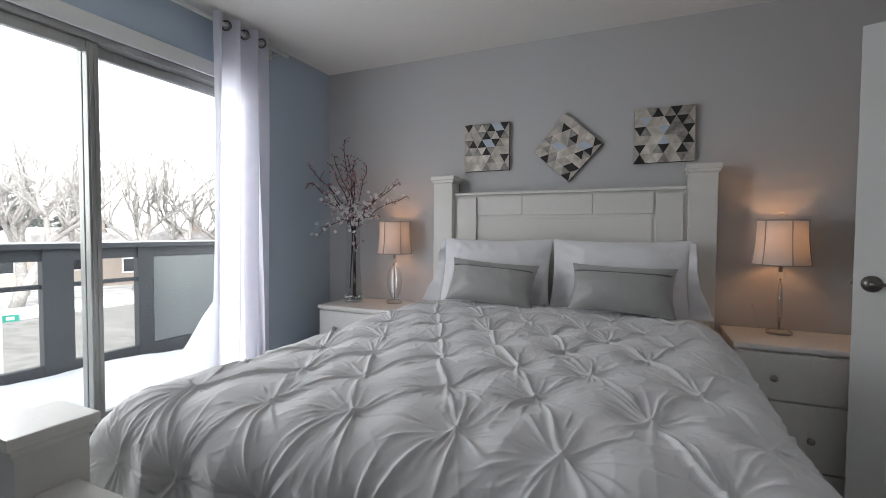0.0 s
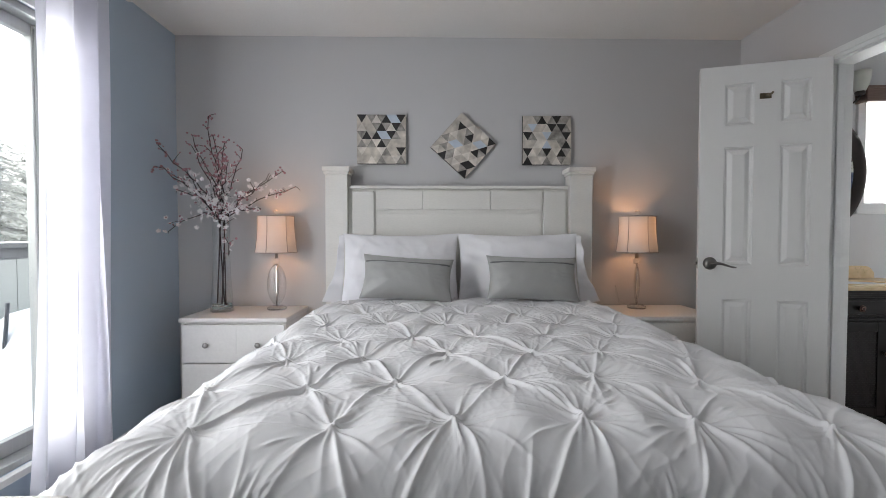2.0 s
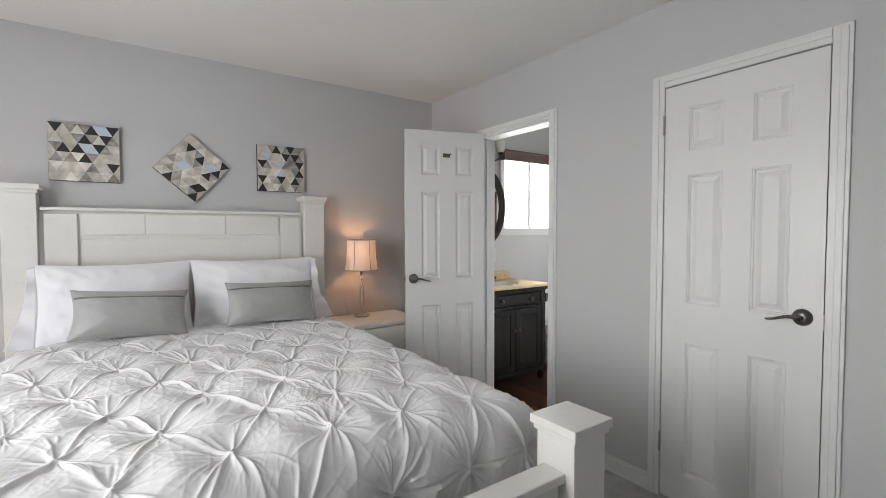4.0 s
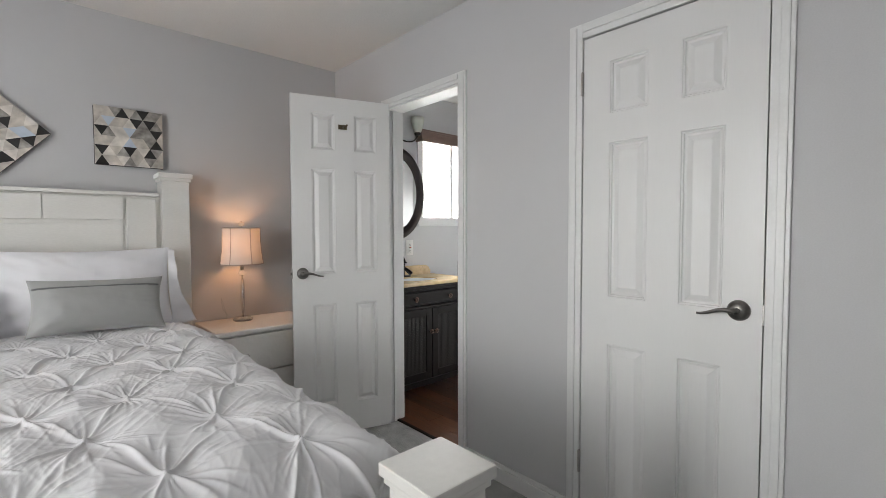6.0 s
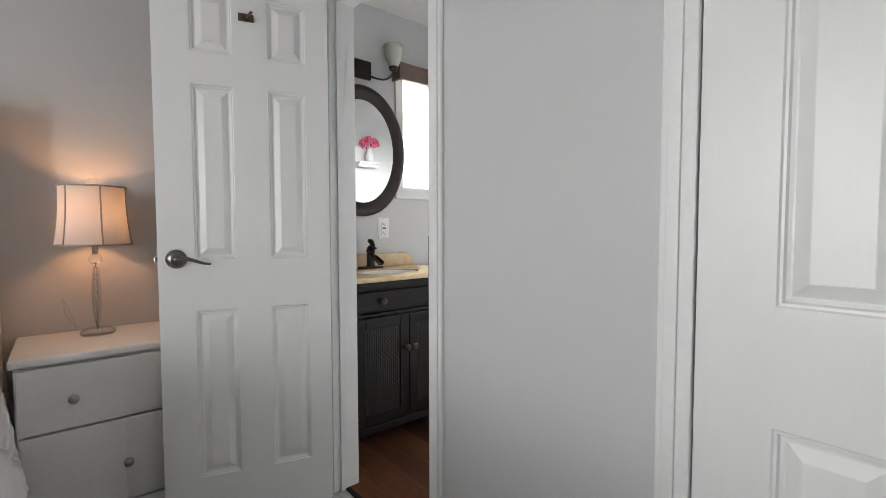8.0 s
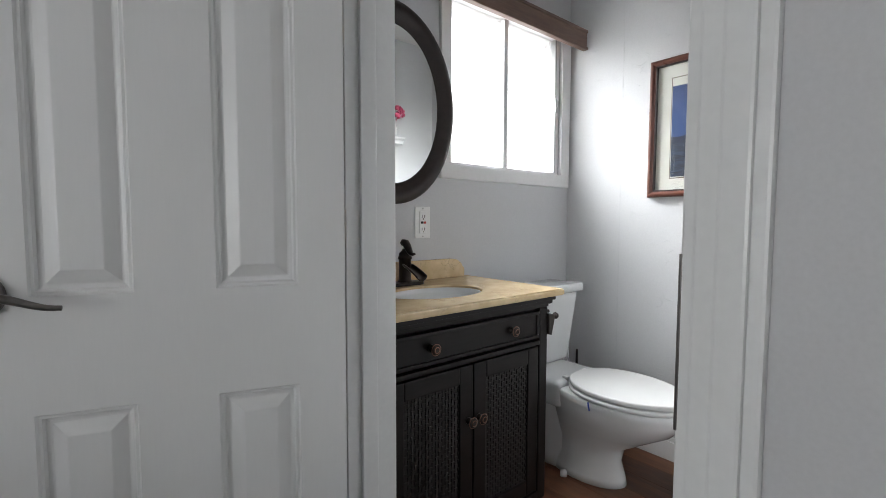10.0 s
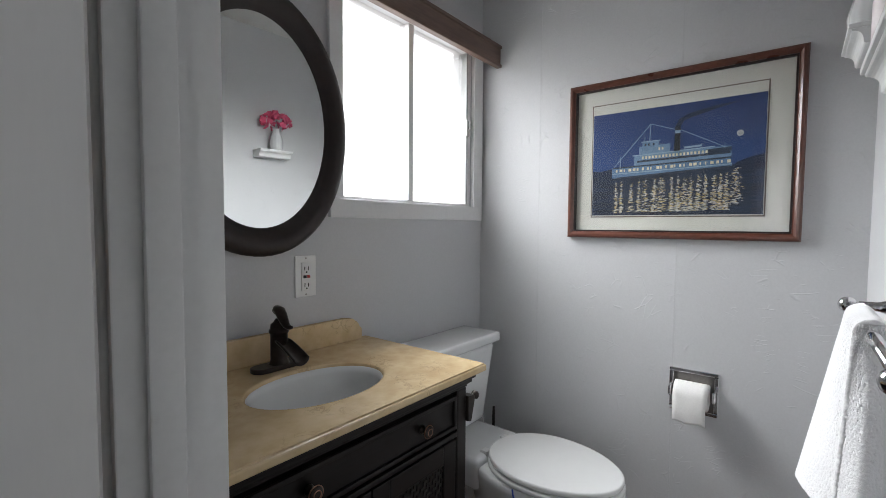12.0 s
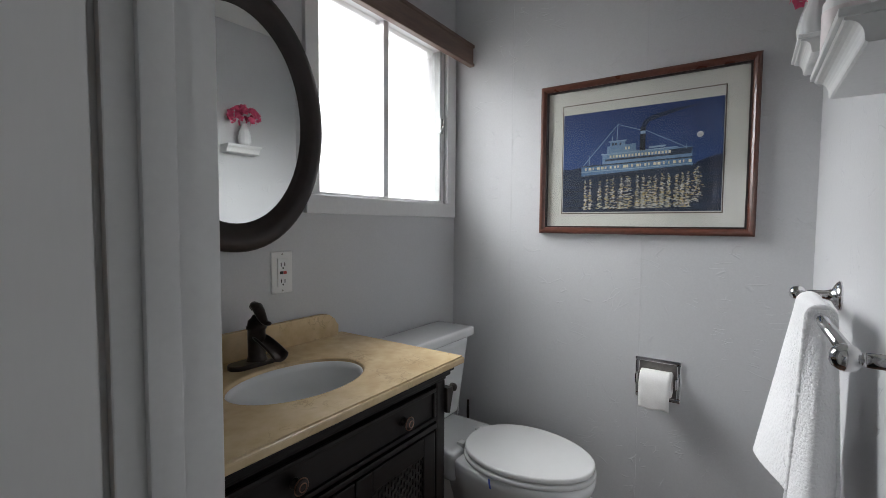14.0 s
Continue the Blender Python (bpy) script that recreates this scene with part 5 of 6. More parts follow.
brush = thing("toilet_brush", "dark toilet brush in a round holder behind the toilet", "toilet brush")
part("holder", lathe([(0.0, 0.0), (0.045, 0.0), (0.047, 0.006), (0.042, 0.12), (0.038, 0.12), (0.036, 0.02), (0.0, 0.02)], 28), BRONZE, brush, "", True)
part("handle", tube([(0, 0, 0.03), (0.004, 0, 0.22), (0, 0, 0.40), (0, 0, 0.455)], [0.005, 0.005, 0.0065, 0.005], 10), BRONZE, brush, "", True)
brush.matrix_basis = pose(2.845, 2.632, 0.002)

# oval mirror
mir = thing("mirror", "oval mirror in a dark wooden frame above the vanity", "mirror")
MX, MZ, MA, MB = 1.835, 1.557, 0.298, 0.383
fr = bmesh.new()
prof = [(0.0, 0.0), (0.0, 0.028), (-0.010, 0.040), (-0.030, 0.046), (-0.050, 0.040), (-0.064, 0.026), (-0.070, 0.022), (-0.078, 0.020), (-0.082, 0.012), (-0.082, 0.0)]
seg = 72
vs = [[fr.verts.new((MX + (MA + o) * math.cos(2 * math.pi * k / seg), BN - 0.001 - h, MZ + (MB + o) * math.sin(2 * math.pi * k / seg))) for k in range(seg)] for o, h in prof]
for a, b in zip(vs, vs[1:]):
    for k in range(seg):
        fr.faces.new((a[k], a[(k + 1) % seg], b[(k + 1) % seg], b[k]))
bmesh.ops.recalc_face_normals(fr, faces=fr.faces[:])
part("mirror_frame", fr, MIRROR_WOOD, mir, "dark brown moulded frame", True)
gl = bmesh.new()
gl.faces.new([gl.verts.new((MX + (MA - 0.080) * math.cos(2 * math.pi * k / seg), BN - 0.014 - 0.025 * (MA - 0.080) * math.cos(2 * math.pi * k / seg), MZ + (MB - 0.080) * math.sin(2 * math.pi * k / seg))) for k in range(seg)])
mm, mn, ml, mb = shader("silvered_glass")
mb.inputs["Base Color"].default_value, mb.inputs["Metallic"].default_value, mb.inputs["Roughness"].default_value = (0.86, 0.88, 0.87, 1), 1.0, 0.015
part("mirror_glass", gl, mm, mir)

# wall light
wlamp = thing("wall_light", "bronze two-arm wall light with white glass shades, unlit", "wall light")
part("back_plate", box((-0.07, -0.022, -0.055), (0.07, 0.0, 0.055), 0.012, seg=3), BRONZE, wlamp)
FROST = thin_cloth("opal_glass", (0.78, 0.80, 0.74), 0.35, 0.25, 50, 0.0)
for sx in (-1, 1):
    pts = [(sx * (0.05 + 0.125 * math.sin(f * 1.57)), -0.02 - 0.075 * f, -0.03 - 0.030 * math.sin(f * 3.14) + 0.035 * f) for f in [i / 10 for i in range(11)]]
    arm = part("arm", tube(pts, 0.006, 8), BRONZE, wlamp, "", True)
    e = pts[-1]
    part("cup", lathe([(0.006, 0), (0.024, 0.004), (0.028, 0.02), (0.022, 0.03), (0.0, 0.03)], 20, None, e), BRONZE, arm, "", True)
    sh = lathe([(0.022, 0.022), (0.030, 0.030), (0.046, 0.07), (0.054, 0.115), (0.056, 0.15), (0.053, 0.15), (0.051, 0.115), (0.043, 0.07), (0.026, 0.032), (0.0, 0.03)], 28, None, e)
    part("glass_shade", sh, FROST, arm, "white opal glass shade", True)
wlamp.matrix_basis = pose(1.835, BN, 2.035)

# window with sashes
win = thing("window_2", "white framed bathroom window with two frosted panes", "window")
win["kind"] = "structure"
w0, w1, v0, v1 = WIN
cs = 0.055
for nm, lo, hi in (("casing", (w0 - cs, v0 - 0.064), (w1 + cs + 0.016, v0)), ("casing", (w0 - cs, v0), (w0, v1 + 0.02)), ("casing", (w1, v0), (w1 + cs + 0.016, v1 + 0.02)), ("casing", (w0 - cs, v1 + 0.02), (w1 + cs + 0.016, v1 + 0.06))):
    part(nm, box((lo[0], BN - 0.016, lo[1]), (hi[0], BN + 0.004, hi[1]), 0.003), TRIM, win)
for lo, hi in (((w0, v0), (w1, v0 + 0.012)), ((w0, v0 + 0.012), (w0 + 0.012, v1)), ((w1 - 0.03, v0 + 0.012), (w1, v1)), ((2.478, v0 + 0.012), (2.508, v1))):
    part("window_frame", box((lo[0], BN + 0.006, lo[1]), (hi[0], BN + 0.055, hi[1]), 0.003), TRIM, win)
part("metal_track", box((w1 - 0.040, BN + 0.002, v0 + 0.012), (w1 - 0.030, BN + 0.05, v1), 0.002), ALU, win, "aluminium sash track")
lt = box((w1 - 0.046, BN - 0.008, 1.68), (w1 - 0.028, BN + 0.006, 1.75), 0.003)
tube([(w1 - 0.037, BN - 0.006, 1.70), (w1 - 0.043, BN - 0.022, 1.715), (w1 - 0.040, BN - 0.022, 1.735)], 0.004, 8, lt)
part("latch", lt, ALU, win, "metal window latch")
fm, fn, fl, fb = shader("frosted_pane")
ftl, ftr, fmx = fn.new("ShaderNodeBsdfTranslucent"), fn.new("ShaderNodeBsdfTransparent"), fn.new("ShaderNodeMixShader")
ftl.inputs["Color"].default_value = (0.97, 0.98, 0.99, 1)
fmx.inputs[0].default_value = 0.88
fl.new(ftl.outputs[0], fmx.inputs[1])
fl.new(ftr.outputs[0], fmx.inputs[2])
fl.new(fmx.outputs[0], fn["Material Output"].inputs["Surface"])
for a, b in ((w0 + 0.012, 2.478), (2.508, w1 - 0.040)):
    p = part("pane", box((a, BN + 0.028, v0 + 0.012), (b, BN + 0.032, v1)), fm, win, "frosted glass pane")
    p.visible_shadow = False
blind = thing("window_valance", "brown wooden valance box over the bathroom window", "valance")
part("board", box((w0 - 0.085, BN - 0.105, 2.005), (BX1 - 0.004, BN - 0.085, 2.100), 0.004), VALANCE, blind)
part("return", box((w0 - 0.085, BN - 0.085, 2.005), (w0 - 0.067, BN - 0.018, 2.100), 0.003), VALANCE, blind)
part("lower_lip", box((w0 - 0.089, BN - 0.111, 2.002), (BX1 - 0.003, BN - 0.084, 2.016), 0.003), VALANCE, blind)
part("upper_lip", box((w0 - 0.089, BN - 0.111, 2.088), (BX1 - 0.003, BN - 0.018, 2.102), 0.003), VALANCE, blind)

# outlet
out = thing("wall_outlet", "white ground-fault outlet plate above the vanity", "outlet")
part("plate", box((1.952, BN - 0.006, 1.038), (2.028, BN, 1.168), 0.003), PLASTIC, out)
part("socket_block", box((1.972, BN - 0.010, 1.058), (2.008, BN - 0.005, 1.148), 0.002), PLASTIC, out)
for z in (1.076, 1.128):
    for dx_ in (-0.007, 0.006):
        part("slot", box((1.990 + dx_ - 0.001, BN - 0.0108, z - 0.006), (1.990 + dx_ + 0.0015, BN - 0.0098, z + 0.006)), BLACK, out)
    part("slot", lathe([(0.0028, 0), (0.0028, 0.0008), (0, 0.0008)], 12), BLACK, out).matrix_basis = pose(1.990, BN - 0.0100, z - 0.011, 90)
part("test_button", box((1.978, BN - 0.0125, 1.098), (1.989, BN - 0.0098, 1.107), 0.001), BLACK, out, "black test button")
part("reset_button", box((1.991, BN - 0.0125, 1.098), (2.002, BN - 0.0098, 1.107), 0.001), surface("red_button", (0.45, 0.05, 0.04), 0.4, 0.05, 30, 3, 0.0), out, "red reset button")
for z in (1.046, 1.160):
    part("screw", lathe([(0.003, 0), (0.003, 0.001), (0, 0.0015)], 12), NICKEL, out).matrix_basis = pose(1.990, BN - 0.006, z, 90)

# toilet paper holder, let into the wall
tp = thing("paper_holder", "recessed chrome paper holder with a white roll", "paper holder")
ya, yb, za, zb = 1.788, 1.947, 0.588, 0.746
for lo, hi in (((ya, zb - 0.014), (yb, zb)), ((ya, za), (yb, za + 0.014)), ((ya, za + 0.014), (ya + 0.014, zb - 0.014)), ((yb - 0.014, za + 0.014), (yb, zb - 0.014))):
    part("rim", box((BX1 - 0.008, lo[0], lo[1]), (BX1, hi[0], hi[1]), 0.003), CHROME, tp)
part("well", box((BX1 - 0.004, ya + 0.012, za + 0.012), (BX1 - 0.001, yb - 0.012, zb - 0.012)), DARK_NICKEL, tp, "dark chrome back")
for y in (ya + 0.010, yb - 0.010):
    part("ear", box((BX1 - 0.050, y - 0.005, 0.650), (BX1 - 0.003, y + 0.005, 0.690), 0.004), CHROME, tp)
roll = bmesh.new()
lathe([(0.018, -0.054), (0.045, -0.054), (0.047, -0.050), (0.047, 0.050), (0.045, 0.054), (0.018, 0.054), (0.018, -0.054)], 40, roll)
rl_ = part("paper_roll", roll, PAPER, tp, "white paper roll", True)
rl_.matrix_basis = pose(BX1 - 0.040, (ya + yb) / 2, 0.664, 90)
rows = []
for i in range(24):
    f = i / 23
    if f < 0.4:
        a = math.pi / 2 + f / 0.4 * math.pi / 2
        x, z = BX1 - 0.040 + 0.0485 * math.cos(a), 0.664 + 0.0485 * math.sin(a)
    else:
        x, z = BX1 - 0.0888 - 0.004 * math.sin((f - 0.4) * 5), 0.664 - (f - 0.4) / 0.6 * 0.088
    rows.append([(x + 0.0012 * math.sin(k * 1.3 + i * 0.5), (ya + yb) / 2 - 0.052 + 0.104 * k / 8, z + 0.003 * math.sin(k) * f) for k in range(9)])
part("paper_tail", sheet(np.array(rows)), PAPER, tp, "", True).modifiers.new("thickness", "SOLIDIFY").thickness = 0.0012

# towel bar and towel
bar = thing("towel_bar", "chrome towel bar with round roses on the bathroom wall", "towel bar")
BZ, BY, BXa, BXb = 1.100, BS + 0.072, 1.83, 2.47
part("rail", tube([(BXa, BY, BZ), (BXb, BY, BZ)], 0.009, 16), CHROME, bar, "", True)
for x in (BXa, BXb):
    r = part("rose", lathe([(0.034, 0), (0.034, 0.004), (0.026, 0.010), (0.014, 0.016), (0.010, 0.03), (0.009, 0.060), (0.0, 0.060)], 28), CHROME, bar, "", True)
    r.matrix_basis = pose(x, BS, BZ, -90)
    kb = [(0.017 * math.sin(math.pi * i / 10), -0.017 * math.cos(math.pi * i / 10)) for i in range(11)]
    part("knob", lathe(kb, 20), CHROME, bar, "", True).matrix_basis = pose(x, BY + 0.006, BZ)


def towel():
    """A hand towel folded over the bar, its two leaves joined by an inner fold along the near edge."""
    n, m = 170, 300
    rs = np.random.RandomState(12)
    tw = thing("towel", "white terry towel draped over the chrome bar", "towel")
    mid, half, arc = 2.215, 0.098, 0.013

    def hang(U, V):
        s = (V - 0.49) * 0.675
        over = np.clip(np.abs(s) - arc * 1.57, 0, None)
        f = over / 0.36
        side = np.sign(s)
        front = side > 0
        ph = U * 3.6
        wave = (0.003 + 0.016 * f) * np.sin(ph + 0.8)
        ang = np.clip(s / arc, -1.5708, 1.5708)
        reach = np.where(front, over * (0.120 + 0.045 * U), -over * 0.03)
        Y = BY + (arc + 0.006) * np.sin(ang) + reach + np.where(front, wave, 0.4 * wave)
        Z = BZ + (arc + 0.006) * np.cos(ang) - over * (1 - 0.02 * np.cos(ph))
        X = mid + U * half * (1 + 0.45 * f) + 0.010 * np.sin(ph * 1.7) * f
        return np.stack([X, np.maximum(Y, BS + 0.012), Z], -1)

    def terry(P, k):
        rough = rs.rand(*P.shape[:2]) + 0.5 * np.kron(rs.rand(P.shape[0] // 2, P.shape[1] // 2), np.ones((2, 2)))
        P[..., 1] += (rough - 0.75) * k
        P[..., 0] += (rs.rand(*P.shape[:2]) - 0.5) * k * 0.8
        return P
    U, V = np.meshgrid(np.linspace(-1, 1, n), np.linspace(0, 1, m))
    leaf = grid_object("leaf", terry(hang(U, V), 0.0010), TOWEL, tw)
    Q, D = np.meshgrid(np.linspace(0, 1, 60), np.linspace(0.03, 1, 160))
    a, b = hang(-np.ones_like(D), 0.49 + D * 0.50), hang(-np.ones_like(D), 0.49 - D * 0.47)
    P = a + (b - a) * Q[..., None]
    P[..., 0] += 0.004 - 0.030 * np.sin(np.pi * Q) * D + 0.006 * np.sin(7 * Q + 2 * D) * D
    fold = grid_object("inner_fold", terry(P, 0.0010), TOWEL, tw)
    for ob in (leaf, fold):
        md = ob.modifiers.new("thickness", "SOLIDIFY")
        md.thickness, md.offset = 0.009, 0
    return tw


towel()

# shelves with vases


def ledge(x0, x1, z, label):
    """A shelf whose lip has its lower edge at z, with a cove under it and a flat underside."""
    s = thing("wall_shelf", label, "shelf", "small wall shelves")
    prof = [(0.0, z - 0.034), (0.070, z - 0.034), (0.073, z - 0.032), (0.074, z - 0.028)]
    prof += [(0.074 + 0.018 * (1 - math.cos(a)), z - 0.026 + 0.022 * math.sin(a)) for a in [math.pi / 2 * i / 6 for i in range(7)]]
    prof += [(0.094, z - 0.002), (0.094, z), (0.0, z)]
    part("moulding", prism([(BS + d, h) for d, h in prof], x0 + 0.003, x1 - 0.003, "x"), TRIM, s)
    part("shelf_board", box((x0, BS, z + 0.0002), (x1, BS + 0.100, z + 0.012), 0.0025), TRIM, s)
    return s


ledge(2.480, 2.686, 1.698, "white moulded wall shelf with a flower vase")
ledge(1.851, 2.150, 1.512, "white moulded wall shelf with a small bottle")
fv = thing("flower_vase", "white fluted vase with pink silk flowers on the shelf", "flower vase")
ribs = bmesh.new()
lathe([(0.0, 0), (0.030, 0), (0.036, 0.02), (0.038, 0.05), (0.030, 0.085), (0.018, 0.115), (0.020, 0.128), (0.017, 0.128), (0.014, 0.10), (0.0, 0.09)], 36, ribs)
for v in ribs.verts:
    a = math.atan2(v.co.y, v.co.x)
    k = 1 + 0.04 * math.cos(12 * a)
    v.co.x, v.co.y = v.co.x * k, v.co.y * k
part("vase_body", ribs, PORCELAIN, fv, "white fluted ceramic", True)
pet = bmesh.new()
for k in range(70):
    a, b = rs.uniform(0, 6.28), rs.uniform(-0.5, 1.5)
    p = Vector((0.085 * math.cos(a) * math.cos(b), 0.055 * math.sin(a) * math.cos(b), 0.165 + 0.055 * math.sin(b))) * 1.0
    blossom(p, rs.uniform(0.016, 0.026), pet)
part("flower_head", pet, ROSE, fv, "pink silk petals")
fv.matrix_basis = pose(2.600, BS + 0.058, 1.7102)
bt = thing("small_bottle", "white bottle with a pale label standing on the coved shelf", "bottle")
part("bottle_body", lathe([(0.0, 0), (0.028, 0), (0.030, 0.004), (0.030, 0.10), (0.022, 0.115), (0.012, 0.122), (0.012, 0.14), (0, 0.14)], 28), PLASTIC, bt, "", True)
part("label_band", lathe([(0.0304, 0.02), (0.0308, 0.022), (0.0308, 0.085), (0.0304, 0.087)], 28), surface("pale_pink_label", (0.74, 0.68, 0.68), 0.5, 0.08, 60, 9, 0.0), bt, "", True)
part("neck_band", lathe([(0.0225, 0.112), (0.0245, 0.112), (0.0205, 0.119), (0.0185, 0.119)], 28), BLACK, bt, "black band round the neck", True)
bt.matrix_basis = pose(2.105, BS + 0.062, 1.5242)

# framed picture of a steamer at night
pic = thing("framed_picture", "framed night picture of a lit steamer in a wooden frame", "picture")
PY, PZ, PW, PH = 2.355, 1.842, 0.775, 0.620


def on_pic(nm, x0, x1, z0, z1, depth, material, label=""):
    """A flat piece of the picture; x from its left edge, z down from its top edge."""
    return part(nm, box((BX1 - depth, PY - x1, PZ - z1), (BX1 - depth + 0.0008, PY - x0, PZ - z0)), material, pic, label)


def shape(nm, pts, depth, material):
    bm = bmesh.new()
    bm.faces.new([bm.verts.new((BX1 - depth, PY - x, PZ - z)) for x, z in pts])
    return part(nm, bm, material, pic)


fw = 0.026
moulding = ((0.0, 0.0), (0.0, 0.020), (0.003, 0.026), (0.008, 0.029), (0.014, 0.029), (0.019, 0.025), (0.022, 0.0215), (0.0255, 0.0205), (0.026, 0.0))
corners = [[(BX1 - h, PY - x, PZ - z) for x, z in ((o, o), (PW - o, o), (PW - o, PH - o), (o, PH - o))] for o, h in moulding]
for k in range(4):
    side_bm = bmesh.new()
    ends = [[side_bm.verts.new(ring[q]) for ring in corners] for q in (k, (k + 1) % 4)]
    for i in range(len(moulding)):
        j = (i + 1) % len(moulding)
        side_bm.faces.new((ends[0][i], ends[0][j], ends[1][j], ends[1][i]))
    side_bm.faces.new(ends[0])
    side_bm.faces.new(ends[1][::-1])
    bmesh.ops.recalc_face_normals(side_bm, faces=side_bm.faces[:])
    part("picture_frame", side_bm, FRAME_WOOD, pic, "red-brown varnished wood")
li = surface("dark_frame_lip", (0.018, 0.010, 0.009), 0.4, 0.2, 60, 9, 0.0)
for x0, x1, z0, z1 in ((fw, PW - fw, fw, fw + 0.006), (fw, PW - fw, PH - fw - 0.006, PH - fw), (fw, fw + 0.006, fw + 0.006, PH - fw - 0.006), (PW - fw - 0.006, PW - fw, fw + 0.006, PH - fw - 0.006)):
    part("frame_lip", box((BX1 - 0.0195, PY - x1, PZ - z1), (BX1 - 0.001, PY - x0, PZ - z0), 0.001), li, pic, "dark inner lip")
MAT_CARD = surface("cream_mat", (0.66, 0.66, 0.60), 0.8, 0.02, 200, 5, 0.1)
on_pic("mat", fw, PW - fw, fw, PH - fw, 0.006, MAT_CARD, "cream card mat")
on_pic("mat_line", 0.093, PW - 0.097, 0.088, PH - 0.082, 0.0072, surface("mat_bevel", (0.16, 0.13, 0.10), 0.7, 0.1, 60, 5, 0.0))
on_pic("paper_margin", 0.097, PW - 0.101, 0.092, PH - 0.086, 0.0082, MAT_CARD)
ax0, ax1, az0, az1 = 0.099, PW - 0.103, 0.128, PH - 0.090
AW, AH = ax1 - ax0, az1 - az0


def blend(name, low, high):
    """Paint that changes from low to high up the picture."""
    m, n, l, b = shader(name)
    co, se, mr, rp, ns = n.new("ShaderNodeTexCoord"), n.new("ShaderNodeSeparateXYZ"), n.new("ShaderNodeMapRange"), n.new("ShaderNodeValToRGB"), n.new("ShaderNodeTexNoise")
    l.new(co.outputs["Object"], se.inputs[0])
    l.new(se.outputs["Z"], mr.inputs["Value"])
    mr.inputs["From Min"].default_value, mr.inputs["From Max"].default_value = PZ - az1, PZ - az0
    rp.color_ramp.elements[0].color, rp.color_ramp.elements[1].color = (*low, 1), (*high, 1)
    l.new(mr.outputs[0], rp.inputs["Fac"])
    l.new(rp.outputs["Color"], b.inputs["Base Color"])
    b.inputs["Roughness"].default_value = 0.5
    return m


def fx(u):
    return ax0 + u * AW


def fz(v):
    return az0 + v * AH


NIGHT = blend("night_sky_print", (0.034, 0.092, 0.26), (0.020, 0.045, 0.15))
SEA = surface("night_sea_print", (0.010, 0.018, 0.045), 0.5, 0.5, 90, 30, 0.0, stretch=(1, 0.3, 3), second=(0.035, 0.06, 0.12))
HULL = surface("ship_blue_print", (0.12, 0.22, 0.36), 0.5, 0.1, 60, 9, 0.0)
DECK = surface("ship_pale_print", (0.17, 0.28, 0.42), 0.5, 0.12, 60, 9, 0.0)
INK = surface("ship_dark_print", (0.015, 0.016, 0.022), 0.5, 0.2, 60, 9, 0.0)
LIT = surface("ship_window_print", (0.75, 0.68, 0.45), 0.5, 0.12, 60, 30, 0.0)
GOLD = surface("gold_glint_print", (0.62, 0.50, 0.24), 0.5, 0.2, 90, 30, 0.0)
PALE = surface("pale_glint_print", (0.62, 0.62, 0.58), 0.5, 0.2, 90, 30, 0.0)
HILL = surface("hill_print", (0.012, 0.02, 0.05), 0.5, 0.2, 60, 9, 0.0)
on_pic("printed_sky", ax0, ax1, az0, fz(0.575), 0.0092, NIGHT)
on_pic("printed_sea", ax0, ax1, fz(0.575), az1, 0.0092, SEA)
shape("printed_hill", [(fx(0), fz(0.62)), (fx(0.18), fz(0.62)), (fx(0.13), fz(0.545)), (fx(0.05), fz(0.565)), (fx(0), fz(0.555))], 0.0100, HILL)
shape("printed_hill", [(fx(0.84), fz(0.62)), (fx(1), fz(0.62)), (fx(1), fz(0.50)), (fx(0.93), fz(0.52)), (fx(0.86), fz(0.56))], 0.0100, HILL)
SHADOW = surface("ship_shadow_print", (0.030, 0.045, 0.075), 0.5, 0.2, 60, 9, 0.0)
TRIMB = surface("ship_trim_print", (0.30, 0.42, 0.54), 0.5, 0.1, 60, 9, 0.0)


def strip(nm, u0, u1, v0, v1, depth, material, rise=0.0):
    """A band across the ship from u0 to u1, between heights v0 and v1, rising to the right."""
    return shape(nm, [(fx(u0), fz(v1)), (fx(u0), fz(v0)), (fx(u1), fz(v0 - rise)), (fx(u1), fz(v1 - rise))], depth, material)


shape("printed_hull", [(fx(0.135), fz(0.635)), (fx(0.135), fz(0.535)), (fx(0.30), fz(0.525)), (fx(0.83), fz(0.505)), (fx(0.84), fz(0.585)), (fx(0.80), fz(0.605)), (fx(0.20), fz(0.65))], 0.0106, HULL)
strip("printed_shade", 0.14, 0.835, 0.532, 0.546, 0.0108, SHADOW, 0.026)
strip("printed_trim", 0.135, 0.84, 0.592, 0.600, 0.0108, TRIMB, 0.026)
strip("printed_waterline", 0.16, 0.83, 0.632, 0.655, 0.0107, SHADOW, 0.05)
strip("printed_deck", 0.28, 0.835, 0.435, 0.528, 0.0109, DECK, 0.022)
strip("printed_shade", 0.30, 0.83, 0.482, 0.500, 0.0111, SHADOW, 0.022)
strip("printed_roof", 0.27, 0.75, 0.427, 0.437, 0.0112, TRIMB, 0.022)
strip("printed_stern", 0.70, 0.835, 0.432, 0.470, 0.0112, SHADOW, 0.012)
strip("printed_wheelhouse", 0.31, 0.50, 0.355, 0.428, 0.0113, DECK, 0.01)
strip("printed_bridge", 0.33, 0.43, 0.315, 0.36, 0.0114, DECK, 0.004)
strip("printed_bridge_roof", 0.32, 0.44, 0.306, 0.316, 0.0115, TRIMB, 0.004)
strip("printed_boat", 0.58, 0.68, 0.388, 0.405, 0.0113, TRIMB, 0.006)
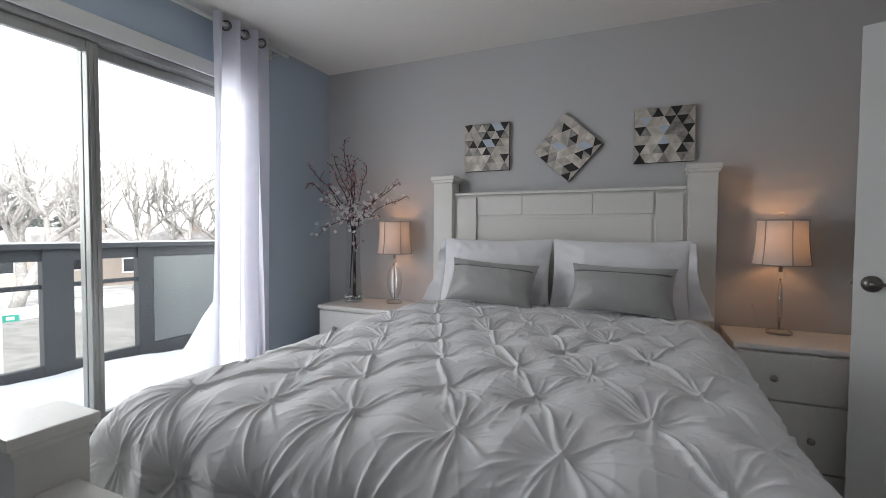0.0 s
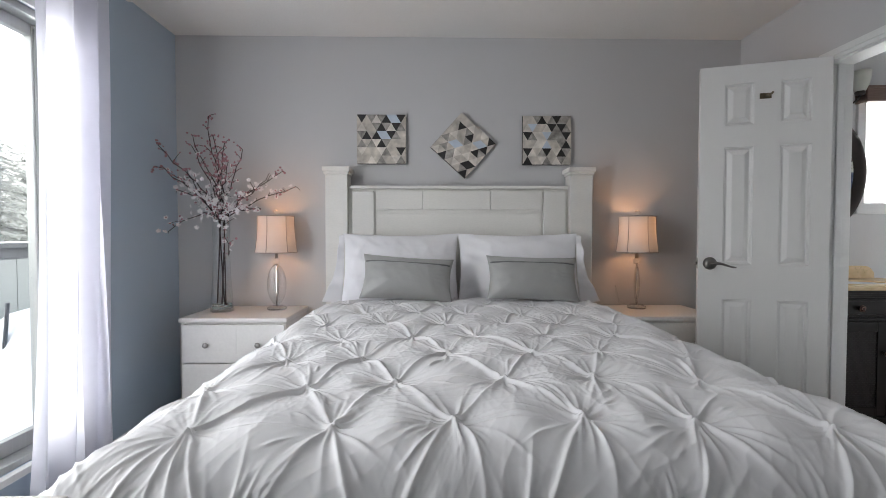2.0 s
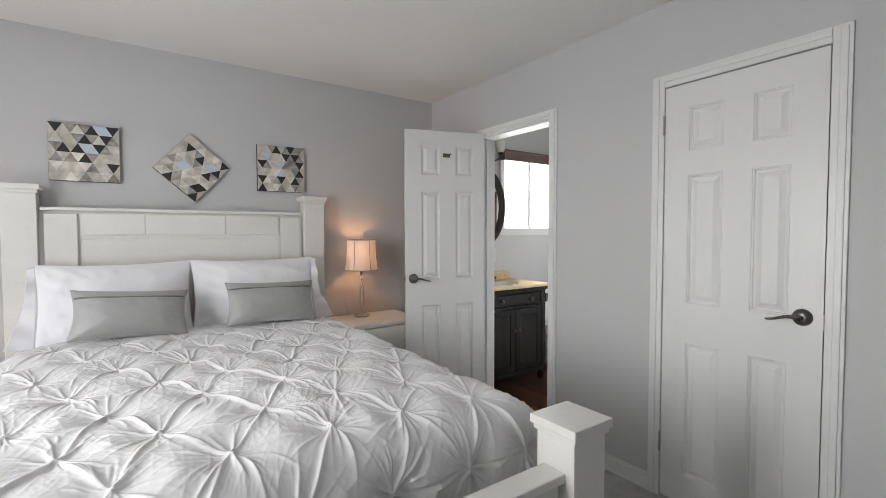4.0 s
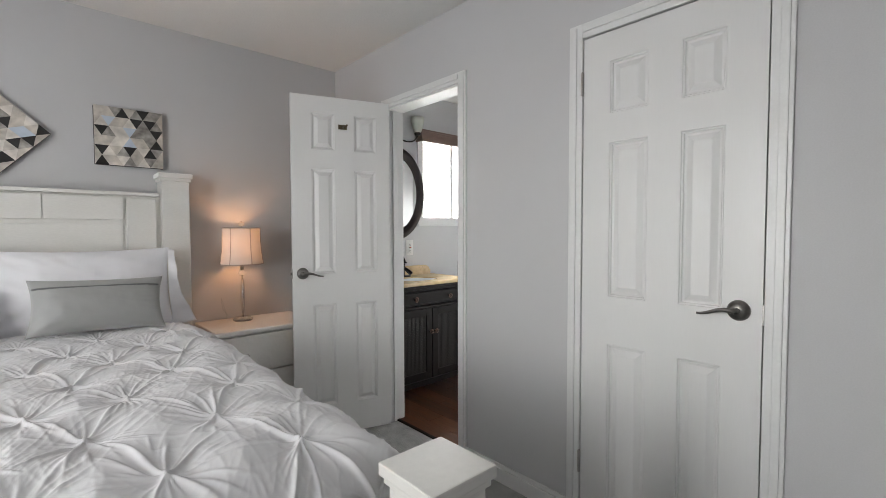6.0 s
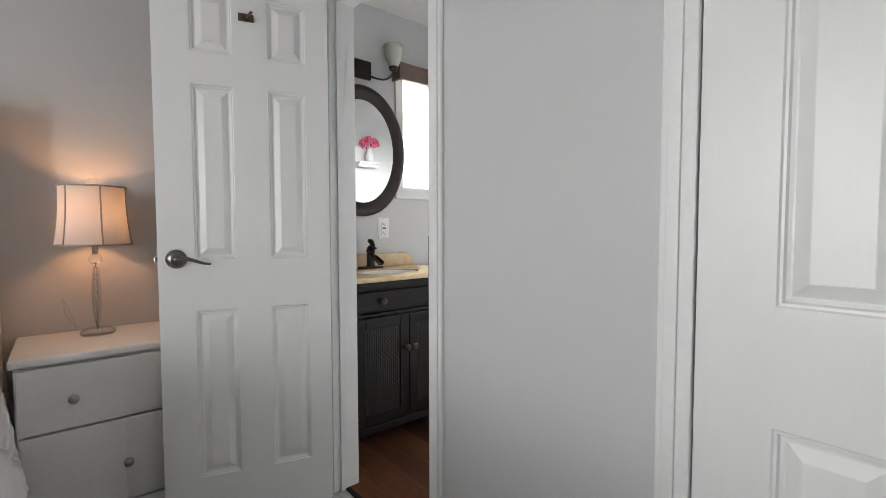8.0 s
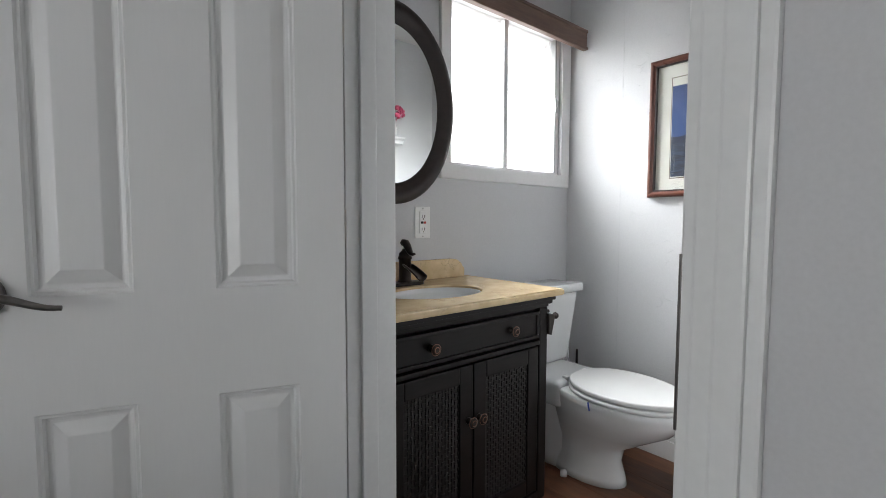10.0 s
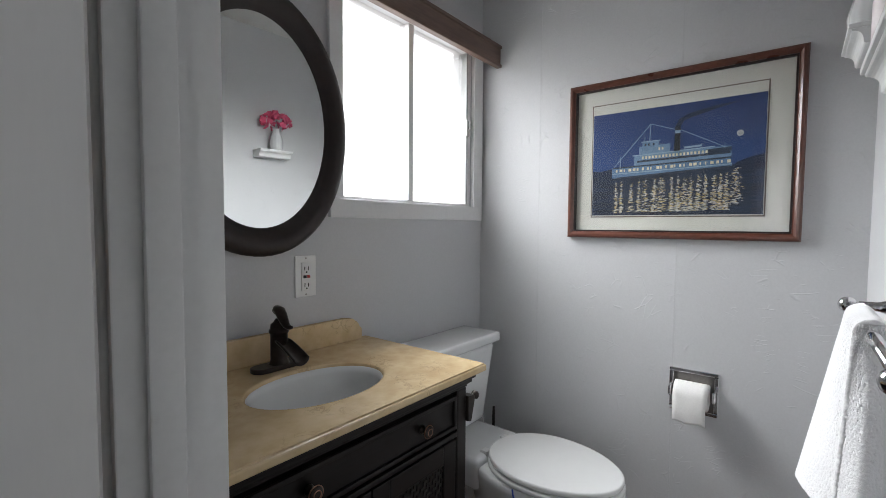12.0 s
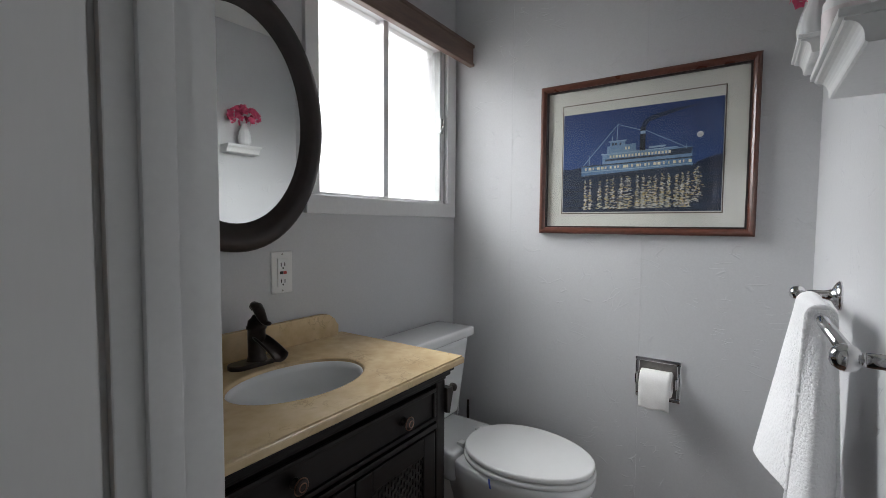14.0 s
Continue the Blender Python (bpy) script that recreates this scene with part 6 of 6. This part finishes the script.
shape("printed_funnel", [(fx(0.522), fz(0.42)), (fx(0.524), fz(0.20)), (fx(0.556), fz(0.195)), (fx(0.558), fz(0.42))], 0.0117, INK)
strip("printed_band", 0.525, 0.556, 0.235, 0.262, 0.0118, TRIMB)
SMOKE = surface("smoke_print", (0.016, 0.026, 0.060), 0.5, 0.2, 60, 9, 0.0)
shape("printed_smoke", [(fx(0.526), fz(0.20)), (fx(0.545), fz(0.135)), (fx(0.60), fz(0.095)), (fx(0.74), fz(0.055)), (fx(0.90), fz(0.04)), (fx(0.75), fz(0.085)), (fx(0.64), fz(0.125)), (fx(0.575), fz(0.155)), (fx(0.556), fz(0.20))], 0.0096, SMOKE)
for a, b in (((0.15, 0.53), (0.38, 0.15)), ((0.38, 0.15), (0.525, 0.225)), ((0.56, 0.235), (0.80, 0.42)), ((0.375, 0.31), (0.38, 0.15)), ((0.19, 0.535), (0.19, 0.43)), ((0.80, 0.435), (0.80, 0.385)), ((0.345, 0.31), (0.345, 0.26))):
    dxy = Vector((b[0] - a[0], b[1] - a[1])).normalized() * 0.0022
    shape("printed_rigging", [(fx(a[0] - dxy.y), fz(a[1] + dxy.x)), (fx(b[0] - dxy.y), fz(b[1] + dxy.x)), (fx(b[0] + dxy.y), fz(b[1] - dxy.x)), (fx(a[0] + dxy.y), fz(a[1] - dxy.x))], 0.0124, TRIMB)
rw = random.Random(8)
for i in range(19):
    u = 0.33 + i * 0.0205
    strip("printed_window", u, u + 0.0115, 0.447 - 0.022 * (u - 0.28), 0.478 - 0.022 * (u - 0.28) - 0.006, 0.0125, LIT)
for i in range(24):
    u = 0.165 + i * 0.028 + rw.uniform(-0.007, 0.007)
    strip("printed_porthole", u, u + rw.choice((0.008, 0.012, 0.018)), 0.556 - 0.036 * (u - 0.14), 0.582 - 0.036 * (u - 0.14), 0.0125, LIT)
for u in (0.345, 0.365, 0.395, 0.43, 0.45):
    strip("printed_window", u, u + 0.010, 0.372 if u > 0.41 else 0.328, 0.398 if u > 0.41 else 0.350, 0.0125, INK if u < 0.4 else LIT)
moon = bmesh.new()
moon.faces.new([moon.verts.new((BX1 - 0.0106, PY - fx(0.875) + 0.0105 * math.cos(2 * math.pi * k / 24), PZ - fz(0.315) + 0.0105 * math.sin(2 * math.pi * k / 24))) for k in range(24)])
part("printed_moon", moon, PALE, pic)
COLUMNS = ((0.165, 0.007), (0.20, 0.006), (0.265, 0.011), (0.315, 0.008), (0.355, 0.016), (0.41, 0.013), (0.455, 0.024), (0.515, 0.010), (0.55, 0.010), (0.59, 0.018), (0.625, 0.009), (0.665, 0.011), (0.705, 0.011), (0.75, 0.012), (0.785, 0.010), (0.815, 0.010), (0.865, 0.026))
for nm, mt, sd in (("gold_glints", GOLD, 2), ("pale_glints", PALE, 3)):
    rr = random.Random(sd)
    g = bmesh.new()
    for u, spread_ in COLUMNS:
        right = u > 0.4
        for k in range(int(46 * (1.5 if right else 0.9))):
            f = rr.random() ** 0.8
            v = (0.60 if u > 0.84 else 0.665 - 0.03 * (u - 0.14)) + 0.315 * f
            if v > 0.985:
                continue
            c = u + rr.gauss(0, spread_ * (0.35 + 0.5 * f))
            wd, ht = rr.uniform(0.003, 0.010) * (0.8 + f), rr.uniform(0.0015, 0.0042)
            g.faces.new([g.verts.new((BX1 - 0.0104 - (0.0002 if sd == 3 else 0), PY - fx(x), PZ - fz(z))) for x, z in ((c - wd, v), (c, v - ht), (c + wd, v), (c, v + ht))])
    bmesh.ops.recalc_face_normals(g, faces=g.faces[:])
    part(nm, g, mt, pic, "lights on the water")
pg = part("picture_glass", box((BX1 - 0.0165, PY - PW + fw + 0.0062, PZ - PH + fw + 0.0062), (BX1 - 0.0150, PY - fw - 0.0062, PZ - fw - 0.0062)), pane_glass("picture_glazing", (0.98, 0.98, 0.98), 1.0, 0.02), pic)
pg.visible_shadow = False


# ---- outdoors ----
GZ = -3.1
SNOW = surface("snow", (0.80, 0.82, 0.85), 0.85, 0.05, 12, 0.6, 0.5, 0.02)
GROUND = surface("snowy_ground", (0.27, 0.26, 0.24), 0.9, 0.12, 1.2, 0.12, 0.3, 0.03, second=(0.82, 0.83, 0.85))
ASPHALT = surface("salted_asphalt", (0.17, 0.165, 0.155), 0.85, 0.15, 2.0, 0.25, 0.2, 0.01, second=(0.29, 0.285, 0.275))
RAIL = surface("grey_rail_paint", (0.034, 0.038, 0.043), 0.6, 0.12, 40, 3, 0.15, 0.002)
# bark paled on purpose: outdoor haze and glare are put into its colour
HAZED_BARK = surface("hazed_bark", (0.32, 0.305, 0.29), 0.9, 0.25, 6, 1, 0.4, 0.02)
# needle green greyed and lightened to carry the haze over the conifers
NEEDLE = surface("hazed_needles", (0.17, 0.19, 0.17), 0.85, 0.3, 4, 0.8, 0.0, second=(0.42, 0.44, 0.43))
BRICK = surface("house_brick", (0.30, 0.25, 0.22), 0.9, 0.12, 8, 0.6, 0.1, 0.01)
SIDING = surface("house_siding", (0.46, 0.42, 0.37), 0.8, 0.06, 8, 0.6, 0.1, 0.01)
ROOF = surface("snowy_roof", (0.32, 0.28, 0.26), 0.9, 0.15, 2, 0.4, 0.2, 0.02, second=(0.72, 0.72, 0.73))
WINDARK = surface("far_window", (0.03, 0.035, 0.04), 0.15, 0.2, 4, 1, 0.0)

tagged(link("ground", box((-900, -900, GZ - 1), (900, 900, GZ)), GROUND), "ground with patchy trodden snow", "ground", kind="structure")
tagged(link("road", box((-27, -120, GZ), (-15, 160, GZ + 0.02)), ASPHALT), "wide salted asphalt street", "road", kind="structure")
tagged(link("road", box((-160, 24, GZ), (-27, 33, GZ + 0.024)), ASPHALT), "salted asphalt side street", "road", kind="structure")
for x0, x1 in ((-14.8, -12.8), (-29.4, -27.4)):
    tagged(link("snow_bank", box((x0, -60, GZ), (x1, 22 if x0 < -20 else 120, GZ + 0.30), 0.12), SNOW, None, True), "ploughed bank of snow along the street", "snow bank", kind="structure")

setting("house_base", box((WX - 0.6, SY - 3, GZ), (BX1 + 3, NY + 3, -0.13)), SIDING, "storey under the bedroom")

# balcony
bal = thing("balcony", "balcony with dark grey railing posts and a snowy floor", "balcony")
bal["kind"] = "structure"
BLX = -4.22
part("deck", box((BLX - 0.1, -3.0, -0.10), (WX - 0.152, 6.0, 0.02)), RAIL, bal, "dark balcony deck")
part("top_rail", box((BLX - 0.06, -3.0, 1.045), (BLX + 0.06, 6.0, 1.085), 0.004), RAIL, bal)
part("fascia_rail", box((BLX - 0.02, -3.0, 0.955), (BLX + 0.02, 6.0, 1.045), 0.004), RAIL, bal)
part("mid_rail", box((BLX - 0.015, -3.0, 0.745), (BLX + 0.015, 2.45, 0.78), 0.004), RAIL, bal)
part("bottom_rail", box((BLX - 0.03, -3.0, 0.02), (BLX + 0.03, 6.0, 0.16), 0.004), RAIL, bal)
for y in (-2.4, -1.0, 0.4, 1.75, 2.45):
    part("post", box((BLX - 0.034, y, 0.02), (BLX + 0.034, y + (0.205 if y < 2 else 0.14), 1.045), 0.004), RAIL, bal)
# opaque in place of a translucent panel; reflected haze is in the pale colour
PANEL = surface("hazed_grey_green_panel", (0.145, 0.16, 0.158), 0.30, 0.10, 6, 1, 0.0, 0.001, stretch=(1, 3, 0.4))
for k in range(3):
    part("screen_panel", box((BLX - 0.012, 2.585 + k * 1.12, 0.16), (BLX + 0.012, 3.70 + k * 1.12, 0.955), 0.003), PANEL, bal, "opaque panel for grey green translucent one, reflected haze in its colour")
rsn = np.random.RandomState(5)
n, m = 60, 130
U, V = np.meshgrid(np.linspace(BLX + 0.035, WX - 0.155, n), np.linspace(-3.0, 6.0, m))
Zs = 0.075 + 0.03 * np.sin(U * 3.1 + V * 1.7) + 0.02 * np.sin(V * 5.3 + U * 4) + 0.008 * rsn.rand(*U.shape)
Zs += 0.62 * np.clip(1 - (2.27 - V) / 0.42, 0, 1) ** 1.3 * np.exp(-((U - WX + 0.58) / 0.36) ** 2)
tagged(grid_object("balcony_snow", np.stack([U, V, Zs], -1), SNOW), "snow with a drift lying on the balcony floor", "snow", kind="stuff")
tagged(link("garden_stake", tube([(-2.90, 2.150, 0.10), (-2.90, 2.185, 0.45), (-2.90, 2.222, 0.80)], [0.011, 0.010, 0.009], 8), RAIL, None, True), "dark stake leaning in the drifted snow on the balcony", "stake")
rail_snow = tagged(link("rail_snow", box((BLX - 0.05, -2.6, 1.086), (BLX + 0.045, 5.6, 1.098), 0.005), SNOW, None, True), "thin line of snow on the balcony rail", "snow", kind="stuff")


# bare trees
def bare_tree(height, seed, label):
    r = random.Random(seed)
    t = thing("bare_tree", label, "tree", "street trees")
    trunk, limbs, twigs = bmesh.new(), bmesh.new(), bmesh.new()

    def grow(p, way, length, rad, level):
        pts, rads = [p], [rad]
        w = way.copy()
        steps = 5 if level < 3 else 3
        for i in range(steps):
            w = (w + Vector((r.gauss(0, 0.16), r.gauss(0, 0.16), r.gauss(0.03, 0.08)))).normalized()
            pts.append(pts[-1] + w * length / steps)
            rads.append(max(0.011, rad * (1 - 0.40 * (i + 1) / steps)))
        tube(pts, rads, 7 if level == 0 else 5 if level < 3 else 3, (trunk, limbs, limbs, twigs, twigs, twigs)[level])
        if level >= 5:
            return
        for k in range((4, 4, 3, 3, 3)[level]):
            i = r.randint(2 if level else 3, steps)
            side = Vector((r.gauss(0, 1), r.gauss(0, 1), r.gauss(0.15, 0.5))).normalized()
            nw = (w * 0.85 + side * 0.72 + Vector((0, 0, 0.22))).normalized()
            grow(pts[min(i, len(pts) - 1)], nw, length * r.uniform(0.62, 0.85), rads[min(i, len(rads) - 1)] * 0.70, level + 1)
    grow(Vector((0, 0, 0)), Vector((0, 0, 1)), height * 0.30, height * 0.022, 0)
    part("trunk", trunk, HAZED_BARK, t, "", True)
    part("limbs", limbs, HAZED_BARK, t, "", True)
    tagged(part("crown", twigs, HAZED_BARK, t, "fine leafless twigs"), kind="stuff")
    return t


def conifer(height, seed):
    r = random.Random(seed)
    t = thing("conifer", "dark green conifer with drooping boughs beyond the street", "tree", "conifers")
    part("trunk", tube([(0, 0, 0), (0, 0, height * 0.95)], [height * 0.022, 0.02], 8), HAZED_BARK, t, "", True)
    bm = bmesh.new()
    k = 0
    z = height * 0.12
    while z < height:
        reach = height * 0.33 * (1 - z / height) ** 0.8 + 0.08
        for q in range(int(10 + 14 * (1 - z / height))):
            a = r.uniform(0, 6.28)
            ln = reach * r.uniform(0.6, 1.15)
            out_ = Vector((math.cos(a), math.sin(a), r.uniform(-0.25, 0.12)))
            base = Vector((0, 0, z + r.uniform(-0.15, 0.15)))
            side = Vector((-math.sin(a), math.cos(a), 0))
            for j in range(5):
                f0 = 0.2 + 0.16 * j
                c = base + out_ * ln * f0 + Vector((0, 0, -0.18 * ln * f0 * f0))
                wd = ln * (0.30 - 0.04 * j) * r.uniform(0.7, 1.3)
                for sgn in (-1, 1):
                    tip = c + out_ * ln * 0.24 + side * sgn * wd + Vector((0, 0, r.uniform(-0.16, 0.05) * ln))
                    bm.faces.new([bm.verts.new(p) for p in (c, c + out_ * ln * 0.10 + side * sgn * wd * 0.25 + Vector((0, 0, 0.04 * ln)), tip)])
        z += height * 0.028
    tagged(part("boughs", bm, NEEDLE, t, "dark needle boughs"), kind="stuff")
    return t


first = bare_tree(16.5, 21, "leafless street tree with a wide crown")
first.matrix_basis = pose(-33.0, 20.2, GZ, 0, 0, 30)
second = bare_tree(15.5, 5, "leafless tree before the snowy yards")
second.matrix_basis = pose(-29.5, 23.3, GZ)
for x, y, tn, ob in ((-31, 12.6, 200, second), (-37, 15.4, 90, first), (-33, 27, 10, first), (-45, 33, 250, second), (-52, 27, 160, first), (-36, 37, 310, second), (-40, 44, 40, first), (-56, 22, 120, second)):
    copy_thing(ob, pose(x, y, GZ, 0, 0, tn))
con = conifer(12.0, 3)
con.matrix_basis = pose(-57.0, 24.0, GZ)
for x, y in ((-56.0, 28.5), (-59.0, 21.0), (-24.8, 24.6), (-27.0, 30.0)):
    copy_thing(con, pose(x, y, GZ, 0, 0, x * 31))


def house(w, d, h, roof_h, wall, label):
    """A low house; the gable faces +x."""
    o = thing("house", label, "house", "houses across the street")
    part("wall", box((-d / 2, -w / 2, 0), (d / 2, w / 2, h)), wall, o)
    ov = 0.45
    part("roof", prism([(-w / 2 - ov, h), (w / 2 + ov, h), (w / 2 + ov, h + 0.12), (0, h + roof_h + 0.12), (-w / 2 - ov, h + 0.12)], -d / 2 - ov, d / 2 + ov, "x"), ROOF, o, "snow-covered roof")
    for y in (-w * 0.3, 0.0, w * 0.3):
        wn_ = part("window", box((d / 2, y - 0.7, h * 0.35), (d / 2 + 0.05, y + 0.7, h * 0.8), 0.02), TRIM, o)
        part("pane", box((d / 2 + 0.051, y - 0.6, h * 0.35 + 0.1), (d / 2 + 0.06, y + 0.6, h * 0.8 - 0.1)), WINDARK, wn_)
    part("chimney", box((-0.4, w * 0.22, h + roof_h * 0.3), (0.4, w * 0.22 + 0.8, h + roof_h + 0.7), 0.03), BRICK, o)
    return o


ha = house(11, 9, 2.7, 1.8, BRICK, "low brick house with a snowy gable roof")
ha.matrix_basis = pose(-40.5, 27.2, GZ, 0, 0, -20)
hb = house(15, 9, 2.8, 1.6, SIDING, "long pale bungalow with a snowy roof")
hb.matrix_basis = pose(-47, 21.5, GZ, 0, 0, -4)
copy_thing(ha, pose(-41, 41, GZ, 0, 0, -40))
copy_thing(hb, pose(-52, 39, GZ, 0, 0, -20))
copy_thing(hb, pose(-37, 60, GZ, 0, 0, -50))
copy_thing(ha, pose(-50, 4, GZ, 0, 0, 10))
copy_thing(hb, pose(-52, -18, GZ, 0, 0, 10))

sign = thing("street_sign", "green street name sign on a thin steel pole", "street sign")
part("pole", tube([(0, 0, 0), (0, 0, 2.75)], 0.03, 10), ALU, sign, "", True)
bl = part("blade", box((-0.01, -0.28, 2.44), (0.01, 0.28, 2.58), 0.004), surface("sign_green", (0.02, 0.20, 0.16), 0.4, 0.05, 20, 3, 0.0), sign, "green blade")
part("lettering", box((0.0105, -0.20, 2.48), (0.012, 0.02, 2.54)), TRIM, bl)
part("lettering", box((0.0105, 0.08, 2.48), (0.012, 0.20, 2.54)), TRIM, bl)
sign.matrix_basis = pose(-11.7, 4.42, GZ, 0, 0, -20)
pole = tagged(link("utility_pole", tube([(-38, 17.2, GZ), (-38, 17.2, GZ + 5.6)], [0.13, 0.10], 10), HAZED_BARK, None, True), "wooden pole beyond the street", "pole")


# ---- floor planks of the bathroom ----
PW_, PL = 0.125, 0.92
mesh_of = {}
x, col = EX + 0.066, 0
while x < BX1 - 0.01:
    xe = min(x + PW_ - 0.0012, BX1)
    y = BS - (col * 0.37 % PL)
    while y < BN:
        ya_, yb_ = max(y, BS), min(y + PL - 0.0012, BN)
        if yb_ - ya_ > 0.02:
            key = (round(xe - x, 3), round(yb_ - ya_, 3))
            if key not in mesh_of:
                ob = link("plank", box((0, 0, -0.006), (key[0], key[1], 0.002), 0.0008, seg=1), PLANK, planks)
                mesh_of[key] = ob.data
            else:
                ob = new("plank", mesh_of[key])
                ob.parent = planks
            ob.matrix_basis = pose(x, ya_, 0)
        y += PL
    x += PW_
    col += 1
